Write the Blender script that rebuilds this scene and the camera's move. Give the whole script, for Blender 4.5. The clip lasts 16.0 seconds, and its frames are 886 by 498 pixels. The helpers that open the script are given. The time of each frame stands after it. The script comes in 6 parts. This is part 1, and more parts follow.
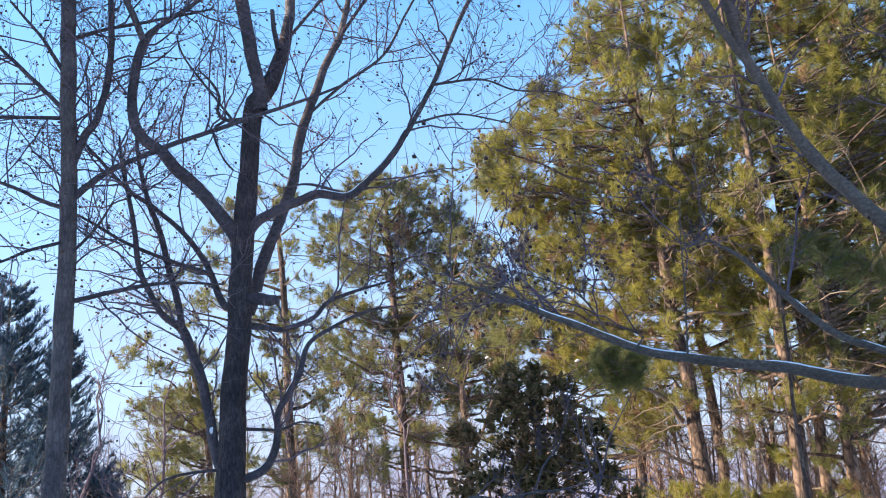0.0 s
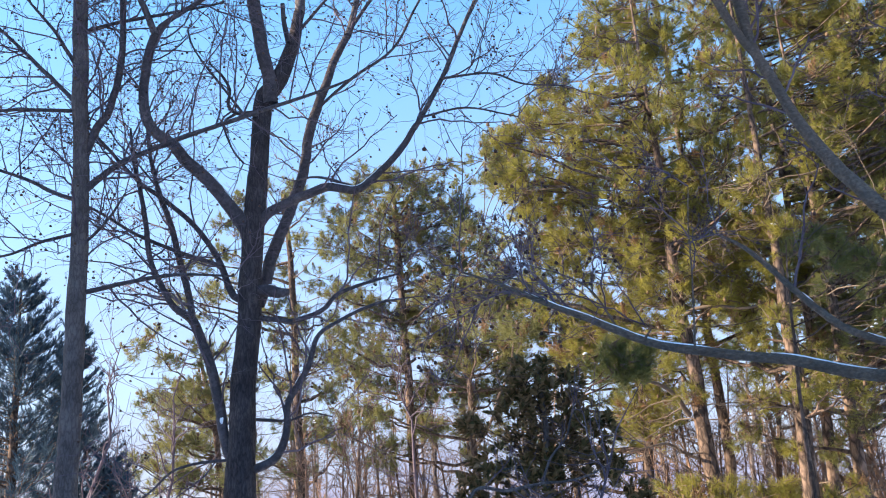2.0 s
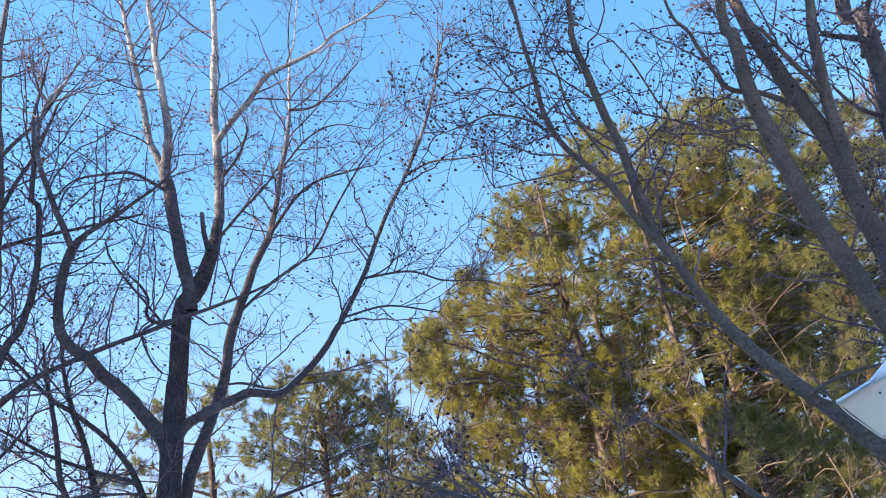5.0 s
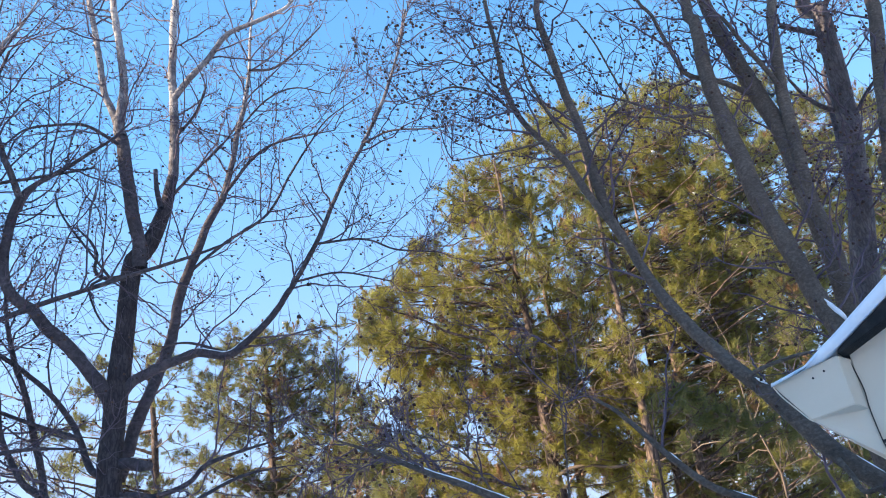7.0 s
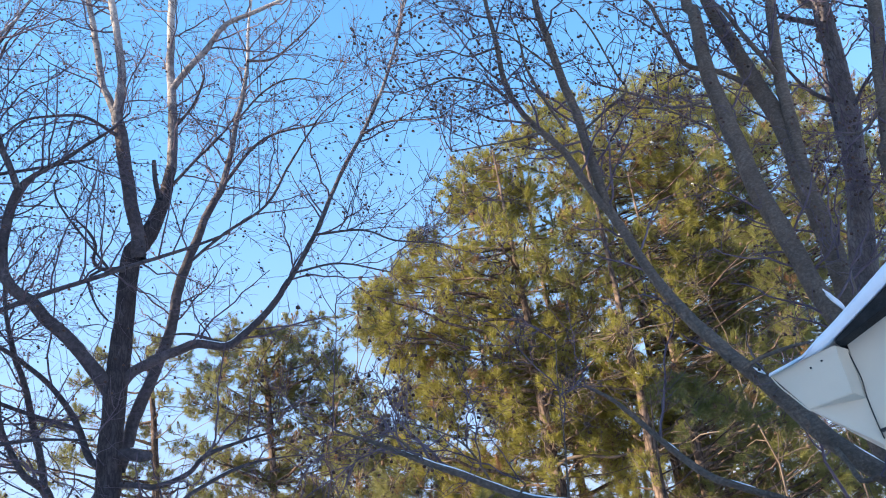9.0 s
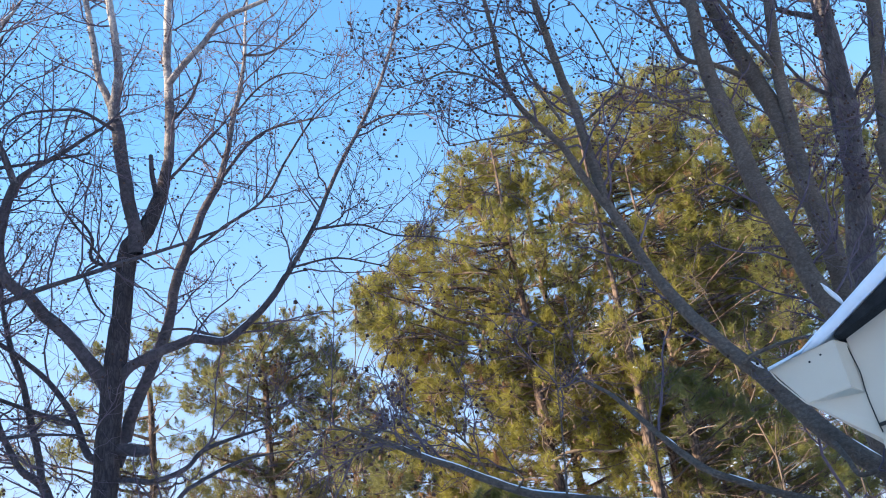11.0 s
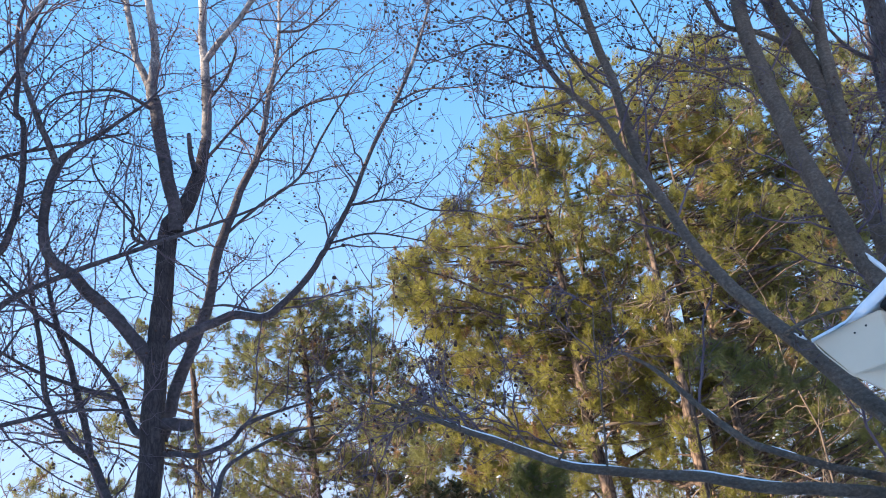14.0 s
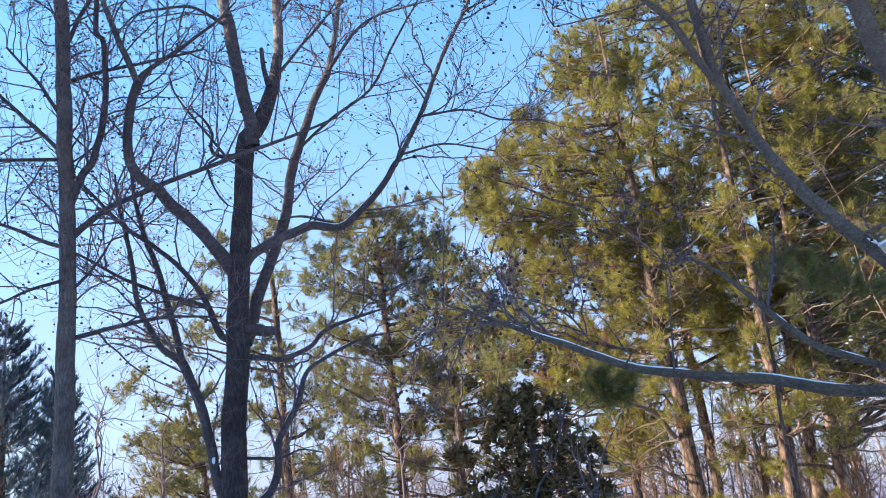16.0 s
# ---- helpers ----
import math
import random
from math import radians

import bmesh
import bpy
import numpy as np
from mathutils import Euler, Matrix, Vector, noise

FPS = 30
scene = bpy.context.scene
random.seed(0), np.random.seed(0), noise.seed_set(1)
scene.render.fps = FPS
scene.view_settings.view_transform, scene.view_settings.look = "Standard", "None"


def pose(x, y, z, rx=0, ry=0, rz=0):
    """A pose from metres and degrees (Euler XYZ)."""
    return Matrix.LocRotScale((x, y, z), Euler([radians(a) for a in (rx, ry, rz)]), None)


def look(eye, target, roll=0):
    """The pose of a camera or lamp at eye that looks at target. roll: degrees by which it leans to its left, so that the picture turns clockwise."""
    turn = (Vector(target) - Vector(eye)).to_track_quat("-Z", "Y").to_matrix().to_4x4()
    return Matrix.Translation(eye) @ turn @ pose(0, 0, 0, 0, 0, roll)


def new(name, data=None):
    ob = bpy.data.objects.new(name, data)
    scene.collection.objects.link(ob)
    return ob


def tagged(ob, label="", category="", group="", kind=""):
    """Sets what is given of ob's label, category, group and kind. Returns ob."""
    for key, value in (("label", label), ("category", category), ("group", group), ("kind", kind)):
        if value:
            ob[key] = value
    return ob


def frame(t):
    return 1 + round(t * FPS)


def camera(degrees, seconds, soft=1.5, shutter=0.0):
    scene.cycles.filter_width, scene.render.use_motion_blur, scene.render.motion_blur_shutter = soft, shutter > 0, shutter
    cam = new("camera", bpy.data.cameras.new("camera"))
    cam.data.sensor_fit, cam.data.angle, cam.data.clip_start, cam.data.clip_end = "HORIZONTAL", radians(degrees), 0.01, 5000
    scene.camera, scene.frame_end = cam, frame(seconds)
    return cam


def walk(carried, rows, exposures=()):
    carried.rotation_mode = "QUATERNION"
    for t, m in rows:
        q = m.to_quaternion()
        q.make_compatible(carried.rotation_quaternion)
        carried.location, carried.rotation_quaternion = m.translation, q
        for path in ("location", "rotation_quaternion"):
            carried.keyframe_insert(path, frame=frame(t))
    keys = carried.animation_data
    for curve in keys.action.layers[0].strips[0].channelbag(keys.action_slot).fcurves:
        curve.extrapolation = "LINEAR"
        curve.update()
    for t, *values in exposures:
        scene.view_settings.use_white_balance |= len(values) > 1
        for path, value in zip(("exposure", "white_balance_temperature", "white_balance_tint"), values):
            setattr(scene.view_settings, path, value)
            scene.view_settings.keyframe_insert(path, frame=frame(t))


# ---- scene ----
cam = camera(52.02, 16.0, soft=1.05)


def eye_row(t, x, y, z, yaw, pitch, roll):
    """Seconds, the eye in metres, and degrees of yaw to the left of +y, pitch up and roll."""
    a, b = radians(yaw), radians(pitch)
    ahead = Vector((-math.sin(a) * math.cos(b), math.cos(a) * math.cos(b), math.sin(b)))
    eye = Vector((x, y, z))
    return t, look(eye, eye + ahead, roll)


walk(cam, [eye_row(*r) for r in (
    (0.0, 0.013, 0.105, 1.618, 7.16, 18.21, -5.10),
    (0.5, 0.005, 0.096, 1.607, 7.28, 18.16, -4.87),
    (1.0, 0.001, 0.079, 1.588, 7.42, 18.09, -4.75),
    (1.5, 0.003, 0.058, 1.580, 7.56, 17.96, -4.72),
    (2.0, 0.003, 0.052, 1.584, 7.68, 17.90, -4.74),
    (2.5, 0.004, 0.050, 1.590, 7.70, 17.90, -4.66),
    (3.0, 0.000, 0.054, 1.590, 7.66, 17.94, -4.84),
    (3.5, -0.004, 0.057, 1.594, 8.00, 18.00, -5.00),
    (4.0, -0.005, 0.050, 1.602, 8.14, 18.27, -5.24),
    (4.2, -0.004, 0.043, 1.608, 7.03, 19.77, -6.37),
    (4.3, -0.003, 0.039, 1.611, 5.94, 20.91, -6.79),
    (4.5, -0.002, 0.031, 1.617, 4.85, 23.56, -8.56),
    (4.7, 0.004, 0.027, 1.622, 2.21, 27.31, -9.59),
    (5.0, 0.013, 0.021, 1.629, 0.76, 29.26, -10.49),
    (5.2, 0.012, 0.018, 1.633, -0.28, 29.42, -10.20),
    (7.3, 0.001, -0.030, 1.607, -2.37, 26.75, -9.15),
    (7.5, 0.001, -0.029, 1.606, -2.52, 26.74, -9.22),
    (8.0, -0.001, -0.026, 1.604, -2.52, 26.70, -9.06),
    (8.5, 0.002, -0.027, 1.608, -2.26, 26.47, -9.19),
    (9.0, 0.002, -0.029, 1.604, -2.15, 26.35, -9.08),
    (9.2, 0.002, -0.028, 1.604, -2.30, 26.33, -9.30),
    (11.5, -0.003, -0.014, 1.609, -2.22, 25.96, -9.12),
    (12.0, -0.006, -0.021, 1.607, -2.04, 26.00, -8.93),
    (12.5, -0.009, -0.027, 1.604, -1.36, 25.95, -8.57),
    (13.0, -0.011, -0.028, 1.608, -0.61, 25.67, -8.59),
    (13.5, -0.005, -0.019, 1.611, 0.39, 25.38, -8.57),
    (14.0, -0.009, -0.010, 1.612, 0.52, 24.75, -8.70),
    (14.5, -0.021, -0.007, 1.615, 2.98, 23.60, -8.13),
    (15.0, -0.019, -0.025, 1.602, 4.55, 22.56, -8.03),
    (15.5, 0.018, -0.144, 1.554, 5.19, 21.12, -7.63),
    (16.0, 0.012, -0.170, 1.544, 6.21, 19.72, -7.22),
)])

# ---- sky and sun ----
SUN_EL, SUN_AZ = 24.0, 257.0
world = bpy.data.worlds.new("sky")
scene.world = world
world.use_nodes = True
wn = world.node_tree
wn.nodes.clear()
w_out = wn.nodes.new("ShaderNodeOutputWorld")
w_bg = wn.nodes.new("ShaderNodeBackground")
w_sky = wn.nodes.new("ShaderNodeTexSky")
w_sky.sky_type = "NISHITA"
w_sky.sun_disc = False
w_sky.sun_elevation = radians(SUN_EL)
w_sky.sun_rotation = radians(SUN_AZ)
w_sky.air_density = 1.0
w_sky.dust_density = 0.15
w_sky.ozone_density = 2.0
w_bg.inputs["Strength"].default_value = 0.15
w_hue = wn.nodes.new("ShaderNodeHueSaturation")
w_hue.inputs["Saturation"].default_value = 1.2
w_hue.inputs["Hue"].default_value = 0.494
wn.links.new(w_sky.outputs["Color"], w_hue.inputs["Color"])
# a low bank of thin winter cloud towards the horizon
w_co = wn.nodes.new("ShaderNodeTexCoord")
w_map = wn.nodes.new("ShaderNodeMapping")
w_map.inputs["Scale"].default_value = (1.0, 1.0, 3.5)
w_noise = wn.nodes.new("ShaderNodeTexNoise")
w_noise.inputs["Scale"].default_value = 5.0
w_noise.inputs["Detail"].default_value = 7.0
w_noise.inputs["Roughness"].default_value = 0.6
w_sep = wn.nodes.new("ShaderNodeSeparateXYZ")
w_low = wn.nodes.new("ShaderNodeMapRange")
w_low.inputs["From Min"].default_value = 0.0
w_low.inputs["From Max"].default_value = 0.58
w_low.inputs["To Min"].default_value = 1.15
w_low.inputs["To Max"].default_value = 0.0
w_puff = wn.nodes.new("ShaderNodeMapRange")
w_puff.inputs["From Min"].default_value = 0.38
w_puff.inputs["From Max"].default_value = 0.66
w_puff.inputs["To Min"].default_value = 0.84
w_mul = wn.nodes.new("ShaderNodeMath")
w_mul.operation = "MULTIPLY"
w_mix = wn.nodes.new("ShaderNodeMix")
w_mix.data_type = "RGBA"
w_mix.inputs["B"].default_value = (1.15, 1.16, 1.74, 1)
wn.links.new(w_co.outputs["Generated"], w_map.inputs["Vector"])
wn.links.new(w_map.outputs["Vector"], w_noise.inputs["Vector"])
wn.links.new(w_co.outputs["Generated"], w_sep.inputs["Vector"])
wn.links.new(w_sep.outputs["Z"], w_low.inputs["Value"])
wn.links.new(w_noise.outputs["Fac"], w_puff.inputs["Value"])
wn.links.new(w_low.outputs["Result"], w_mul.inputs[0])
wn.links.new(w_puff.outputs["Result"], w_mul.inputs[1])
wn.links.new(w_mul.outputs["Value"], w_mix.inputs["Factor"])
wn.links.new(w_hue.outputs["Color"], w_mix.inputs["A"])
wn.links.new(w_mix.outputs["Result"], w_bg.inputs["Color"])
wn.links.new(w_bg.outputs["Background"], w_out.inputs["Surface"])

sun = new("sun", bpy.data.lights.new("sun", "SUN"))
sun.data.energy = 5.0
sun.data.angle = radians(0.6)
sun.data.color = (1.0, 0.84, 0.62)
to_sun = Vector((math.sin(radians(SUN_AZ)) * math.cos(radians(SUN_EL)), math.cos(radians(SUN_AZ)) * math.cos(radians(SUN_EL)), math.sin(radians(SUN_EL))))
sun.matrix_world = look((-30, -20, 30), Vector((-30, -20, 30)) - to_sun)
scene.view_settings.exposure = 1.75


# ---- materials ----
def material(name, colours, scale, rough=0.9, stretch=(1, 1, 1), bump=0.5, bump_scale=None, detail=8.0, leafy=0.0, island=0.0, fine=0.35, spec=0.3, plates=0.0, plate_z=0.2, rise=None):
    """A surface that runs between colours by a noise at two scales, with relief. leafy: how much light shines through.
    rise: heights between which grey bark turns pale, as young bark and as sunlight put into the colour.
    """
    m = bpy.data.materials.new(name)
    m.use_nodes = True
    nt = m.node_tree
    nt.nodes.clear()
    out = nt.nodes.new("ShaderNodeOutputMaterial")
    sh = nt.nodes.new("ShaderNodeBsdfPrincipled")
    sh.inputs["Roughness"].default_value = rough
    sh.inputs["Specular IOR Level"].default_value = spec
    co = nt.nodes.new("ShaderNodeTexCoord")
    mp = nt.nodes.new("ShaderNodeMapping")
    mp.inputs["Scale"].default_value = stretch
    nt.links.new(co.outputs["Object"], mp.inputs["Vector"])
    n1 = nt.nodes.new("ShaderNodeTexNoise")
    n1.inputs["Scale"].default_value = scale
    n1.inputs["Detail"].default_value = detail
    n1.inputs["Roughness"].default_value = 0.62
    nt.links.new(mp.outputs["Vector"], n1.inputs["Vector"])
    n2 = nt.nodes.new("ShaderNodeTexNoise")
    n2.inputs["Scale"].default_value = scale * 0.13
    n2.inputs["Detail"].default_value = 3.0
    nt.links.new(co.outputs["Object"], n2.inputs["Vector"])
    mix = nt.nodes.new("ShaderNodeMath")
    mix.operation = "MULTIPLY_ADD"
    mix.inputs[1].default_value = fine
    nt.links.new(n1.outputs["Fac"], mix.inputs[0])
    wide = nt.nodes.new("ShaderNodeMath")
    wide.operation = "MULTIPLY"
    wide.inputs[1].default_value = 1.0 - fine
    nt.links.new(n2.outputs["Fac"], wide.inputs[0])
    nt.links.new(wide.outputs["Value"], mix.inputs[2])
    value = mix.outputs["Value"]
    if island:
        geo = nt.nodes.new("ShaderNodeNewGeometry")
        isl = nt.nodes.new("ShaderNodeMath")
        isl.operation = "MULTIPLY_ADD"
        isl.inputs[1].default_value = island
        nt.links.new(geo.outputs["Random Per Island"], isl.inputs[0])
        nt.links.new(value, isl.inputs[2])
        sub = nt.nodes.new("ShaderNodeMath")
        sub.operation = "SUBTRACT"
        sub.inputs[1].default_value = island / 2
        nt.links.new(isl.outputs["Value"], sub.inputs[0])
        value = sub.outputs["Value"]
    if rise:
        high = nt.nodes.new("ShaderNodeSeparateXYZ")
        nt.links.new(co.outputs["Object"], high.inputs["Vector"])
        lit_rise = nt.nodes.new("ShaderNodeMapRange")
        lit_rise.inputs["From Min"].default_value, lit_rise.inputs["From Max"].default_value = rise
        lit_rise.inputs["To Min"].default_value, lit_rise.inputs["To Max"].default_value = -0.13, 0.14
        nt.links.new(high.outputs["Z"], lit_rise.inputs["Value"])
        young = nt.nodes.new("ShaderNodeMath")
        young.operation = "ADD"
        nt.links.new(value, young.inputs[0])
        nt.links.new(lit_rise.outputs["Result"], young.inputs[1])
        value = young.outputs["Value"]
    ramp = nt.nodes.new("ShaderNodeValToRGB")
    el = ramp.color_ramp.elements
    el[0].position, el[1].position = 0.3, 0.7
    el[0].color, el[1].color = (*colours[0], 1), (*colours[-1], 1)
    for k, c in enumerate(colours[1:-1]):
        e = el.new(0.3 + 0.4 * (k + 1) / (len(colours) - 1))
        e.color = (*c, 1)
    crack = None
    if plates:
        pm = nt.nodes.new("ShaderNodeMapping")
        pm.inputs["Scale"].default_value = (1, 1, plate_z)
        warp = nt.nodes.new("ShaderNodeMix")
        warp.data_type = "VECTOR"
        warp.inputs["Factor"].default_value = 0.06
        nt.links.new(co.outputs["Object"], warp.inputs[4])
        nt.links.new(n1.outputs["Color"], warp.inputs[5])
        nt.links.new(warp.outputs[1], pm.inputs["Vector"])
        vo = nt.nodes.new("ShaderNodeTexVoronoi")
        vo.feature = "DISTANCE_TO_EDGE"
        vo.inputs["Scale"].default_value = plates
        nt.links.new(pm.outputs["Vector"], vo.inputs["Vector"])
        cr = nt.nodes.new("ShaderNodeMapRange")
        cr.inputs["From Max"].default_value = 0.16
        nt.links.new(vo.outputs["Distance"], cr.inputs["Value"])
        crack = cr.outputs["Result"]
        low = nt.nodes.new("ShaderNodeMath")
        low.operation = "MULTIPLY_ADD"
        low.inputs[1].default_value = 0.2
        nt.links.new(crack, low.inputs[0])
        nt.links.new(value, low.inputs[2])
        less = nt.nodes.new("ShaderNodeMath")
        less.operation = "SUBTRACT"
        less.inputs[1].default_value = 0.14
        nt.links.new(low.outputs["Value"], less.inputs[0])
        value = less.outputs["Value"]
    nt.links.new(value, ramp.inputs["Fac"])
    nt.links.new(ramp.outputs["Color"], sh.inputs["Base Color"])
    if bump:
        bp = nt.nodes.new("ShaderNodeBump")
        bp.inputs["Strength"].default_value = bump
        bp.inputs["Distance"].default_value = 0.02
        n3 = n1
        if bump_scale:
            n3 = nt.nodes.new("ShaderNodeTexNoise")
            n3.inputs["Scale"].default_value = bump_scale
            n3.inputs["Detail"].default_value = 6.0
            nt.links.new(mp.outputs["Vector"], n3.inputs["Vector"])
        nt.links.new(n3.outputs["Fac"], bp.inputs["Height"])
        if crack:
            bp.inputs["Distance"].default_value = 0.03
            nt.links.new(value, bp.inputs["Height"])
        nt.links.new(bp.outputs["Normal"], sh.inputs["Normal"])
    last = sh.outputs["BSDF"]
    if leafy:
        tr = nt.nodes.new("ShaderNodeBsdfTranslucent")
        nt.links.new(ramp.outputs["Color"], tr.inputs["Color"])
        mx = nt.nodes.new("ShaderNodeMixShader")
        mx.inputs["Fac"].default_value = leafy
        nt.links.new(last, mx.inputs[1])
        nt.links.new(tr.outputs["BSDF"], mx.inputs[2])
        last = mx.outputs["Shader"]
    nt.links.new(last, out.inputs["Surface"])
    return m


GUM_BARK = material("gum_bark", [(0.07, 0.058, 0.06), (0.115, 0.097, 0.097), (0.175, 0.148, 0.143)], 30, 0.95, (1, 1, 0.42), 1.0, plates=32, plate_z=0.24)
# dark furrowed bark of the large sweetgum, deepened to carry its shade too
DARK_BARK = material("dark_gum_bark", [(0.026, 0.021, 0.024), (0.052, 0.042, 0.046), (0.098, 0.08, 0.081)], 30, 0.95, (1, 1, 0.38), 1.0, plates=34, plate_z=0.17)
YOUNG_BARK = material("young_bark", [(0.06, 0.046, 0.039), (0.115, 0.089, 0.073), (0.2, 0.156, 0.126)], 30, 0.9, (1, 1, 1.5), bump=1.0, bump_scale=55, fine=0.7)
# upper stems: paler young bark, with the sun on them painted in by height
SUNLIT_PALE_BARK = material("sunlit_pale_bark", [(0.05, 0.042, 0.046), (0.11, 0.095, 0.1), (0.24, 0.215, 0.215), (0.42, 0.375, 0.35)], 26, 0.85, (1, 1, 0.7), bump=0.8, bump_scale=60, fine=0.55, rise=(8.0, 11.2))
GUM_LIMB = material("gum_limb", [(0.034, 0.029, 0.034), (0.074, 0.062, 0.069), (0.155, 0.133, 0.139)], 20, 0.9, bump=1.0, bump_scale=70, fine=0.6)
GUM_TWIG = material("gum_twig", [(0.05, 0.037, 0.053), (0.098, 0.073, 0.095), (0.175, 0.135, 0.157)], 16, 0.8, bump=0)
PINE_BARK = material("pine_bark", [(0.036, 0.025, 0.021), (0.095, 0.064, 0.051), (0.245, 0.168, 0.13)], 30, 0.95, (1, 1, 0.3), 1.0, plates=13, plate_z=0.36)
NEEDLE = material("pine_needle", [(0.15, 0.146, 0.041), (0.265, 0.242, 0.055), (0.378, 0.338, 0.09)], 3.2, 0.5, bump=0, leafy=0.6, island=0.12, fine=0.55, spec=0.4, detail=4.0)
HIGH_NEEDLE = material("high_needle", [(0.135, 0.143, 0.052), (0.238, 0.23, 0.072), (0.34, 0.32, 0.112)], 3.2, 0.5, bump=0, leafy=0.6, island=0.12, fine=0.55, spec=0.4, detail=4.0)
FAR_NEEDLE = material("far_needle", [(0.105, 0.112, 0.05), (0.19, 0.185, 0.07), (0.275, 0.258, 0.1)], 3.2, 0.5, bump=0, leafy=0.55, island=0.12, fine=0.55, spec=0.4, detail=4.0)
# darker copy of the needles: shade on the two near pines put into the colour
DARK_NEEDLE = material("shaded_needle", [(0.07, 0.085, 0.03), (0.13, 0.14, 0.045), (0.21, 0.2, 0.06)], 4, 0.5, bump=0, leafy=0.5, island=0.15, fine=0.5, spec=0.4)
DEAD_NEEDLE = material("dead_needle", [(0.09, 0.048, 0.026), (0.185, 0.1, 0.05), (0.3, 0.18, 0.1)], 5, 0.7, bump=0, leafy=0.25, island=0.2, fine=0.5)
CONIFER = material("conifer_spray", [(0.014, 0.034, 0.06), (0.036, 0.068, 0.105), (0.075, 0.12, 0.16)], 5, 0.6, bump=0, leafy=0.15, island=0.25, fine=0.5)
CONE = material("cone_scale", [(0.05, 0.03, 0.02), (0.13, 0.08, 0.05), (0.2, 0.13, 0.09)], 60, 0.8, bump=0.5)
BALL = material("seed_ball", [(0.03, 0.02, 0.016), (0.08, 0.045, 0.035), (0.13, 0.08, 0.06)], 50, 0.85, bump=0, island=0.3)
MAGNOLIA = material("magnolia_leaf", [(0.06, 0.052, 0.02), (0.12, 0.092, 0.036), (0.21, 0.135, 0.064), (0.3, 0.19, 0.1)], 9, 0.6, bump=0, leafy=0.15, island=0.45, fine=0.5, spec=0.15)
SNOW = material("snow", [(0.68, 0.7, 0.74), (0.78, 0.79, 0.82), (0.86, 0.86, 0.88)], 30, 0.6, bump=0.35, spec=0.3)
DRY_WOOD = material("dry_wood", [(0.06, 0.044, 0.035), (0.135, 0.098, 0.076), (0.24, 0.185, 0.145)], 12, 0.9, bump=0)
FAR_BARK = material("far_bark", [(0.06, 0.046, 0.045), (0.11, 0.085, 0.08), (0.18, 0.145, 0.135)], 8, 0.95, bump=0, island=0.3)
VINYL = material("white_trim", [(0.58, 0.49, 0.38), (0.64, 0.545, 0.425), (0.68, 0.585, 0.465)], 5, 0.45, bump=0.06, bump_scale=120)
SHINGLE = material("black_shingle", [(0.012, 0.012, 0.013), (0.025, 0.025, 0.026), (0.045, 0.045, 0.046)], 90, 0.95, bump=0.8)
DARK_METAL = material("dark_cable", [(0.015, 0.015, 0.016), (0.03, 0.03, 0.03)], 30, 0.5, bump=0)
# unseen ground, kept mostly snow white to bounce light up into dark parts
GROUND = material("bounce_snow_ground", [(0.3, 0.22, 0.15), (0.76, 0.76, 0.78), (0.82, 0.82, 0.85), (0.86, 0.87, 0.89)], 2.5, 0.95, bump=0.8, fine=0.3)
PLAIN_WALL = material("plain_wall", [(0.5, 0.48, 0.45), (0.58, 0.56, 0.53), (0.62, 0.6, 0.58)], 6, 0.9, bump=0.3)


# ---- makers ----
rnd = random.Random(11)
nrg = np.random.default_rng(7)


def thing(name, base, label, category, group="", kind=""):
    ob = new(name)
    ob.empty_display_size = 0.2
    ob.location = base
    return tagged(ob, label, category, group, kind)


def mesh_from(name, verts, faces, mat, smooth=True):
    """A mesh from arrays: verts (n, 3), faces (m, 3) or (m, 4)."""
    verts, faces = np.asarray(verts, np.float32), np.asarray(faces, np.int32)
    me = bpy.data.meshes.new(name)
    m, k = faces.shape
    me.vertices.add(len(verts))
    me.vertices.foreach_set("co", verts.ravel())
    me.loops.add(m * k)
    me.loops.foreach_set("vertex_index", faces.ravel())
    me.polygons.add(m)
    me.polygons.foreach_set("loop_start", np.arange(0, m * k, k, dtype=np.int32))
    me.polygons.foreach_set("use_smooth", np.full(m, smooth))
    me.materials.append(mat)
    me.update(calc_edges=True)
    return me


def part(name, verts, faces, mat, parent=None, label="", smooth=True, kind=""):
    """One mesh object under a thing; verts are given in the world."""
    off = np.array(parent.matrix_basis.translation) if parent else np.zeros(3)
    ob = new(name, mesh_from(name, np.asarray(verts) - off, faces, mat, smooth))
    if parent:
        ob.parent = parent
    return tagged(ob, label=label, kind=kind)


def tubes(points, radii, sides):
    """Round tubes along n lines of k points each: points (n, k, 3), radii (n, k)."""
    p, r = np.asarray(points, float), np.asarray(radii, float)
    n, k, _ = p.shape
    tan = np.gradient(p, axis=1)
    tan /= np.linalg.norm(tan, axis=2, keepdims=True) + 1e-9
    mean = tan.mean(axis=1)
    ref = np.zeros((n, 3))
    ref[np.arange(n), np.abs(mean).argmin(axis=1)] = 1
    a = np.cross(tan, ref[:, None, :])
    a /= np.linalg.norm(a, axis=2, keepdims=True) + 1e-9
    b = np.cross(tan, a)
    ang = np.arange(sides) * 2 * np.pi / sides
    v = p[:, :, None, :] + r[:, :, None, None] * (a[:, :, None, :] * np.cos(ang)[:, None] + b[:, :, None, :] * np.sin(ang)[:, None])
    idx = np.arange(n * k * sides).reshape(n, k, sides)
    nxt = np.roll(idx, -1, axis=2)
    f = np.stack([idx[:, :-1], nxt[:, :-1], nxt[:, 1:], idx[:, 1:]], -1).reshape(-1, 4)
    return v.reshape(-1, 3), f


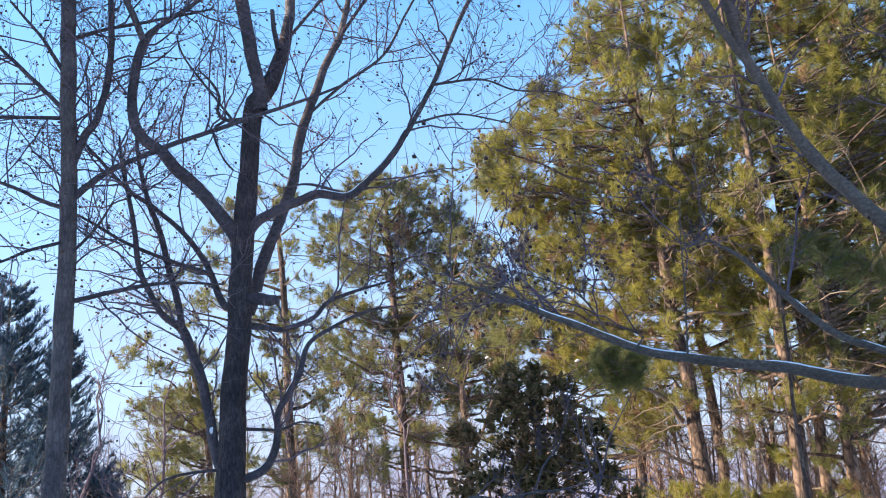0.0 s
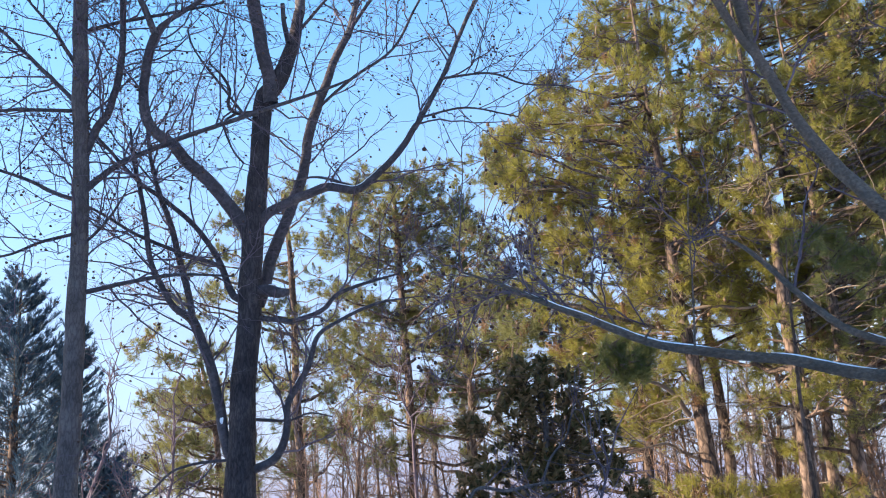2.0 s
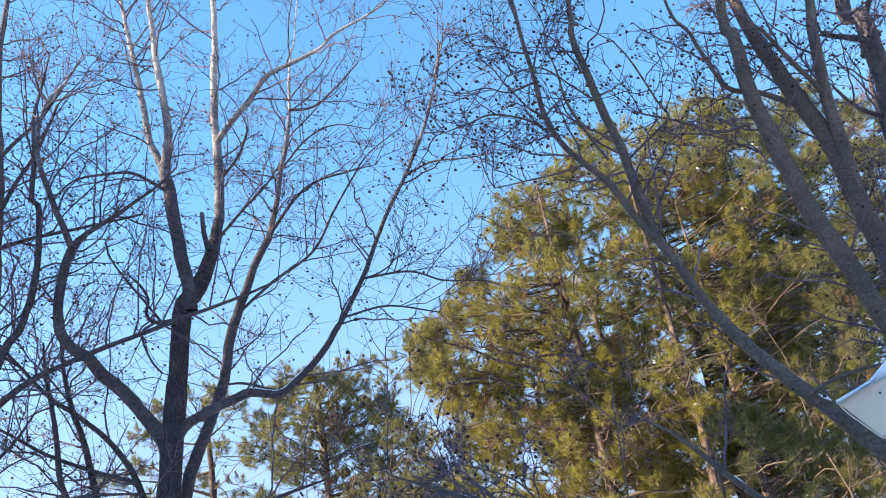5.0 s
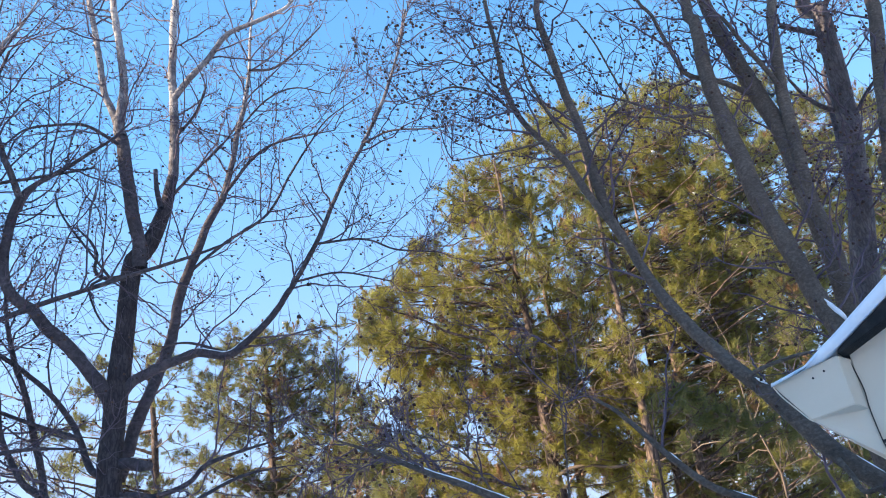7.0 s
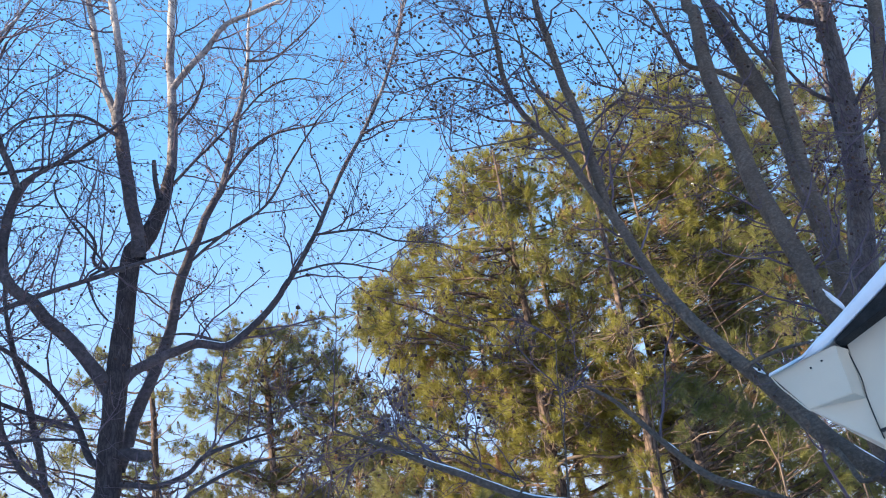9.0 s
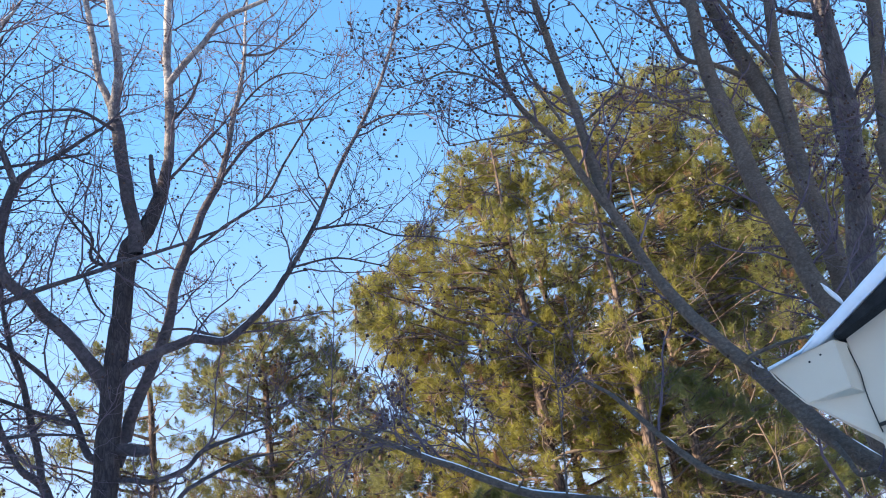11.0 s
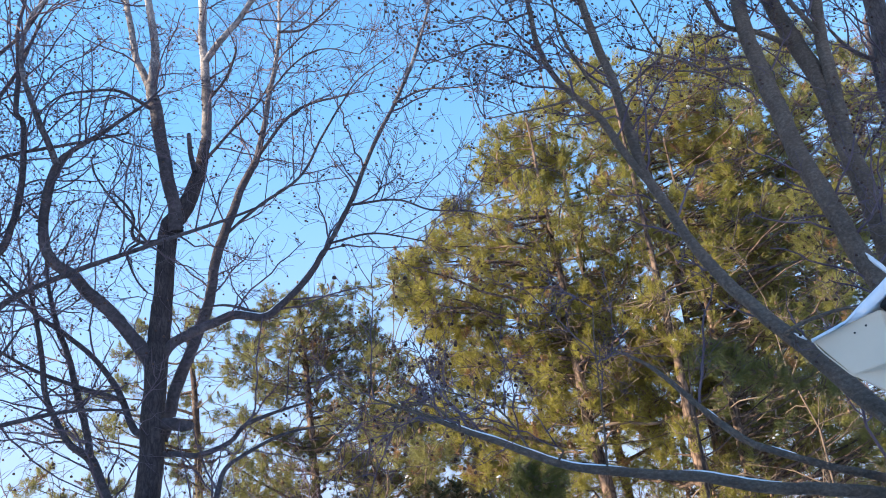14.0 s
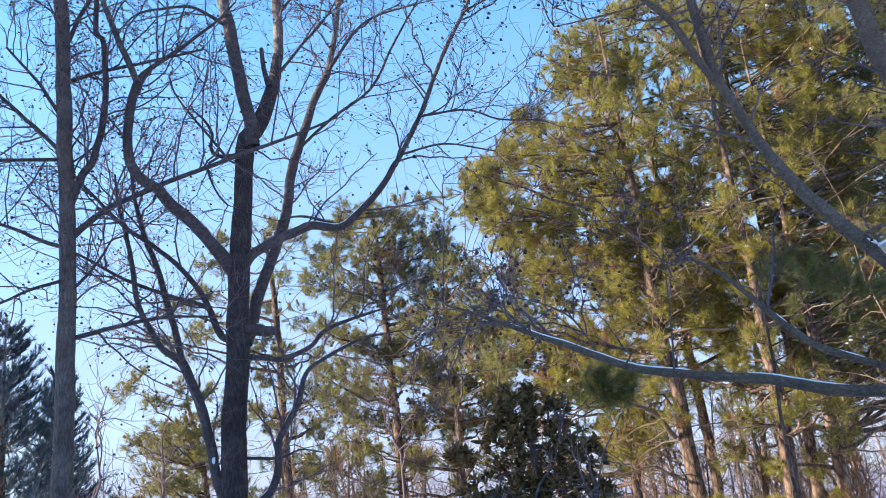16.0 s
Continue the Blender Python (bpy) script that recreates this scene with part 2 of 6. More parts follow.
def smooth_line(pts, step):
    """A rounded line (x, y, z, r) through the given points, about every step metres."""
    p = np.array(pts, float)
    ext = np.vstack([2 * p[0] - p[1], p, 2 * p[-1] - p[-2]])
    res = []
    for i in range(1, len(ext) - 2):
        n = max(1, int(np.linalg.norm(ext[i + 1, :3] - ext[i, :3]) / step))
        t = (np.arange(n) / n)[:, None]
        a, b, c, d = ext[i - 1], ext[i], ext[i + 1], ext[i + 2]
        res.append(0.5 * (2 * b + (c - a) * t + (2 * a - 5 * b + 4 * c - d) * t**2 + (3 * b - a - 3 * c + d) * t**3))
    res = np.vstack(res + [p[-1:]])
    res[:, 3] = np.maximum(res[:, 3], 0.003)
    return res


BARK = {}
LINES = {}
SNOW_RUNS = []


def limb(tree, name, pts, snow=0):
    """One trunk, limb or stub of a tree, uneven and tapering, along points (x, y, z, radius)."""
    big = max(p[3] for p in pts)
    line = smooth_line(pts, 0.16 if name == "bough" else max(0.05, min(0.14, big * 0.9)))
    wob = np.array([noise.noise_vector(Vector(q[:3]) * 2.3) for q in line])
    ends = np.minimum(1, np.arange(len(line)) / 3)[:, None]
    fret = np.array([noise.noise_vector(Vector(q[:3]) * 7.5) for q in line])
    line[:, :3] += ends * (wob * np.minimum(0.022, 0.28 * line[:, 3:]) + fret * np.minimum(0.008, 0.14 * line[:, 3:]))
    sides = 16 if big > 0.09 else (10 if big > 0.04 and name != "bough" else 6)
    v, f = tubes(line[None, :, :3], line[None, :, 3], sides)
    lump = np.array([noise.noise(Vector((q[0] * 9, q[1] * 9, q[2] * 2.6))) + 0.6 * noise.noise(Vector((q[0] * 26, q[1] * 26, q[2] * 7))) for q in v])
    c = np.repeat(line[:, :3], sides, axis=0)
    v = c + (v - c) * (1 + 0.09 * lump)[:, None]
    tip = len(v)
    v = np.vstack([v, line[-1, :3] + (line[-1, :3] - line[-2, :3]) * 0.1])
    last = np.arange(tip - sides, tip)
    cap = np.stack([last, np.roll(last, -1), np.full(sides, tip), np.full(sides, tip)], -1)
    me_faces = [tuple(q) for q in f] + [tuple(q[:3]) for q in cap]
    off = np.array(tree.matrix_basis.translation)
    me = bpy.data.meshes.new(name)
    me.from_pydata([tuple(q) for q in v - off], [], me_faces)
    me.polygons.foreach_set("use_smooth", np.ones(len(me.polygons), bool))
    me.materials.append(SUNLIT_PALE_BARK if name == "leader" else DRY_WOOD if name == "dead_limb" else GUM_LIMB if name in ("limb", "dead_stub") and BARK[tree.name] in (GUM_BARK, DARK_BARK) else BARK[tree.name])
    ob = new(name, me)
    ob.parent = tree
    LINES.setdefault(tree.name, []).append((name, line))
    if snow:
        SNOW_RUNS.append((line, snow))
    return ob


def unit(v):
    return v / (np.linalg.norm(v, axis=-1, keepdims=True) + 1e-9)


def sprout(starts, dirs, lengths, radii, k, bend, lift):
    """n crooked twigs of k points each, from starts along dirs."""
    n = len(starts)
    pts = np.zeros((n, k, 3))
    pts[:, 0] = starts
    head = unit(dirs)
    for i in range(1, k):
        head = unit(head + nrg.normal(0, bend * 0.45, (n, 3)) + np.array([0, 0, lift]))
        d = unit(head + nrg.normal(0, bend, (n, 3)))
        pts[:, i] = pts[:, i - 1] + d * (lengths / (k - 1))[:, None]
    rr = radii[:, None] * np.linspace(1, 0.45, k)[None]
    return pts, rr


def side_dirs(tan, spread, up):
    """Ways that leave a branch sideways and a little forward."""
    q = nrg.normal(0, 1, tan.shape)
    q = unit(q - (q * tan).sum(-1, keepdims=True) * tan)
    return unit(q * spread + tan * 0.62 + np.array([0, 0, up]))


def along(pts, count):
    """count random places and ways on lines (n, k, 3), with the line that each is on."""
    n, k, _ = pts.shape
    i = nrg.integers(0, n, count)
    s = nrg.uniform(0.2, 0.999, count) * (k - 1)
    j = s.astype(int)
    w = (s - j)[:, None]
    return pts[i, j] * (1 - w) + pts[i, j + 1] * w, unit(pts[i, j + 1] - pts[i, j]), i


def ball_shape():
    """A small spiky seed ball of radius 1."""
    bm = bmesh.new()
    bmesh.ops.create_icosphere(bm, subdivisions=1, radius=1.0)
    for k, v in enumerate(bm.verts):
        v.co *= 1.12 if k % 2 else 0.84
    bm.verts.index_update()
    v = np.array([q.co for q in bm.verts])
    f = np.array([[q.index for q in face.verts] for face in bm.faces])
    bm.free()
    return v, f


def twigs(tree, per_metre, length, balls, size=0.016, fine=1.0, thickest=0.11, low=2.2):
    """The fine branching of a bare sweetgum, three orders of it, with its hanging seed balls."""
    st, tn, rd = [], [], []
    for name, line in LINES[tree.name]:
        if name == "dead_stub":
            continue
        seg = np.linalg.norm(np.diff(line[:, :3], axis=0), axis=1)
        for i, s in enumerate(seg):
            if line[i, 3] > thickest or (name != "trunk" and i < 4) or line[i, 2] < low:
                continue
            if nrg.random() < s * per_metre:
                st.append(line[i, :3])
                tn.append(line[i + 1, :3] - line[i, :3])
                rd.append(line[i, 3])
        if name != "trunk":
            for _ in range(2):
                st.append(line[-1, :3])
                tn.append(line[-1, :3] - line[-3, :3])
                rd.append(line[-1, 3])
    st, tn, rd = np.array(st), unit(np.array(tn)), np.array(rd)
    n = len(st)
    l1 = nrg.uniform(0.45, 1.0, n) * length
    p1, r1 = sprout(st, side_dirs(tn, 0.9, 0.12), l1, np.clip(rd * 0.5, 0.0065, 0.013), 9, 0.15, 0.01)
    c2 = int(n * 6 * fine)
    s2, t2, i2 = along(p1, c2)
    p2, r2 = sprout(s2, side_dirs(t2, 0.9, 0.02), nrg.uniform(0.14, 0.6, c2) * length * 0.75, np.full(c2, 0.0046), 6, 0.17, 0.0)
    c3 = int(c2 * 1.25)
    s3, t3, _ = along(p2, c3)
    p3, r3 = sprout(s3, side_dirs(t3, 0.9, 0.0), nrg.uniform(0.05, 0.24, c3) * length, np.full(c3, 0.0036), 4, 0.2, 0.0)
    vs, fs, o = [], [], 0
    for p, r, s in ((p1, r1, 5), (p2, r2, 3), (p3, r3, 3)):
        v, f = tubes(p, r, s)
        vs.append(v)
        fs.append(f + o)
        o += len(v)
    if balls:
        ends = np.vstack([p2[:, -1], p3[:, -1]])
        pick = ends[nrg.permutation(len(ends))[:balls]]
        k = len(pick)
        sp, sr = sprout(pick, np.tile([0.0, 0.0, -1.0], (k, 1)) + nrg.normal(0, 0.35, (k, 3)), nrg.uniform(0.03, 0.06, k), np.full(k, 0.0014), 3, 0.1, -0.1)
        v, f = tubes(sp, sr, 3)
        vs.append(v)
        fs.append(f + o)
        bv, bf = ball_shape()
        rad = nrg.uniform(0.75, 1.15, k) * size
        v = sp[:, -1][:, None, :] + bv[None] * rad[:, None, None]
        f = bf[None] + (np.arange(k) * len(bv))[:, None, None]
        part("seed_balls", v.reshape(-1, 3), f.reshape(-1, 3), BALL, tree, "dark dry spiky seed balls", kind="stuff")
    part("twigs", np.vstack(vs), np.vstack(fs), GUM_TWIG, tree, "fine bare grey-brown twigs", kind="stuff")


TUFTS = {}


def needles(pos, axis, per, length, width, spread):
    """Bunches of long needles at the ends of shoots: thin blades (n * per triangles)."""
    n = len(pos)
    ax = np.repeat(unit(axis), per, axis=0)
    q = nrg.normal(0, 1, (n * per, 3))
    q = unit(q - (q * ax).sum(-1, keepdims=True) * ax)
    th = nrg.uniform(0.12, spread, n * per)[:, None]
    d = ax * np.cos(th) + q * np.sin(th)
    d[:, 2] -= 0.10
    root = np.repeat(pos, per, axis=0) - ax * nrg.uniform(0, 0.10, (n * per, 1))
    ln = nrg.uniform(0.7, 1.1, (n * per, 1)) * length
    side = unit(np.cross(d, nrg.normal(0, 1, d.shape))) * width / 2
    v = np.stack([root - side, root + side, root + d * ln], 1).reshape(-1, 3)
    return v, np.arange(n * per * 3).reshape(-1, 3)


def boughs(tree, lobes, per=15, density=70, dead=0.05, mat=None, width=0.0072):
    """Foliage masses (x, y, z, radius) of a pine, each borne by a bough from its trunk, with shoots, needle bunches and cones."""
    trunk = next(line for name, line in LINES[tree.name] if name == "trunk")
    bag = TUFTS.setdefault(tree.name, dict(tree=tree, pos=[], ax=[], wood=[], dry=[], per=per, mat=mat or NEEDLE, dead=dead, width=width))
    for x, y, z, r in lobes:
        c = np.array((x, y, z))
        h = np.linalg.norm(trunk[:, :2] - c[:2], axis=1)
        i = int(np.argmin(np.abs(trunk[:, 2] - (z - 0.28 * h - 0.1))))
        a = trunk[i, :3]
        span = np.linalg.norm(c - a)
        k = 9
        t = np.linspace(0, 1, k)[:, None]
        mid = (a + c) / 2 + np.array([0, 0, -0.08 * span]) + nrg.normal(0, 0.06 * span, 3)
        p = (1 - t) ** 2 * a + 2 * t * (1 - t) * mid + t**2 * c
        p[1:-1] += nrg.normal(0, 0.018 * span**0.5, (k - 2, 3))
        limb(tree, "bough", [(*q, rr) for q, rr in zip(p, np.linspace(min(trunk[i, 3] * 0.55, 0.012 + 0.013 * span), 0.008, k))])
        back = unit(c - a) if span > 0.05 else np.array([0, 0, 1.0])
        brushes(bag, c, r, int(density * r * r) + 3, back)
        # a second mass of foliage farther round the crown, on the same bough
        c2 = c + np.array([nrg.normal(0, 0.45 * r), nrg.uniform(0.5, 1.5), nrg.normal(0, 0.35 * r)])
        brushes(bag, c2, r, int(density * 0.6 * r * r) + 2, back)
        root = p[5]
        bag["wood"].append(np.stack([root, (root + c2) / 2 + nrg.normal(0, 0.05, 3), c2])[None])


def brushes(bag, c, r, m, back):
    """m leafy shoots round c, each a rounded brush of needle bunches at its end."""
    g = unit(nrg.normal(0, 1, (m, 3)) + np.array([0, 0, 0.25])) * nrg.uniform(0.35, 1.0, (m, 1)) ** 0.6 * r * np.array([1.08, 1.08, 0.8])
    tip = c + g
    ax = unit(unit(g) * 0.7 + back * 0.2 + np.array([0, 0, 0.6]) + nrg.normal(0, 0.2, (m, 3)))
    k = 7
    axk = np.repeat(ax, k, axis=0)
    q = nrg.normal(0, 1, axk.shape)
    q = unit(q - (q * axk).sum(-1, keepdims=True) * axk)
    out = nrg.uniform(0.0, 1.0, (m * k, 1))
    size = np.repeat(nrg.uniform(0.7, 1.25, (m, 1)), k, axis=0)
    bag["pos"].append(np.repeat(tip, k, axis=0) + size * (axk * (0.03 - 0.2 * out**1.5 - nrg.uniform(0, 0.08, (m * k, 1))) + q * 0.1 * out))
    bag["ax"].append(unit(axk + q * 0.75 * out))
    bag["dry"].append(np.repeat(nrg.random(m) < bag["dead"], k))
    s = tip + (c - tip) * nrg.uniform(0.6, 1.0, (m, 1)) - np.array([0, 0, 0.05])
    bag["wood"].append(np.stack([s, (s + tip) / 2 + nrg.normal(0, 0.04, (m, 3)) - np.array([0, 0, 0.03]), tip], 1))


def leaf_out():
    """Needles, shoots and cones of every pine, once all its boughs stand."""
    cv, cf = ball_shape()
    for bag in TUFTS.values():
        tree = bag["tree"]
        pos, ax, wood = np.vstack(bag["pos"]), np.vstack(bag["ax"]), np.vstack(bag["wood"])
        brown = np.concatenate(bag["dry"])
        v, f = needles(pos[~brown], ax[~brown], bag["per"], 0.14, bag["width"], 1.25)
        part("needles", v, f, bag["mat"], tree, "golden-green long pine needles in bunches", smooth=False, kind="stuff")
        if brown.sum() > 2:
            v, f = needles(pos[brown], -ax[brown], 16, 0.14, 0.007, 1.0)
            part("dead_needles", v, f, DEAD_NEEDLE, tree, "rust-brown dead needles", smooth=False, kind="stuff")
        v, f = tubes(wood, np.tile([0.011, 0.009, 0.006], (len(wood), 1)), 3)
        part("shoots", v, f, DRY_WOOD, tree, "thin brown shoots", kind="stuff")
        k = len(wood) // 5
        if k > 2:
            q = wood[nrg.permutation(len(wood))[:k]]
            c = q[:, 2] * 0.75 + q[:, 1] * 0.25 + nrg.normal(0, 0.07, (k, 3))
            rad = nrg.uniform(0.02, 0.034, k)
            v = c[:, None, :] + cv[None] * rad[:, None, None] * np.array([1, 1, 1.5])
            f = cf[None] + (np.arange(k) * len(cv))[:, None, None]
            part("cones", v.reshape(-1, 3), f.reshape(-1, 3), CONE, tree, "small dark open pine cones", kind="stuff")


def dead_branches(tree, n, low, high, length):
    """Bare dry branches on the lower trunk of a pine, below its green crown."""
    trunk = next(line for name, line in LINES[tree.name] if name == "trunk")
    rows = trunk[(trunk[:, 2] > low) & (trunk[:, 2] < high)]
    if len(rows) < 2:
        return
    st = rows[nrg.integers(0, len(rows), n), :3]
    a = nrg.uniform(0, 2 * np.pi, n)
    d = np.stack([np.cos(a), np.sin(a), nrg.uniform(-0.25, 0.35, n)], -1)
    p1, r1 = sprout(st, d, nrg.uniform(0.4, 1.0, n) * length, np.full(n, 0.014), 9, 0.16, 0.0)
    c = n * 7
    s2, t2, _ = along(p1, c)
    p2, r2 = sprout(s2, side_dirs(t2, 0.9, 0.0), nrg.uniform(0.15, 0.6, c), np.full(c, 0.0065), 6, 0.22, 0.0)
    s3, t3, _ = along(p2, c * 2)
    p3, r3 = sprout(s3, side_dirs(t3, 0.9, 0.0), nrg.uniform(0.08, 0.25, c * 2), np.full(c * 2, 0.0045), 4, 0.22, 0.0)
    vs, fs, o = [], [], 0
    for p, r, s in ((p1, r1, 5), (p2, r2, 3), (p3, r3, 3)):
        v, f = tubes(p, r, s)
        vs.append(v)
        fs.append(f + o)
        o += len(v)
    part("dead_branches", np.vstack(vs), np.vstack(fs), DRY_WOOD, tree, "bare dry brown branches", kind="stuff")


def tree_at(name, base, label, category, bark, group=""):
    ob = thing(name, base, label, category, group)
    BARK[ob.name] = bark
    return ob


# ---- ground and unseen shading wall ----
def ground_sheet():
    n, rings = 72, [0.5, 2, 4, 7, 11, 16, 22, 30, 42, 60, 90, 140, 240, 500, 1200, 3000]
    vs = [(0, 0, -0.02)]
    for q in rings:
        for i in range(n):
            a = 2 * math.pi * i / n
            x, y = q * math.cos(a), q * math.sin(a)
            vs.append((x, y, 0.05 * noise.noise(Vector((x * 0.35, y * 0.35, 0))) - 0.03 if q < 150 else -0.03))
    fs = [(0, 1 + i, 1 + (i + 1) % n) for i in range(n)]
    for k in range(len(rings) - 1):
        o = 1 + k * n
        fs += [(o + i, o + n + i, o + n + (i + 1) % n, o + (i + 1) % n) for i in range(n)]
    me = bpy.data.meshes.new("ground")
    me.from_pydata(vs, [], fs)
    me.materials.append(GROUND)
    tagged(new("ground", me), "unseen ground, mostly snow added to bounce light, some leaf litter", "ground", kind="structure")


ground_sheet()


def slab(name, corners, mat, parent=None, label="", category="", kind="", bevel=0.0):
    """A solid from two matching outlines of n corners each (front, back)."""
    front, back = corners
    n = len(front)
    bm = bmesh.new()
    a = [bm.verts.new(q) for q in front]
    b = [bm.verts.new(q) for q in back]
    bm.faces.new(a)
    bm.faces.new(b[::-1])
    for i in range(n):
        bm.faces.new((a[i], b[i], b[(i + 1) % n], a[(i + 1) % n]))
    bmesh.ops.recalc_face_normals(bm, faces=bm.faces)
    if bevel:
        bmesh.ops.bevel(bm, geom=bm.edges[:], offset=bevel, segments=2, affect="EDGES", clamp_overlap=True)
    me = bpy.data.meshes.new(name)
    if parent:
        bmesh.ops.translate(bm, verts=bm.verts, vec=-parent.matrix_basis.translation)
    bm.to_mesh(me)
    bm.free()
    me.materials.append(mat)
    ob = new(name, me)
    if parent:
        ob.parent = parent
    return tagged(ob, label, category, kind=kind)


# added out of view; its stepped top sets where shade ends on the trees
SHADE_WALL_SHAPE = [(-16, -0.1), (7.45, -0.1), (7.45, 13.7), (4.7, 15.2), (4.0, 17.6), (-16, 17.6)]
slab("shade_wall", [[(-16, y, z) for y, z in SHADE_WALL_SHAPE], [(-16.3, y, z) for y, z in SHADE_WALL_SHAPE]], PLAIN_WALL,
     label="tall plain pale wall, unseen, added to shade the near trees", category="wall", kind="structure")

# ---- the bare sweetgums ----
gum_a = tree_at("sweetgum_tree", (-5.36, 9.08, 0.0), "slim straight bare sweetgum with grey bark", "tree", GUM_BARK, "bare sweetgums")
gum_b = tree_at("sweetgum_tree", (-3.79, 9.85, 0.0), "large bare sweetgum, forked, with dark furrowed trunk", "tree", DARK_BARK, "bare sweetgums")
gum_d = tree_at("sweetgum_tree", (4.75, 7.00, 0.0), "bare sweetgum leaning past the house, snow along limbs", "tree", YOUNG_BARK, "bare sweetgums")
gum_e = tree_at("sweetgum_tree", (4.50, 8.35, 0.0), "bare sweetgum of twin grey stems behind the roof", "tree", YOUNG_BARK, "bare sweetgums")
gum_f = tree_at("sweetgum_tree", (5.35, 9.35, 0.0), "stout bare sweetgum with deeply furrowed bark", "tree", GUM_BARK, "bare sweetgums")
gum_g = tree_at("sweetgum_tree", (5.60, 8.55, 0.0), "slim bare grey sweetgum beside a stouter one", "tree", YOUNG_BARK, "bare sweetgums")
# the slim sweetgum beside the dark conifer
limb(gum_a, "trunk", [(-5.36, 9.08, -0.15, 0.180), (-5.38, 9.08, 0.50, 0.144), (-5.38, 9.08, 2.38, 0.120), (-5.36, 9.09, 3.45, 0.110), (-5.36, 9.09, 4.59, 0.101), (-5.36, 9.09, 5.39, 0.097), (-5.38, 9.08, 6.10, 0.093), (-5.41, 9.01, 7.49, 0.091), (-5.50, 9.01, 9.15, 0.084), (-5.59, 9.01, 10.07, 0.073), (-5.69, 9.11, 11.27, 0.051), (-5.64, 9.16, 12.67, 0.020)])
limb(gum_a, "limb", [(-5.36, 9.09, 5.74, 0.043), (-5.09, 9.10, 5.95, 0.037), (-4.81, 9.10, 6.09, 0.033), (-4.34, 9.20, 6.28, 0.030), (-3.69, 9.34, 6.51, 0.027), (-3.15, 9.40, 6.65, 0.024), (-2.55, 9.45, 6.80, 0.018), (-2.11, 9.42, 6.90, 0.012)])
limb(gum_a, "limb", [(-5.36, 9.09, 6.15, 0.050), (-5.21, 9.09, 6.55, 0.047), (-5.06, 9.09, 6.76, 0.044), (-4.92, 9.08, 7.35, 0.041), (-4.89, 9.01, 8.25, 0.036), (-4.95, 8.91, 8.40, 0.033), (-4.91, 8.85, 8.93, 0.030), (-4.92, 8.76, 9.47, 0.024), (-4.83, 8.73, 9.96, 0.018), (-4.73, 8.69, 10.47, 0.011)])
limb(gum_a, "limb", [(-5.34, 9.10, 4.54, 0.030), (-4.92, 9.19, 4.62, 0.026), (-4.49, 9.27, 4.68, 0.023), (-4.14, 9.30, 4.67, 0.017), (-3.63, 9.37, 4.61, 0.011)])
limb(gum_a, "limb", [(-5.35, 9.09, 5.09, 0.021), (-5.09, 9.02, 5.23, 0.018), (-4.86, 8.91, 5.37, 0.015), (-4.66, 8.79, 5.53, 0.012)])
limb(gum_a, "limb", [(-5.41, 9.06, 6.79, 0.025), (-5.61, 8.79, 6.70, 0.022), (-5.83, 8.49, 6.60, 0.019), (-5.95, 8.25, 6.49, 0.015), (-6.14, 7.95, 6.48, 0.009)])
limb(gum_a, "limb", [(-5.42, 9.05, 6.86, 0.029), (-5.65, 9.05, 7.12, 0.026), (-5.89, 9.04, 7.39, 0.026), (-6.22, 8.96, 7.76, 0.020), (-6.50, 8.91, 8.06, 0.017), (-6.89, 8.76, 8.40, 0.011)])
limb(gum_a, "limb", [(-5.43, 9.05, 7.31, 0.026), (-5.51, 8.85, 7.53, 0.023), (-5.54, 8.68, 7.65, 0.019), (-5.62, 8.48, 7.79, 0.016), (-5.71, 8.27, 7.94, 0.013)])
limb(gum_a, "limb", [(-5.40, 9.06, 5.65, 0.027), (-5.71, 9.02, 5.80, 0.025), (-5.94, 9.02, 5.94, 0.022), (-6.35, 8.89, 6.12, 0.016), (-6.71, 8.78, 6.25, 0.010)])
limb(gum_a, "limb", [(-5.41, 9.06, 7.85, 0.030), (-5.10, 9.07, 7.91, 0.026), (-4.82, 9.05, 7.91, 0.023), (-4.24, 9.17, 8.01, 0.019), (-3.69, 9.25, 8.09, 0.013)])
limb(gum_a, "limb", [(-5.38, 9.08, 5.26, 0.021), (-5.54, 8.70, 5.06, 0.018), (-5.64, 8.36, 4.84, 0.014), (-5.67, 8.05, 4.69, 0.011)])
limb(gum_a, "limb", [(-5.45, 8.98, 8.15, 0.030), (-5.35, 9.16, 8.79, 0.028), (-5.21, 9.35, 9.38, 0.025), (-5.12, 9.51, 9.99, 0.022), (-5.09, 9.65, 10.47, 0.019)])
limb(gum_a, "limb", [(-5.48, 8.96, 9.11, 0.028), (-5.19, 8.94, 9.39, 0.025), (-4.89, 8.92, 9.66, 0.021), (-4.59, 8.89, 10.12, 0.014)])
# the large sweetgum in the middle
limb(gum_b, "trunk", [(-3.79, 9.85, -0.15, 0.276), (-3.79, 9.85, 0.56, 0.221), (-3.77, 9.86, 2.26, 0.177), (-3.75, 9.86, 2.76, 0.154), (-3.72, 9.88, 3.38, 0.144), (-3.66, 9.90, 4.31, 0.135), (-3.62, 9.91, 5.07, 0.132), (-3.58, 9.93, 5.57, 0.131), (-3.54, 9.94, 6.17, 0.118), (-3.50, 9.96, 6.78, 0.114), (-3.44, 9.98, 7.14, 0.122), (-3.28, 10.05, 7.40, 0.111), (-3.11, 10.13, 7.91, 0.087), (-3.02, 10.18, 8.41, 0.068)])
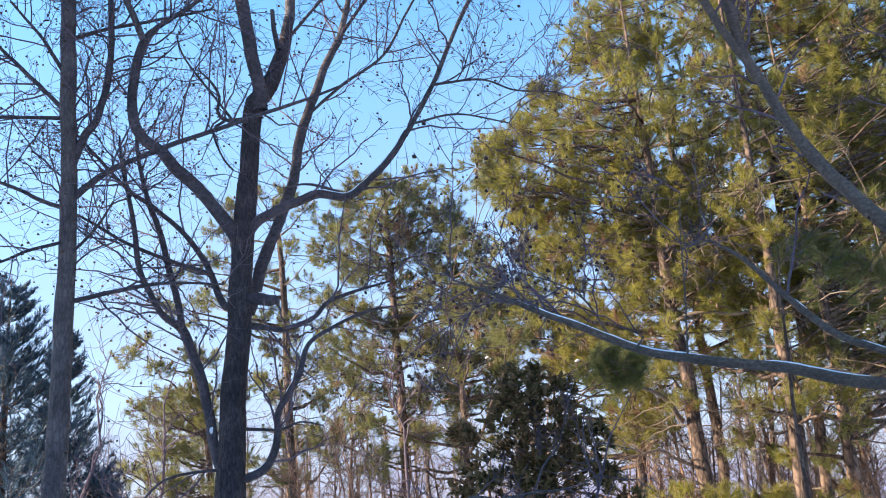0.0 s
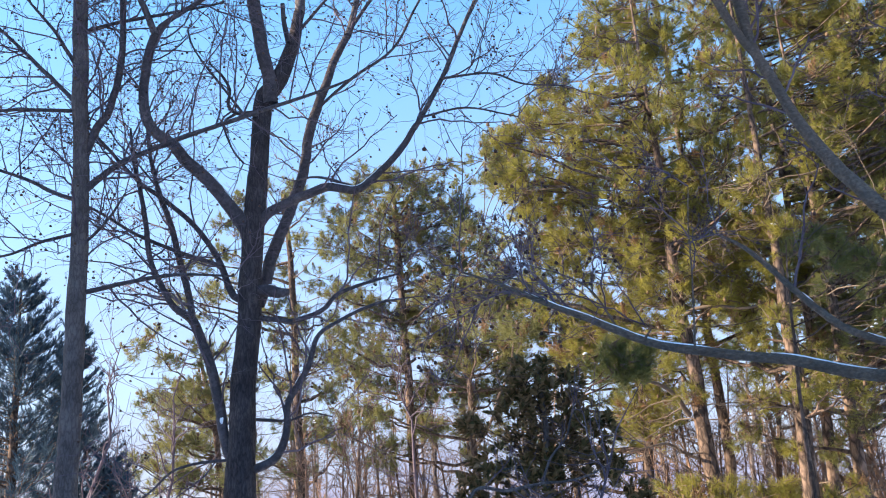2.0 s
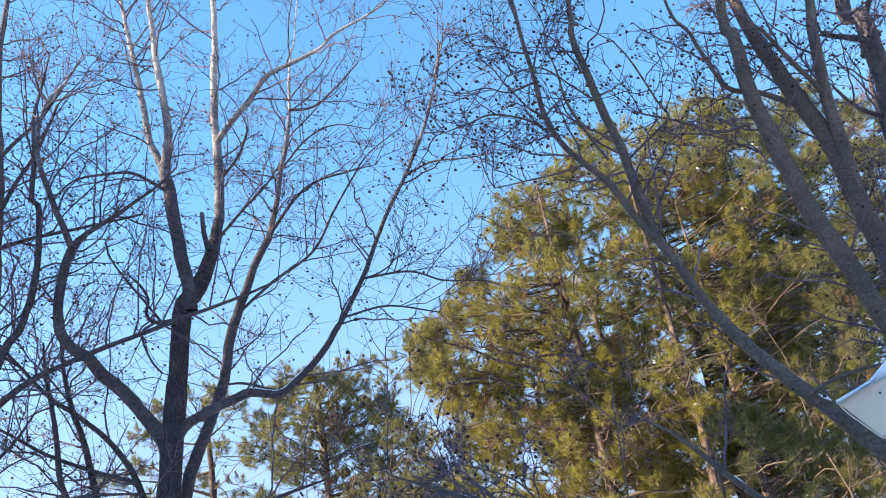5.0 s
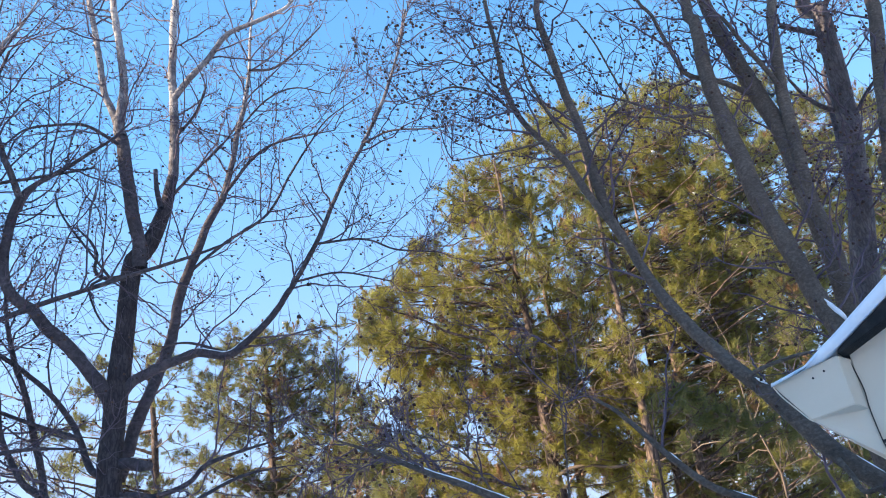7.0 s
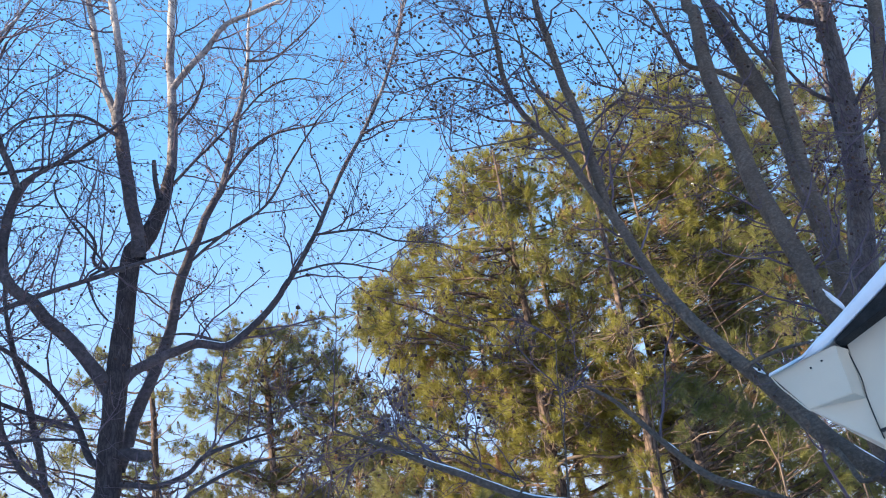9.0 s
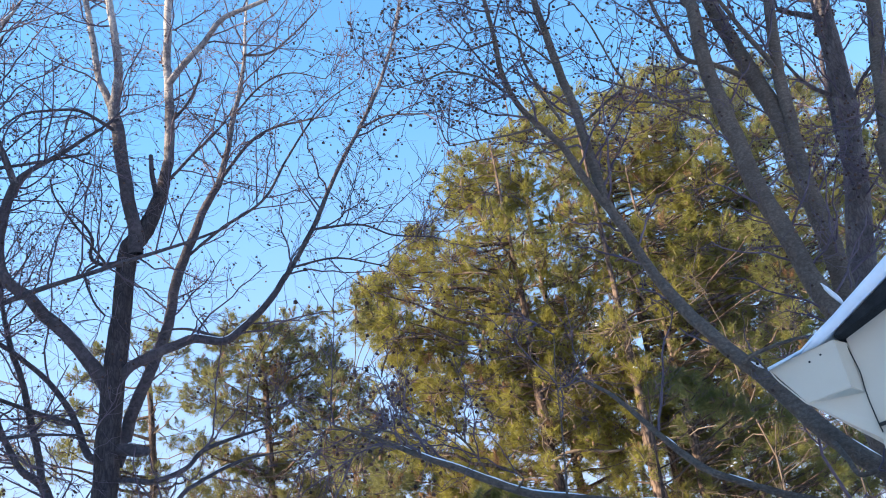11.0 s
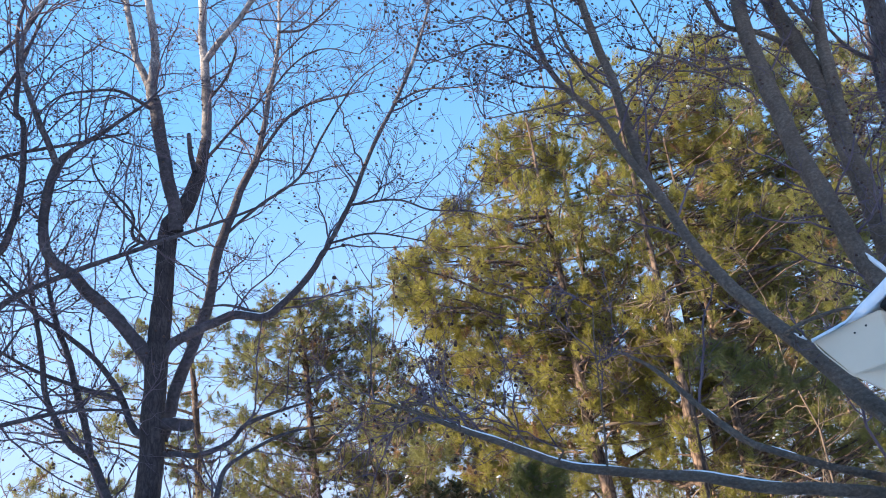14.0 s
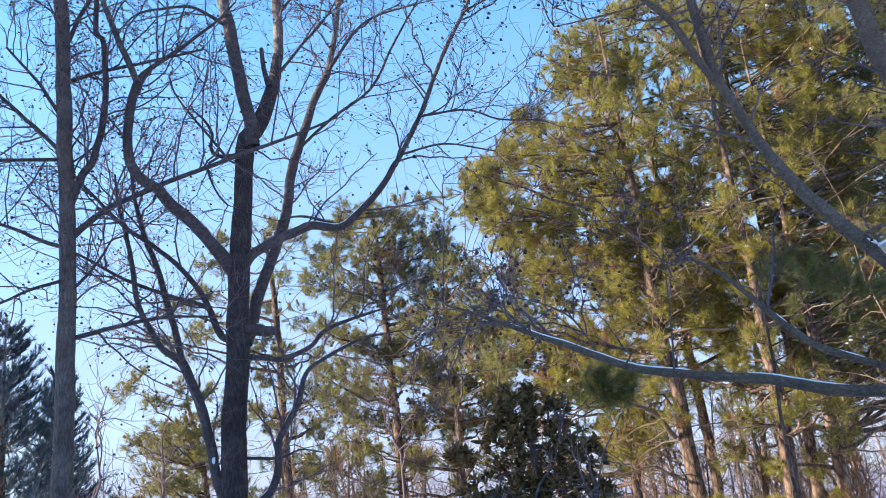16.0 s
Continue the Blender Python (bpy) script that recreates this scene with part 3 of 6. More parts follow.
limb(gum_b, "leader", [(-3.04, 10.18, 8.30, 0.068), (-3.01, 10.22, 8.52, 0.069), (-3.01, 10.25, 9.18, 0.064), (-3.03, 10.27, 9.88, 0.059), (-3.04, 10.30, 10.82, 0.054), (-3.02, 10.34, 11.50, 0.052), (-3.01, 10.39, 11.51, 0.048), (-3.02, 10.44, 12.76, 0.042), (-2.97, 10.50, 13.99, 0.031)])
limb(gum_b, "limb", [(-3.35, 9.92, 6.98, 0.096), (-3.35, 9.88, 7.28, 0.084), (-3.38, 9.83, 7.58, 0.085), (-3.47, 9.75, 8.22, 0.087), (-3.52, 9.69, 8.70, 0.082), (-3.55, 9.64, 8.90, 0.075)])
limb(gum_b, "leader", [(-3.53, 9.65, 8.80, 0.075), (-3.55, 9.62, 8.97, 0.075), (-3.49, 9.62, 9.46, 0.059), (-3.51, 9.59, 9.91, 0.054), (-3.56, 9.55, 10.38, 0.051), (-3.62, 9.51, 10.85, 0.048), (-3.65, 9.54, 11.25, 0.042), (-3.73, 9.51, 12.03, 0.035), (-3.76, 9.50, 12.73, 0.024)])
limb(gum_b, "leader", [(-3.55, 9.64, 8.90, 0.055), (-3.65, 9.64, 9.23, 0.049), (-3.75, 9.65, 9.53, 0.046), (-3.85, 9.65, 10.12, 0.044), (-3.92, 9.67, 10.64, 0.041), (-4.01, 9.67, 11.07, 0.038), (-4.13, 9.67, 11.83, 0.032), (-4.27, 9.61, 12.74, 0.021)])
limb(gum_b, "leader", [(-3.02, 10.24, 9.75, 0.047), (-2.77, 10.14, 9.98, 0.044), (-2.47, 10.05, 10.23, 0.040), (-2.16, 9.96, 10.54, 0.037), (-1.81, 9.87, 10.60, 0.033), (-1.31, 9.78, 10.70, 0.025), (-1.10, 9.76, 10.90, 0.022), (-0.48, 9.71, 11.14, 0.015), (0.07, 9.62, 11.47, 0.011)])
limb(gum_b, "limb", [(-2.98, 10.25, 9.13, 0.025), (-2.73, 10.21, 9.39, 0.021), (-2.61, 10.14, 9.56, 0.021), (-2.51, 10.06, 9.75, 0.018)])
limb(gum_b, "dead_stub", [(-3.09, 9.90, 7.80, 0.036), (-3.13, 9.89, 8.07, 0.033), (-3.15, 9.88, 8.37, 0.030)])
limb(gum_b, "limb", [(-3.67, 9.90, 5.32, 0.090), (-3.72, 9.84, 5.43, 0.087), (-3.84, 9.75, 5.62, 0.079), (-4.06, 9.61, 5.93, 0.076), (-4.29, 9.47, 6.18, 0.073), (-4.38, 9.38, 6.34, 0.071), (-4.52, 9.27, 6.44, 0.065), (-4.63, 9.17, 6.64, 0.062), (-4.65, 9.12, 6.95, 0.059), (-4.59, 9.10, 7.39, 0.057), (-4.49, 9.10, 7.70, 0.051), (-4.33, 9.10, 7.85, 0.032), (-4.05, 9.06, 7.96, 0.029), (-3.71, 9.04, 8.14, 0.022), (-3.43, 8.99, 8.26, 0.016), (-3.14, 8.94, 8.46, 0.010)], snow=1)
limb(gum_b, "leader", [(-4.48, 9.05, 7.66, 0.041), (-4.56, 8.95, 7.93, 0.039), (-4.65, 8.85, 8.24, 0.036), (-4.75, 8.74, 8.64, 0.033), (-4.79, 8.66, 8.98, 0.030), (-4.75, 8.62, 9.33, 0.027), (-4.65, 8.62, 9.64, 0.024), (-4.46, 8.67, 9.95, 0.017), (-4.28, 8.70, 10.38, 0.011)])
limb(gum_b, "limb", [(-3.55, 9.94, 5.39, 0.073), (-3.45, 9.91, 5.47, 0.060), (-3.29, 9.90, 5.56, 0.060), (-2.95, 9.94, 5.70, 0.057), (-2.66, 9.96, 5.78, 0.054), (-2.32, 9.98, 5.70, 0.048), (-2.03, 9.98, 5.88, 0.042), (-1.73, 9.97, 6.16, 0.039), (-1.53, 9.94, 6.42, 0.036)], snow=1)
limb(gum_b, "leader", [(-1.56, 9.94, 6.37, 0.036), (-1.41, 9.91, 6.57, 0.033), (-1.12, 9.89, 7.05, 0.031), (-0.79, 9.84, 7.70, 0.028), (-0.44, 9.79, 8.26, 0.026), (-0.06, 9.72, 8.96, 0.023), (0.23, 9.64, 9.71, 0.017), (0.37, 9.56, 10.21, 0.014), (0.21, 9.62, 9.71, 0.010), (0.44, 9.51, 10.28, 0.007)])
limb(gum_b, "limb", [(-1.17, 9.80, 6.92, 0.018), (-0.57, 9.69, 6.83, 0.015), (-0.18, 9.54, 6.55, 0.012), (0.28, 9.37, 6.36, 0.009)])
limb(gum_b, "limb", [(-1.43, 9.77, 6.43, 0.015), (-0.91, 9.98, 6.57, 0.012), (-0.31, 10.17, 6.45, 0.009)])
limb(gum_b, "limb", [(-0.43, 9.66, 8.19, 0.016), (-0.05, 9.54, 8.24, 0.013), (0.44, 9.39, 8.09, 0.009), (0.72, 9.24, 8.00, 0.006)])
limb(gum_b, "limb", [(-2.32, 9.99, 5.72, 0.024), (-2.68, 10.04, 5.92, 0.018), (-2.91, 10.11, 6.00, 0.015), (-3.15, 10.18, 6.01, 0.012)])
limb(gum_b, "limb", [(-3.65, 10.22, 4.48, 0.067), (-3.60, 10.27, 4.67, 0.073), (-3.54, 10.31, 4.96, 0.074), (-3.46, 10.37, 5.30, 0.075), (-3.33, 10.44, 5.64, 0.072), (-3.14, 10.52, 6.26, 0.068), (-3.02, 10.58, 6.91, 0.066), (-2.87, 10.65, 7.42, 0.061), (-2.70, 10.72, 7.94, 0.055), (-2.48, 10.69, 8.31, 0.049)])
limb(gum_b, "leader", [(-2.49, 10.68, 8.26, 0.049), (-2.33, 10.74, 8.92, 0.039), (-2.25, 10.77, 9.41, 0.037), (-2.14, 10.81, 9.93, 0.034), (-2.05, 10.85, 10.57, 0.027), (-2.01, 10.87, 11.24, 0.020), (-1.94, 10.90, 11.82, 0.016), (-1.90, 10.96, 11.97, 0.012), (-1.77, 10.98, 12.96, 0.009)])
limb(gum_b, "dead_stub", [(-3.65, 9.90, 4.57, 0.077), (-3.40, 9.92, 4.55, 0.070), (-3.28, 9.89, 4.51, 0.064), (-3.17, 9.86, 4.49, 0.043)], snow=2)
limb(gum_b, "limb", [(-2.43, 10.70, 8.40, 0.028), (-2.07, 10.65, 8.82, 0.025), (-1.73, 10.58, 9.00, 0.021), (-1.24, 10.52, 9.03, 0.014), (-0.83, 10.44, 9.00, 0.007)])
limb(gum_b, "limb", [(-2.92, 10.47, 7.10, 0.023), (-2.38, 10.45, 7.49, 0.023), (-1.84, 10.41, 7.78, 0.020), (-1.48, 10.32, 8.29, 0.017), (-1.15, 10.21, 8.71, 0.014), (-0.88, 10.08, 8.95, 0.010), (-0.36, 9.96, 9.20, 0.007)])
limb(gum_b, "limb", [(-2.04, 10.78, 10.53, 0.023), (-1.71, 10.97, 10.66, 0.019), (-1.37, 11.15, 11.08, 0.016), (-0.95, 11.33, 11.68, 0.012)])
limb(gum_b, "limb", [(-2.24, 10.74, 9.44, 0.018), (-1.78, 10.69, 9.88, 0.015), (-1.35, 10.62, 9.96, 0.011), (-0.86, 10.54, 9.71, 0.007)])
limb(gum_b, "limb", [(-3.03, 10.23, 8.17, 0.024), (-2.74, 10.49, 8.73, 0.021), (-2.39, 10.74, 9.32, 0.015), (-2.08, 10.98, 10.14, 0.011)])
limb(gum_b, "limb", [(-3.84, 9.83, 2.58, 0.063), (-3.93, 9.85, 2.83, 0.060), (-4.02, 9.87, 3.29, 0.061), (-4.12, 9.88, 3.69, 0.059), (-4.25, 9.88, 4.10, 0.060), (-4.37, 9.88, 4.31, 0.054), (-4.56, 9.85, 4.47, 0.039), (-4.73, 9.83, 4.77, 0.037), (-4.87, 9.81, 5.13, 0.034), (-4.94, 9.83, 5.59, 0.032), (-5.03, 9.84, 6.05, 0.026), (-5.13, 9.84, 6.45, 0.020), (-5.19, 9.87, 6.90, 0.013)])
limb(gum_b, "limb", [(-4.41, 10.03, 4.29, 0.046), (-4.47, 10.05, 4.65, 0.043), (-4.58, 10.04, 5.09, 0.041), (-4.72, 10.03, 5.62, 0.038), (-4.87, 10.00, 6.09, 0.032), (-4.98, 9.99, 6.56, 0.026), (-5.05, 10.01, 7.06, 0.020), (-5.16, 10.00, 7.56, 0.014)])
limb(gum_b, "limb", [(-3.75, 9.86, 4.48, 0.047), (-3.85, 9.92, 4.54, 0.045), (-3.95, 9.98, 4.72, 0.042), (-4.12, 10.00, 5.13, 0.037), (-4.40, 9.98, 5.54, 0.031), (-4.78, 9.90, 5.91, 0.029), (-5.06, 9.86, 6.15, 0.026), (-5.43, 9.75, 6.61, 0.020), (-5.77, 9.66, 7.05, 0.013)])
limb(gum_b, "limb", [(-3.97, 9.89, 4.91, 0.027), (-4.17, 9.93, 5.01, 0.027), (-4.49, 9.92, 5.15, 0.025), (-5.02, 9.80, 5.42, 0.022), (-5.56, 9.64, 5.79, 0.016), (-5.96, 9.54, 6.00, 0.010)])
limb(gum_b, "limb", [(-3.66, 9.90, 4.25, 0.035), (-3.34, 9.92, 4.20, 0.032), (-3.13, 9.91, 4.15, 0.032), (-2.79, 9.92, 4.24, 0.029), (-2.58, 9.89, 4.41, 0.026), (-2.23, 9.89, 4.50, 0.020), (-1.86, 9.88, 4.56, 0.011)])
limb(gum_b, "limb", [(-3.76, 9.86, 2.50, 0.057), (-3.56, 9.89, 2.54, 0.051), (-3.38, 9.90, 2.63, 0.048), (-3.28, 9.89, 2.80, 0.045), (-3.23, 9.86, 2.97, 0.042), (-3.19, 9.82, 3.21, 0.039), (-3.03, 9.83, 3.46, 0.037), (-2.93, 9.81, 3.61, 0.034), (-2.82, 9.79, 3.90, 0.028), (-2.60, 9.81, 4.05, 0.022), (-2.16, 9.87, 4.23, 0.017), (-1.72, 9.91, 4.27, 0.008)], snow=1)
limb(gum_b, "limb", [(-3.76, 9.86, 2.64, 0.020), (-4.11, 9.61, 2.62, 0.017), (-4.34, 9.40, 2.54, 0.014), (-4.47, 9.23, 2.36, 0.011), (-4.60, 9.05, 2.20, 0.008)])
limb(gum_b, "limb", [(-3.70, 9.88, 3.08, 0.023), (-3.32, 10.16, 3.06, 0.017), (-3.11, 10.37, 3.15, 0.012), (-2.90, 10.57, 3.11, 0.009)])
limb(gum_b, "limb", [(-3.56, 9.94, 6.90, 0.032), (-3.76, 9.78, 6.85, 0.025), (-3.81, 9.67, 6.93, 0.022), (-3.76, 9.60, 7.08, 0.019), (-3.82, 9.49, 7.23, 0.016), (-3.92, 9.37, 7.34, 0.009)])
limb(gum_b, "limb", [(-3.72, 9.66, 6.77, 0.019), (-3.84, 9.61, 6.64, 0.016), (-3.75, 9.65, 6.30, 0.012), (-3.63, 9.70, 6.12, 0.012)])
limb(gum_b, "limb", [(-3.48, 9.88, 6.83, 0.025), (-3.63, 9.74, 6.80, 0.022), (-3.70, 9.64, 6.90, 0.016), (-4.10, 9.39, 7.53, 0.013), (-4.17, 9.28, 7.80, 0.010)])
limb(gum_b, "limb", [(-3.55, 9.64, 8.67, 0.027), (-3.88, 9.40, 8.85, 0.020), (-4.20, 9.16, 8.74, 0.017), (-4.43, 8.93, 8.55, 0.013), (-4.59, 8.74, 8.20, 0.010)])
# the leaning limbs beside the house
limb(gum_d, "trunk", [(4.75, 7.00, -0.15, 0.330), (4.45, 6.92, 0.80, 0.270), (3.83, 6.71, 1.96, 0.105), (3.51, 6.88, 2.38, 0.096), (3.24, 6.85, 2.64, 0.077), (3.07, 6.95, 2.88, 0.073), (2.91, 7.04, 3.12, 0.073), (2.76, 7.12, 3.42, 0.070), (2.59, 7.21, 3.72, 0.063), (2.41, 7.29, 4.03, 0.058), (2.23, 7.37, 4.38, 0.053), (2.09, 7.43, 4.79, 0.047), (1.98, 7.49, 5.18, 0.045), (1.88, 7.53, 5.53, 0.045), (1.86, 7.56, 5.99, 0.050), (1.83, 7.59, 6.68, 0.046), (1.77, 7.63, 7.22, 0.043), (1.73, 7.66, 7.78, 0.040), (1.71, 7.68, 8.28, 0.035), (1.76, 7.73, 8.46, 0.033), (1.84, 7.76, 9.09, 0.027), (1.93, 7.79, 9.94, 0.018)], snow=2)
limb(gum_d, "limb", [(1.97, 7.52, 5.32, 0.039), (1.85, 7.52, 5.53, 0.039), (1.75, 7.52, 5.79, 0.039), (1.61, 7.53, 6.19, 0.038), (1.42, 7.54, 6.50, 0.035), (1.25, 7.54, 6.82, 0.031), (1.17, 7.53, 7.18, 0.030), (1.17, 7.51, 7.60, 0.026), (1.15, 7.48, 8.16, 0.022), (1.16, 7.53, 8.78, 0.019), (1.18, 7.53, 9.39, 0.012)])
limb(gum_d, "limb", [(1.66, 7.49, 6.44, 0.018), (1.55, 7.41, 6.64, 0.016), (1.47, 7.32, 6.78, 0.016), (1.37, 7.24, 7.07, 0.014), (1.35, 7.15, 7.34, 0.010), (1.29, 7.05, 7.64, 0.006)])
limb(gum_d, "limb", [(1.17, 7.48, 6.89, 0.015), (0.96, 7.36, 7.01, 0.012), (0.63, 7.24, 7.06, 0.010), (0.39, 7.11, 6.91, 0.008), (0.05, 6.97, 6.74, 0.004)])
limb(gum_d, "limb", [(1.41, 7.44, 6.41, 0.012), (1.05, 7.23, 6.23, 0.010), (0.75, 7.00, 6.07, 0.007), (0.47, 6.75, 5.90, 0.005)])
limb(gum_d, "limb", [(1.83, 7.55, 6.42, 0.016), (2.13, 7.41, 6.58, 0.014), (2.30, 7.30, 6.67, 0.012), (2.23, 7.26, 6.86, 0.010), (2.11, 7.23, 7.36, 0.009), (1.99, 7.20, 7.65, 0.006)])
limb(gum_d, "limb", [(1.69, 7.38, 7.08, 0.013), (1.49, 7.19, 7.14, 0.010), (1.18, 7.01, 7.33, 0.008), (0.82, 6.82, 7.16, 0.006)])
limb(gum_d, "limb", [(1.16, 7.48, 7.54, 0.011), (0.88, 7.62, 7.59, 0.009), (0.67, 7.74, 7.80, 0.007), (0.36, 7.86, 7.87, 0.005)])
limb(gum_d, "limb", [(2.56, 7.13, 3.69, 0.021), (2.64, 6.96, 3.70, 0.017), (2.82, 6.74, 3.69, 0.015), (2.88, 6.57, 3.65, 0.013)], snow=1)
limb(gum_d, "limb", [(2.95, 6.87, 2.89, 0.024), (2.98, 6.78, 2.74, 0.020), (2.99, 6.71, 2.61, 0.018), (3.08, 6.59, 2.60, 0.017)], snow=1)
limb(gum_d, "limb", [(3.78, 6.75, 1.95, 0.085), (3.47, 6.80, 2.09, 0.055), (2.83, 6.93, 2.33, 0.050), (2.45, 6.92, 2.42, 0.049), (2.15, 7.03, 2.49, 0.047), (1.91, 7.05, 2.56, 0.045), (1.68, 7.05, 2.64, 0.042), (1.45, 7.04, 2.70, 0.039), (1.14, 7.05, 2.76, 0.036), (0.90, 7.03, 2.82, 0.035), (0.65, 7.00, 2.88, 0.032), (0.38, 6.96, 3.00, 0.030), (0.14, 6.92, 3.13, 0.026), (-0.15, 6.86, 3.26, 0.022), (-0.47, 6.80, 3.43, 0.015), (-0.76, 6.71, 3.55, 0.008)], snow=1)
limb(gum_d, "limb", [(3.70, 6.73, 2.10, 0.060), (3.45, 6.93, 2.20, 0.039), (2.92, 7.06, 2.46, 0.034), (2.57, 7.09, 2.60, 0.031), (2.27, 7.20, 2.78, 0.029), (2.13, 7.32, 2.89, 0.029), (1.98, 7.43, 3.07, 0.030), (1.83, 7.53, 3.30, 0.027), (1.68, 7.64, 3.56, 0.023), (1.55, 7.73, 3.76, 0.019), (1.36, 7.84, 3.95, 0.012)], snow=2)
limb(gum_d, "limb", [(0.90, 6.95, 2.82, 0.009), (0.93, 6.94, 3.06, 0.008), (0.97, 6.94, 3.41, 0.006), (1.00, 6.93, 3.77, 0.005), (1.05, 6.93, 4.09, 0.003)])
limb(gum_d, "limb", [(0.53, 6.94, 2.91, 0.009), (0.60, 6.93, 2.99, 0.009), (0.56, 6.93, 3.03, 0.006)])
limb(gum_d, "limb", [(-0.15, 6.86, 3.26, 0.011), (-0.33, 6.75, 3.44, 0.008), (-0.54, 6.63, 3.43, 0.006), (-0.63, 6.53, 3.24, 0.005)])
limb(gum_d, "limb", [(0.37, 6.95, 3.00, 0.009), (0.21, 7.05, 3.36, 0.008), (0.01, 7.16, 3.55, 0.007), (-0.30, 7.25, 3.71, 0.005)])
# the twin stems behind the roof
limb(gum_e, "trunk", [(4.50, 8.35, -0.15, 0.360), (4.35, 8.15, 1.50, 0.270), (3.91, 7.84, 3.00, 0.240), (3.73, 7.72, 3.99, 0.106), (3.66, 7.77, 4.47, 0.097), (3.59, 7.82, 5.04, 0.092), (3.50, 7.87, 5.59, 0.092), (3.45, 7.91, 6.15, 0.090), (3.42, 7.94, 6.74, 0.086), (3.42, 7.95, 7.43, 0.079), (3.47, 7.95, 8.05, 0.069), (3.45, 8.01, 8.16, 0.062), (3.62, 7.99, 9.12, 0.049), (3.79, 7.97, 10.02, 0.029)], snow=2)
limb(gum_e, "limb", [(3.91, 7.91, 3.81, 0.104), (3.96, 7.91, 4.34, 0.099), (4.01, 7.92, 5.02, 0.099), (3.99, 7.95, 5.62, 0.100), (3.99, 7.98, 6.11, 0.095), (3.98, 8.02, 6.63, 0.095), (3.91, 8.08, 7.14, 0.092), (3.84, 8.14, 7.74, 0.085), (3.78, 8.20, 8.39, 0.075), (3.77, 8.20, 8.74, 0.065), (3.79, 8.30, 9.60, 0.046)])
limb(gum_e, "limb", [(4.00, 7.92, 5.56, 0.074), (4.01, 7.91, 5.99, 0.070), (4.05, 7.90, 6.43, 0.069), (4.11, 7.86, 7.01, 0.064), (4.17, 7.83, 7.43, 0.060), (4.27, 7.78, 7.92, 0.057), (4.37, 7.78, 8.34, 0.047), (4.54, 7.69, 9.00, 0.033)])
limb(gum_e, "limb", [(3.82, 8.01, 7.02, 0.034), (3.56, 8.02, 7.24, 0.032), (3.27, 8.03, 7.38, 0.030), (3.15, 7.97, 7.57, 0.027), (3.05, 7.91, 7.92, 0.025), (2.98, 7.83, 8.11, 0.023), (2.91, 7.91, 8.42, 0.020), (2.86, 7.82, 8.87, 0.013)])
limb(gum_e, "limb", [(4.10, 7.87, 6.87, 0.032), (4.00, 7.77, 7.04, 0.029), (3.81, 7.72, 7.46, 0.027), (3.64, 7.65, 7.82, 0.022)])
limb(gum_e, "limb", [(3.26, 7.93, 6.83, 0.019), (2.89, 7.86, 6.77, 0.016), (2.55, 7.76, 6.90, 0.014), (2.15, 7.68, 7.05, 0.009)])
limb(gum_e, "limb", [(3.26, 7.93, 6.47, 0.014), (2.97, 8.26, 7.00, 0.012), (2.65, 8.57, 7.32, 0.010)])
# the stout furrowed trunk and the slim one beside it
limb(gum_f, "trunk", [(5.35, 9.35, -0.15, 0.380), (5.30, 9.30, 1.50, 0.260), (4.60, 8.85, 4.54, 0.153), (4.69, 8.80, 5.02, 0.145), (4.81, 8.74, 5.52, 0.140), (4.92, 8.68, 5.96, 0.132), (5.06, 8.60, 6.78, 0.123), (5.14, 8.55, 7.45, 0.115), (5.20, 8.51, 8.08, 0.107), (5.23, 8.50, 8.41, 0.103), (5.13, 8.61, 8.51, 0.092), (5.26, 8.54, 9.26, 0.071), (5.46, 8.41, 10.18, 0.037)])
limb(gum_f, "limb", [(4.99, 8.64, 7.06, 0.030), (4.81, 8.55, 7.10, 0.027), (4.62, 8.46, 7.22, 0.021), (4.47, 8.35, 7.37, 0.016)])
limb(gum_f, "limb", [(5.20, 8.51, 7.99, 0.036), (4.92, 8.39, 8.02, 0.033), (4.58, 8.29, 8.08, 0.027)])
limb(gum_f, "limb", [(5.04, 8.61, 6.75, 0.024), (5.23, 8.34, 7.03, 0.021), (5.36, 8.10, 7.13, 0.016), (5.48, 7.85, 7.07, 0.010)])
limb(gum_f, "limb", [(5.05, 8.95, 6.63, 0.035), (5.19, 9.04, 7.32, 0.034), (5.33, 9.13, 7.96, 0.029)])
limb(gum_f, "limb", [(5.11, 8.63, 7.91, 0.045), (5.25, 8.54, 8.33, 0.040), (5.45, 8.41, 8.70, 0.029)])
limb(gum_g, "trunk", [(5.60, 8.55, -0.15, 0.280), (5.50, 8.45, 1.60, 0.200), (4.91, 7.99, 5.55, 0.082), (4.99, 7.94, 6.05, 0.079), (5.14, 7.84, 6.82, 0.076), (5.32, 7.72, 7.69, 0.072), (5.43, 7.70, 8.50, 0.061), (5.58, 7.60, 9.26, 0.034)])
limb(gum_g, "limb", [(5.11, 7.86, 6.69, 0.030), (5.37, 7.69, 6.96, 0.023), (5.57, 7.54, 7.03, 0.015)])
limb(gum_g, "limb", [(5.08, 7.88, 6.50, 0.025), (4.74, 7.86, 6.18, 0.017), (4.45, 7.79, 6.11, 0.010)])

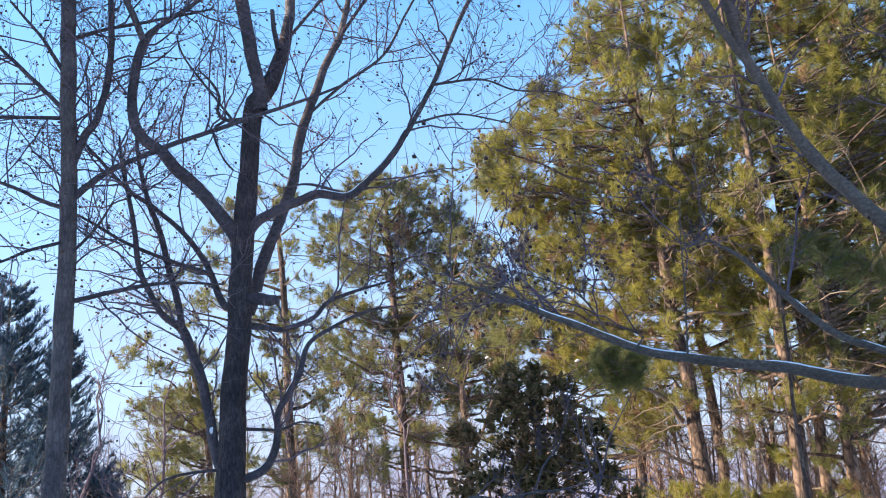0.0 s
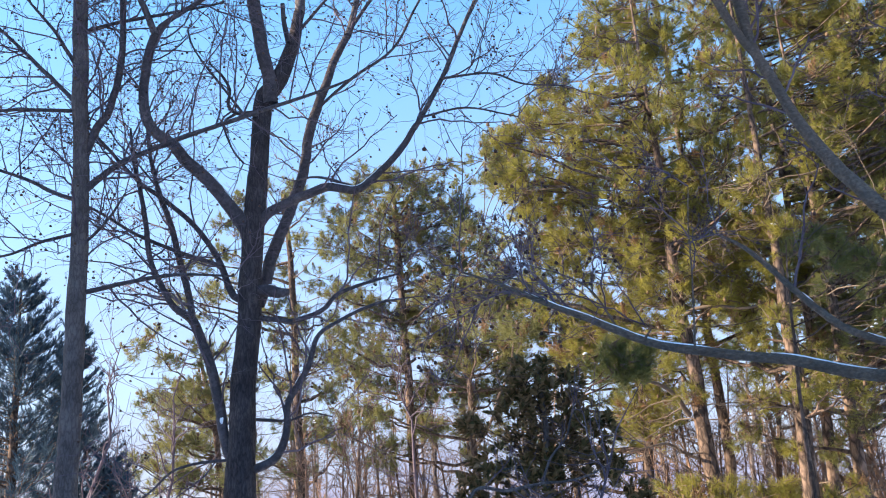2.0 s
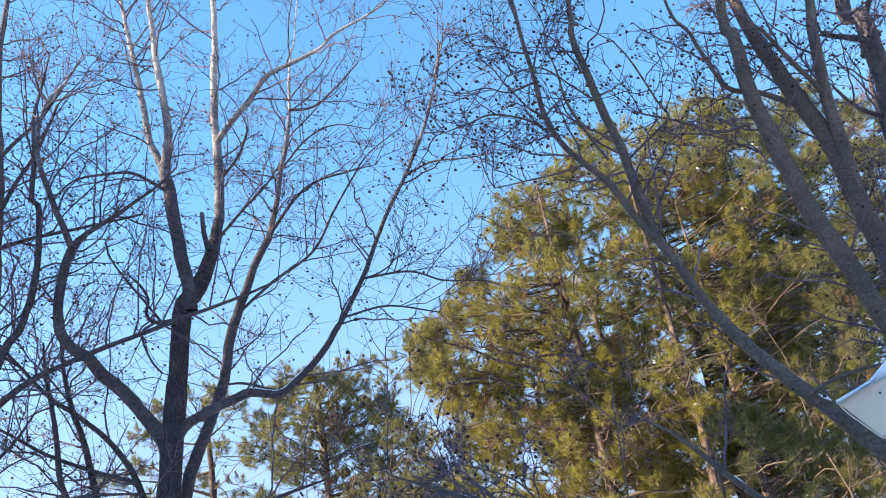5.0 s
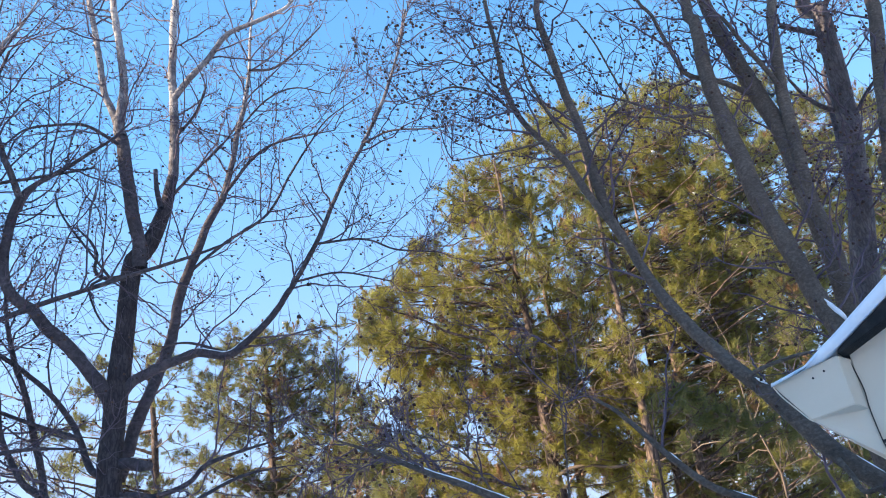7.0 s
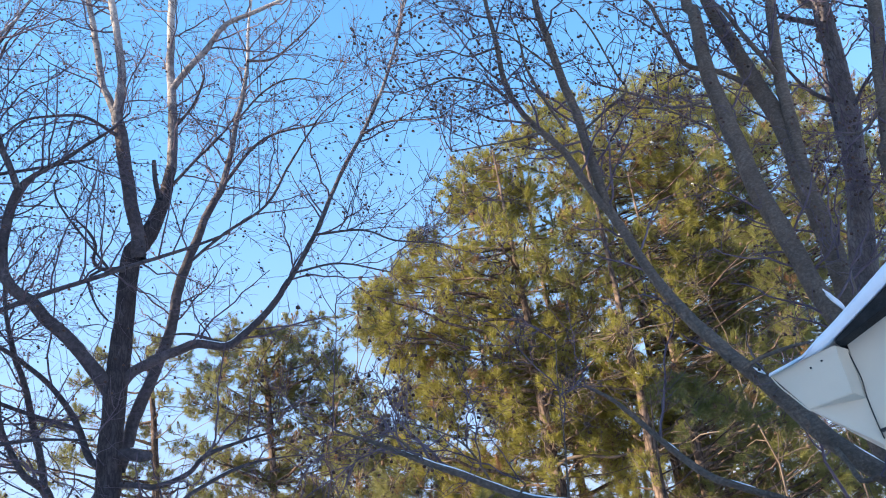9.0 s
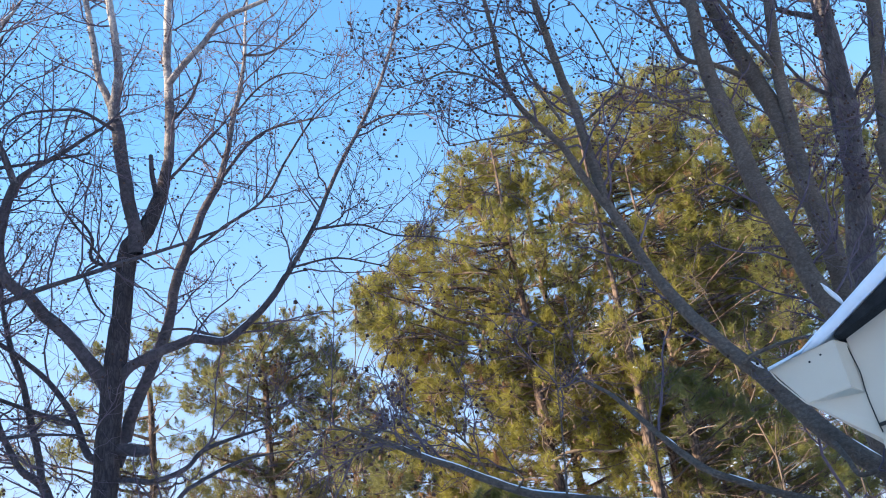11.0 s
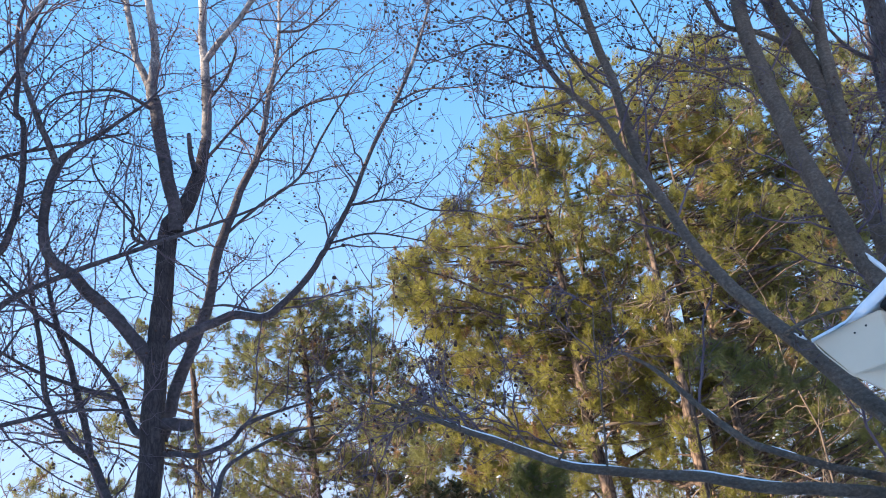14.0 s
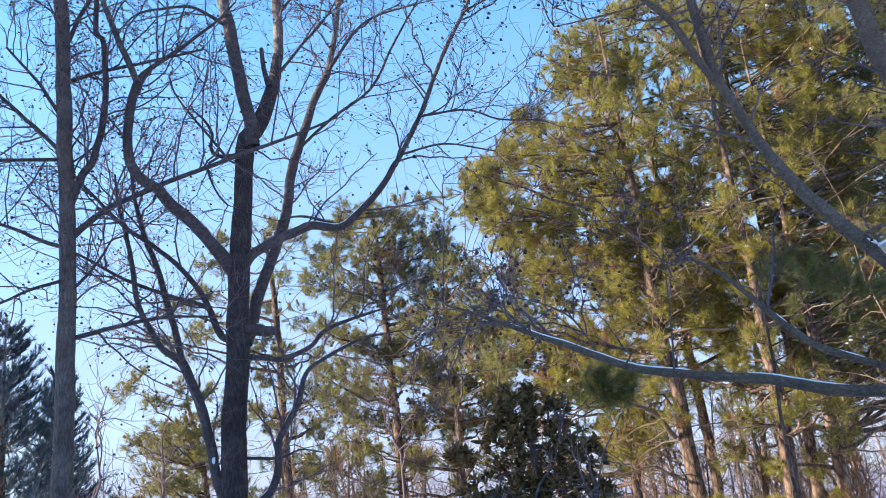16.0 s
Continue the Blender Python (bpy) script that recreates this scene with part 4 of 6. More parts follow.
# ---- the pines ----
pine_1 = tree_at("pine_tree", (1.93, 14.93, 0.0), "tall sunlit pine with broad golden-green crown", "tree", PINE_BARK, "pines")
pine_2 = tree_at("pine_tree", (2.54, 17.88, 0.0), "tall pine with slim trunk among others", "tree", PINE_BARK, "pines")
pine_3 = tree_at("pine_tree", (3.07, 14.23, 0.0), "tall pine with dark trunk and dense crown", "tree", PINE_BARK, "pines")
pine_4 = tree_at("pine_tree", (3.97, 16.59, 0.0), "tall pine with pale sunlit trunk", "tree", PINE_BARK, "pines")
pine_5 = tree_at("pine_tree", (4.02, 15.03, 0.0), "tall pine with dense high crown beside the house", "tree", PINE_BARK, "pines")
pine_6 = tree_at("pine_tree", (4.52, 24.65, 0.0), "far slender pine with sparse foliage", "tree", PINE_BARK, "pines")
pine_c = tree_at("pine_tree", (-3.70, 19.71, 0.0), "open-crowned pine with straight slender trunk", "tree", PINE_BARK, "pines")
pine_b = tree_at("pine_tree", (-6.36, 20.60, 0.0), "pine with thin open crown behind the forked sweetgum", "tree", PINE_BARK, "pines")
pine_a = tree_at("pine_tree", (-8.40, 21.47, 0.0), "low pine with loose pale green foliage", "tree", PINE_BARK, "pines")
pine_d = tree_at("pine_tree", (-2.20, 18.93, 0.0), "pine with drooping yellow-green boughs", "tree", PINE_BARK, "pines")
pine_e = tree_at("pine_tree", (1.07, 18.53, 0.0), "pine with yellow-green lower boughs", "tree", PINE_BARK, "pines")
sap_1 = tree_at("young_pine", (1.45, 14.0, 0.0), "young bushy yellow-green pine", "tree", PINE_BARK, "young pines")
limb(sap_1, "trunk", [(1.45, 14.0, -0.1, 0.05), (1.45, 14.0, 0.9, 0.04), (1.47, 14.02, 2.1, 0.01)])
sap_2 = tree_at("young_pine", (2.75, 14.75, 0.0), "young bushy pine among the trunks", "tree", PINE_BARK, "young pines")
limb(sap_2, "trunk", [(2.75, 14.75, -0.1, 0.05), (2.75, 14.75, 0.9, 0.04), (2.77, 14.75, 1.9, 0.01)])
near = tree_at("slender_pine", (-0.15, 11.75, 0.0), "slender shaded pine with soft dark green boughs", "tree", PINE_BARK, "shaded pines")
limb(near, "trunk", [(-0.15, 11.75, -0.1, 0.06), (-0.15, 11.75, 1.5, 0.045), (-0.18, 11.72, 2.8, 0.03), (-0.2, 11.7, 3.5, 0.01)])
near2 = tree_at("slender_pine", (2.54, 11.8, 0.0), "slender shaded pine with soft dark green boughs", "tree", PINE_BARK, "shaded pines")
limb(near2, "trunk", [(2.54, 11.8, -0.1, 0.050), (2.58, 11.8, 0.8, 0.045), (2.66, 11.8, 2.6, 0.024), (2.72, 11.78, 3.4, 0.021), (2.78, 11.7, 4.3, 0.015), (2.84, 11.6, 4.9, 0.006)])
limb(pine_1, "trunk", [(1.93, 14.93, -0.15, 0.187), (1.92, 14.93, 0.60, 0.143), (1.92, 14.93, 1.91, 0.124), (1.88, 14.94, 2.44, 0.121), (1.87, 14.94, 3.14, 0.115), (1.88, 14.94, 3.95, 0.108), (1.82, 14.94, 4.70, 0.099), (1.80, 14.95, 5.37, 0.089), (1.82, 14.95, 6.36, 0.076), (1.84, 14.94, 7.28, 0.063), (1.83, 14.94, 9.14, 0.038), (1.82, 14.95, 11.00, 0.015)])
limb(pine_2, "trunk", [(2.54, 17.88, -0.15, 0.149), (2.55, 17.87, 0.60, 0.114), (2.56, 17.87, 1.95, 0.100), (2.62, 17.86, 2.78, 0.096), (2.62, 17.86, 3.83, 0.092), (2.60, 17.87, 4.92, 0.084), (2.67, 17.86, 6.27, 0.073), (2.70, 17.85, 10.12, 0.044), (2.73, 17.85, 13.96, 0.015)])
limb(pine_3, "trunk", [(3.07, 14.23, -0.15, 0.170), (3.10, 14.22, 0.60, 0.131), (3.12, 14.22, 1.78, 0.114), (3.18, 14.20, 2.75, 0.114), (3.25, 14.19, 3.74, 0.101), (3.24, 14.19, 4.53, 0.089), (3.29, 14.18, 5.42, 0.069), (3.34, 14.17, 8.30, 0.041), (3.38, 14.16, 11.17, 0.015)])
limb(pine_4, "trunk", [(3.97, 16.59, -0.15, 0.141), (4.00, 16.58, 0.60, 0.108), (4.02, 16.57, 1.89, 0.094), (4.11, 16.55, 3.09, 0.090), (4.12, 16.55, 4.07, 0.087), (4.19, 16.53, 5.49, 0.072), (4.24, 16.52, 8.84, 0.043), (4.30, 16.50, 12.19, 0.015)])
limb(pine_5, "trunk", [(4.02, 15.03, -0.15, 0.150), (4.04, 15.02, 0.60, 0.115), (4.06, 15.01, 1.82, 0.100), (4.11, 15.00, 2.91, 0.093), (4.15, 14.99, 3.79, 0.087), (4.20, 14.98, 5.07, 0.073), (4.24, 14.97, 7.55, 0.044), (4.27, 14.96, 10.03, 0.015)])
limb(pine_6, "trunk", [(4.52, 24.65, -0.15, 0.095), (4.63, 24.62, 0.60, 0.073), (4.70, 24.61, 2.15, 0.063), (4.92, 24.57, 3.66, 0.064), (5.09, 24.53, 4.79, 0.058), (5.30, 24.49, 6.55, 0.053), (5.41, 24.47, 8.78, 0.032), (5.52, 24.44, 11.00, 0.015)])
limb(pine_c, "trunk", [(-3.70, 19.71, -0.15, 0.152), (-3.70, 19.71, 0.60, 0.117), (-3.70, 19.71, 2.58, 0.101), (-3.66, 19.72, 4.77, 0.089), (-3.67, 19.72, 6.04, 0.080), (-3.69, 19.71, 7.36, 0.072), (-3.69, 19.71, 8.46, 0.058), (-3.71, 19.71, 9.60, 0.040), (-3.71, 19.71, 9.89, 0.024), (-3.71, 19.71, 10.18, 0.015)])
limb(pine_b, "trunk", [(-6.36, 20.60, -0.15, 0.149), (-6.40, 20.58, 0.60, 0.114), (-6.42, 20.58, 2.85, 0.099), (-6.47, 20.56, 4.40, 0.095), (-6.49, 20.56, 6.00, 0.086), (-6.51, 20.55, 7.67, 0.077), (-6.58, 20.53, 8.98, 0.063), (-6.70, 20.49, 10.26, 0.037)])
limb(pine_a, "trunk", [(-8.40, 21.47, -0.15, 0.111), (-8.56, 21.41, 0.60, 0.085), (-8.67, 21.36, 3.08, 0.074), (-8.78, 21.32, 4.44, 0.069), (-8.96, 21.24, 5.55, 0.059), (-9.14, 21.16, 6.41, 0.038)])
limb(pine_d, "trunk", [(-2.20, 18.93, -0.15, 0.105), (-2.20, 18.93, 0.60, 0.081), (-2.20, 18.93, 2.42, 0.070), (-2.25, 18.92, 3.34, 0.066), (-2.23, 18.93, 4.15, 0.057), (-2.22, 18.93, 5.22, 0.045), (-2.22, 18.93, 6.27, 0.027), (-2.22, 18.93, 7.33, 0.015)])
limb(pine_e, "trunk", [(1.07, 18.53, -0.15, 0.141), (1.11, 18.52, 0.60, 0.108), (1.13, 18.52, 2.10, 0.094), (1.21, 18.52, 2.97, 0.090), (1.22, 18.52, 3.62, 0.077), (1.26, 18.51, 4.75, 0.061), (1.27, 18.51, 5.69, 0.036), (1.29, 18.51, 6.64, 0.015)])
boughs(pine_1, [(1.86, 15.93, 11.29, 0.641), (1.12, 14.96, 10.17, 0.484), (2.10, 15.98, 10.61, 0.689), (1.32, 13.90, 8.84, 0.587), (0.39, 15.22, 9.30, 0.382), (0.67, 14.66, 8.54, 0.606)])
boughs(pine_1, [(1.48, 15.63, 8.99, 0.648), (1.98, 14.05, 8.59, 0.591), (-0.43, 15.86, 8.74, 0.595), (0.16, 15.08, 7.96, 0.662), (1.03, 15.90, 8.23, 0.752), (1.78, 14.81, 7.87, 0.604)])
boughs(pine_1, [(-0.77, 14.78, 7.66, 0.448), (-0.44, 15.66, 7.56, 0.678), (0.27, 16.13, 7.52, 0.749), (1.00, 14.62, 6.85, 0.678), (1.93, 15.98, 7.20, 0.637), (3.05, 15.71, 7.60, 0.798)])
boughs(pine_1, [(3.08, 13.86, 6.54, 0.561), (2.29, 15.06, 7.24, 0.505), (2.37, 15.28, 6.56, 0.606), (-0.55, 16.02, 6.94, 0.578), (0.14, 15.37, 6.41, 0.601), (-0.90, 14.06, 8.02, 0.270)])
boughs(pine_1, [(0.09, 14.97, 9.36, 0.210), (2.74, 14.70, 5.80, 0.580), (0.81, 16.47, 7.12, 0.487), (1.45, 15.69, 6.10, 0.510), (2.50, 16.66, 6.89, 0.550), (2.86, 16.29, 5.83, 0.531)])
boughs(pine_1, [(0.84, 15.73, 4.98, 0.451), (1.56, 16.49, 5.45, 0.476), (0.04, 16.55, 9.58, 0.534), (-0.42, 14.25, 7.44, 0.412), (-0.48, 14.27, 5.37, 0.383), (0.75, 16.31, 9.10, 0.550)])
boughs(pine_1, [(0.73, 15.05, 7.75, 0.457), (0.53, 15.25, 7.41, 0.444), (1.71, 17.03, 9.16, 0.468), (1.28, 14.41, 6.64, 0.442), (1.06, 15.12, 6.17, 0.432), (0.93, 14.78, 4.60, 0.359)])
boughs(pine_1, [(2.40, 15.41, 10.21, 0.575), (1.99, 14.82, 6.71, 0.424), (1.79, 17.31, 6.61, 0.536), (1.47, 15.06, 5.25, 0.427), (2.33, 15.52, 5.35, 0.536), (2.10, 16.13, 4.58, 0.517)])
boughs(pine_1, [(1.82, 14.19, 5.35, 0.350), (2.00, 14.31, 6.12, 0.377), (1.55, 13.64, 4.52, 0.245), (2.42, 14.35, 4.94, 0.372), (1.30, 14.00, 5.73, 0.365), (2.29, 14.37, 5.71, 0.377)])
boughs(pine_1, [(1.30, 14.23, 3.98, 0.325), (1.68, 14.24, 3.46, 0.306), (1.64, 14.50, 6.93, 0.329)])
boughs(pine_1, [(3.05, 15.00, 11.88, 0.46), (3.86, 15.90, 12.54, 0.46), (4.65, 16.80, 12.84, 0.46), (2.24, 15.00, 11.13, 0.46), (1.71, 15.90, 11.32, 0.46), (5.35, 16.80, 13.11, 0.46), (5.41, 15.00, 11.85, 0.46), (1.23, 15.90, 10.45, 0.46), (0.17, 16.80, 10.18, 0.38), (-0.29, 15.00, 8.63, 0.38), (-0.77, 15.90, 8.88, 0.38), (2.96, 16.80, 12.72, 0.38), (3.34, 15.00, 11.02, 0.38)])
boughs(pine_2, [(3.32, 17.66, 12.76, 0.658), (4.19, 18.61, 13.99, 0.779), (3.29, 17.30, 13.07, 0.392), (4.08, 16.82, 11.78, 0.750), (3.59, 17.66, 11.50, 0.640), (4.57, 17.73, 11.23, 0.773)], mat=HIGH_NEEDLE)
boughs(pine_2, [(4.14, 18.57, 10.58, 0.786), (4.47, 17.61, 9.76, 0.620), (2.13, 17.28, 6.70, 0.678), (1.57, 18.94, 7.05, 0.738), (2.21, 16.86, 10.62, 0.546), (3.03, 17.03, 10.21, 0.640)])
boughs(pine_2, [(2.66, 16.28, 9.32, 0.520), (2.55, 16.49, 8.21, 0.490), (2.96, 16.16, 8.54, 0.481), (3.10, 17.15, 8.11, 0.624), (2.88, 17.46, 7.53, 0.550), (3.08, 17.06, 6.48, 0.599)])
boughs(pine_2, [(3.83, 19.47, 9.91, 0.750), (3.25, 19.82, 8.84, 0.744), (2.89, 19.36, 7.91, 0.717), (3.03, 19.78, 6.48, 0.718), (4.93, 18.55, 9.87, 0.728), (4.16, 19.44, 8.42, 0.733)])
boughs(pine_2, [(3.92, 19.50, 7.07, 0.719), (3.58, 19.33, 5.98, 0.702), (6.54, 18.92, 9.93, 0.756), (5.39, 19.01, 8.55, 0.730), (5.37, 18.30, 7.07, 0.692), (4.71, 18.15, 5.42, 0.667)])
boughs(pine_3, [(4.70, 14.72, 11.59, 0.573), (5.46, 14.93, 11.75, 0.587), (4.80, 14.65, 10.65, 0.668), (5.37, 13.79, 10.60, 0.485), (5.42, 14.99, 10.25, 0.677), (4.86, 15.37, 9.94, 0.678)])
boughs(pine_3, [(4.39, 14.06, 8.21, 0.603), (5.28, 14.44, 8.96, 0.637), (4.87, 14.34, 7.93, 0.613), (4.22, 14.06, 7.16, 0.586), (3.24, 14.44, 6.03, 0.529), (3.87, 16.12, 5.86, 0.639)])
boughs(pine_3, [(3.51, 15.22, 6.23, 0.507), (3.35, 17.01, 5.30, 0.552), (4.25, 16.33, 5.62, 0.540), (4.94, 15.37, 6.04, 0.521), (3.20, 16.48, 4.17, 0.476), (2.32, 16.90, 4.48, 0.485)])
boughs(pine_3, [(2.94, 14.04, 8.86, 0.447), (3.50, 14.41, 7.72, 0.443), (3.39, 15.22, 6.79, 0.395), (3.41, 16.28, 6.29, 0.527), (3.22, 15.76, 5.41, 0.477), (2.89, 14.88, 4.33, 0.367)])
boughs(pine_3, [(3.50, 14.49, 3.95, 0.375), (3.22, 14.37, 5.31, 0.378), (2.99, 13.49, 4.31, 0.315), (3.44, 13.94, 5.79, 0.372), (2.93, 14.43, 5.83, 0.381), (2.58, 14.07, 3.29, 0.305)])
boughs(pine_3, [(3.30, 14.08, 3.30, 0.290), (3.04, 14.31, 2.53, 0.255), (3.09, 13.44, 3.31, 0.294), (3.54, 13.40, 3.29, 0.295), (3.60, 13.99, 3.67, 0.273), (3.91, 13.43, 3.22, 0.298)])
boughs(pine_4, [(5.24, 15.40, 12.53, 0.48), (6.11, 16.20, 13.00, 0.48), (6.35, 15.40, 12.21, 0.48), (7.40, 16.20, 12.64, 0.48), (7.69, 15.40, 12.28, 0.48), (8.62, 16.20, 12.14, 0.48), (8.72, 15.40, 11.39, 0.48), (6.13, 16.20, 12.09, 0.48), (6.43, 15.40, 11.20, 0.48)], mat=HIGH_NEEDLE)
boughs(pine_4, [(7.84, 16.09, 12.43, 0.586), (6.69, 15.29, 11.32, 0.661), (7.22, 16.00, 10.87, 0.741), (7.23, 14.13, 10.16, 0.561), (6.77, 16.65, 10.38, 0.747), (6.91, 15.60, 9.10, 0.696)])
boughs(pine_4, [(6.46, 16.52, 9.02, 0.718), (5.37, 15.53, 7.62, 0.654), (6.37, 15.41, 7.87, 0.665), (5.38, 16.74, 9.20, 0.596), (5.96, 16.74, 8.46, 0.593), (6.72, 15.89, 8.88, 0.583)])
boughs(pine_4, [(6.13, 15.92, 7.58, 0.563), (5.71, 17.59, 7.64, 0.605), (7.36, 16.95, 7.81, 0.607), (6.43, 15.99, 9.61, 0.532), (6.09, 17.18, 10.64, 0.570), (7.15, 15.97, 8.47, 0.527)])
boughs(pine_4, [(4.13, 16.09, 11.33, 0.589), (3.91, 15.88, 10.34, 0.466), (4.86, 16.46, 10.89, 0.466), (4.25, 15.91, 5.89, 0.424), (4.33, 16.58, 5.43, 0.425), (5.85, 16.50, 7.42, 0.477)])
boughs(pine_4, [(5.29, 16.52, 6.01, 0.491), (4.82, 16.33, 4.79, 0.440), (6.85, 16.16, 10.37, 0.601), (6.90, 16.27, 6.64, 0.459), (6.66, 18.00, 8.90, 0.716), (6.59, 17.81, 7.44, 0.692)])
boughs(pine_4, [(6.99, 18.87, 7.10, 0.727), (6.36, 18.46, 5.49, 0.694), (8.30, 18.02, 8.85, 0.736), (8.24, 18.39, 7.63, 0.733), (7.62, 18.42, 6.61, 0.717), (7.68, 18.53, 5.53, 0.712)])
boughs(pine_4, [(9.14, 17.31, 8.63, 0.725), (8.81, 17.83, 7.72, 0.725), (9.12, 18.03, 6.29, 0.723), (7.78, 17.75, 4.86, 0.685)])
boughs(pine_5, [(7.10, 13.90, 8.70, 0.640), (7.55, 15.35, 8.25, 0.571), (6.49, 14.41, 6.95, 0.623), (5.36, 15.05, 6.54, 0.624), (6.49, 15.78, 6.87, 0.667), (8.75, 14.51, 9.78, 0.586)], mat=HIGH_NEEDLE)
boughs(pine_5, [(7.83, 13.64, 8.20, 0.637), (8.04, 13.27, 9.91, 0.438), (7.01, 15.17, 5.91, 0.537), (5.11, 14.14, 5.54, 0.484), (5.59, 16.31, 5.39, 0.549), (6.33, 16.59, 6.22, 0.571)])
boughs(pine_5, [(5.87, 15.76, 4.59, 0.532), (4.92, 15.88, 4.18, 0.471), (4.18, 16.20, 4.36, 0.475), (4.57, 15.91, 4.93, 0.473), (6.12, 15.79, 4.40, 0.481), (7.04, 16.01, 4.52, 0.552)])
boughs(pine_5, [(7.37, 16.12, 3.90, 0.445), (5.81, 16.23, 4.25, 0.489), (7.60, 15.82, 4.58, 0.443), (6.62, 16.64, 4.12, 0.507), (6.39, 16.62, 4.14, 0.504), (6.31, 15.41, 3.43, 0.469)])
boughs(pine_5, [(5.95, 16.71, 3.62, 0.445), (6.37, 15.25, 4.04, 0.416), (7.22, 16.32, 3.95, 0.448), (4.70, 15.43, 10.71, 0.533), (3.82, 14.14, 8.33, 0.439), (3.76, 15.08, 7.61, 0.423)])
boughs(pine_5, [(5.15, 14.87, 10.77, 0.588), (5.40, 15.30, 9.91, 0.601), (4.94, 14.92, 9.08, 0.546), (4.25, 14.37, 7.46, 0.505), (4.34, 14.74, 6.95, 0.435), (4.07, 14.98, 6.26, 0.538)])
boughs(pine_5, [(5.55, 13.69, 9.83, 0.560), (5.49, 14.50, 9.34, 0.552), (5.37, 14.25, 8.08, 0.495), (5.14, 15.22, 8.13, 0.468), (5.21, 15.77, 6.55, 0.538), (4.34, 14.70, 4.11, 0.425)])
boughs(pine_5, [(6.33, 13.73, 9.70, 0.559), (5.67, 13.34, 7.72, 0.429), (5.83, 14.64, 7.64, 0.518), (5.79, 15.78, 7.18, 0.549), (4.95, 13.77, 6.00, 0.416), (5.02, 14.32, 5.34, 0.406)])
boughs(pine_5, [(5.11, 14.74, 4.69, 0.436), (5.25, 15.61, 4.02, 0.497), (7.09, 13.67, 9.44, 0.486), (7.13, 15.05, 9.15, 0.602), (6.74, 14.71, 8.22, 0.421), (5.82, 13.49, 6.89, 0.469)])
boughs(pine_5, [(5.78, 13.42, 6.11, 0.456), (5.80, 13.67, 5.17, 0.451), (5.73, 14.51, 4.20, 0.392), (4.16, 14.69, 2.87, 0.362), (4.15, 16.27, 2.50, 0.335), (2.60, 15.42, 2.94, 0.274)])
boughs(pine_5, [(4.63, 16.04, 5.91, 0.429), (4.72, 14.76, 5.31, 0.397), (8.24, 14.20, 9.91, 0.515), (8.06, 13.54, 8.67, 0.537), (8.50, 14.82, 8.17, 0.570), (7.50, 14.20, 7.78, 0.482)])
boughs(pine_5, [(7.78, 14.46, 8.92, 0.448), (9.07, 14.46, 10.60, 0.432), (7.77, 14.23, 9.76, 0.452), (8.27, 15.13, 11.50, 0.446), (8.57, 14.10, 8.34, 0.555), (9.34, 14.64, 9.77, 0.537)])
boughs(pine_5, [(5.65, 14.85, 4.91, 0.364), (5.42, 14.20, 4.40, 0.346), (5.29, 14.54, 5.31, 0.337), (5.84, 14.40, 4.66, 0.355), (6.11, 14.49, 4.01, 0.356)])
boughs(pine_6, [(5.17, 23.16, 5.69, 0.600), (4.95, 24.69, 5.28, 0.475), (6.76, 24.39, 5.46, 0.797), (6.82, 22.23, 5.85, 0.736), (6.06, 21.97, 6.16, 0.723), (6.95, 23.93, 4.36, 0.624)])
boughs(pine_6, [(4.37, 24.03, 6.56, 0.776), (4.19, 22.89, 5.75, 0.588)])
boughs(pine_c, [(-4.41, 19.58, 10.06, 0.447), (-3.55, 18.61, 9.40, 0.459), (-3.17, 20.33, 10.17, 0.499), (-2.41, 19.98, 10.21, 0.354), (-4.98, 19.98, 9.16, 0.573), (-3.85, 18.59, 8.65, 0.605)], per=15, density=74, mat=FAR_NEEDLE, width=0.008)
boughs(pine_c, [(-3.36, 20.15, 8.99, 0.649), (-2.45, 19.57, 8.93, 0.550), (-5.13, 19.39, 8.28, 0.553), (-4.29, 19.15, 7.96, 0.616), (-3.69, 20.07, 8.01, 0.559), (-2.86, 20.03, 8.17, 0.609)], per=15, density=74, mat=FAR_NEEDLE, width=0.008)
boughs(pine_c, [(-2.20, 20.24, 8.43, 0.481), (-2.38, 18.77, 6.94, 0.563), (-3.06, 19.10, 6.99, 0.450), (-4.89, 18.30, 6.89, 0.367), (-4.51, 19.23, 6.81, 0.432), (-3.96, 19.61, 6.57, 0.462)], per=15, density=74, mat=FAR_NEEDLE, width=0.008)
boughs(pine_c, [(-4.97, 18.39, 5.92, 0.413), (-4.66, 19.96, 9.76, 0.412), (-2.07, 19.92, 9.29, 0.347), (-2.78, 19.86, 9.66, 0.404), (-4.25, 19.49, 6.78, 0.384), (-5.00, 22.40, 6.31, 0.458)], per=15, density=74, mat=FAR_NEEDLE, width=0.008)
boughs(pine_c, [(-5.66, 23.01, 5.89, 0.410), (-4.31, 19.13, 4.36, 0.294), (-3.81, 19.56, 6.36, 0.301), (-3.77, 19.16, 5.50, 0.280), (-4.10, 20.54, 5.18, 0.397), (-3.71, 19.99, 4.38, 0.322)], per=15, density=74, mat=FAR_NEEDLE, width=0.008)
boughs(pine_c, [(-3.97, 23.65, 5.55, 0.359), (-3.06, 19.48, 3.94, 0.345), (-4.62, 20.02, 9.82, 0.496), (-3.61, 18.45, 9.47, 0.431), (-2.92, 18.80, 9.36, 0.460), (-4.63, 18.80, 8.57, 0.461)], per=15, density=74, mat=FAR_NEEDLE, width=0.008)
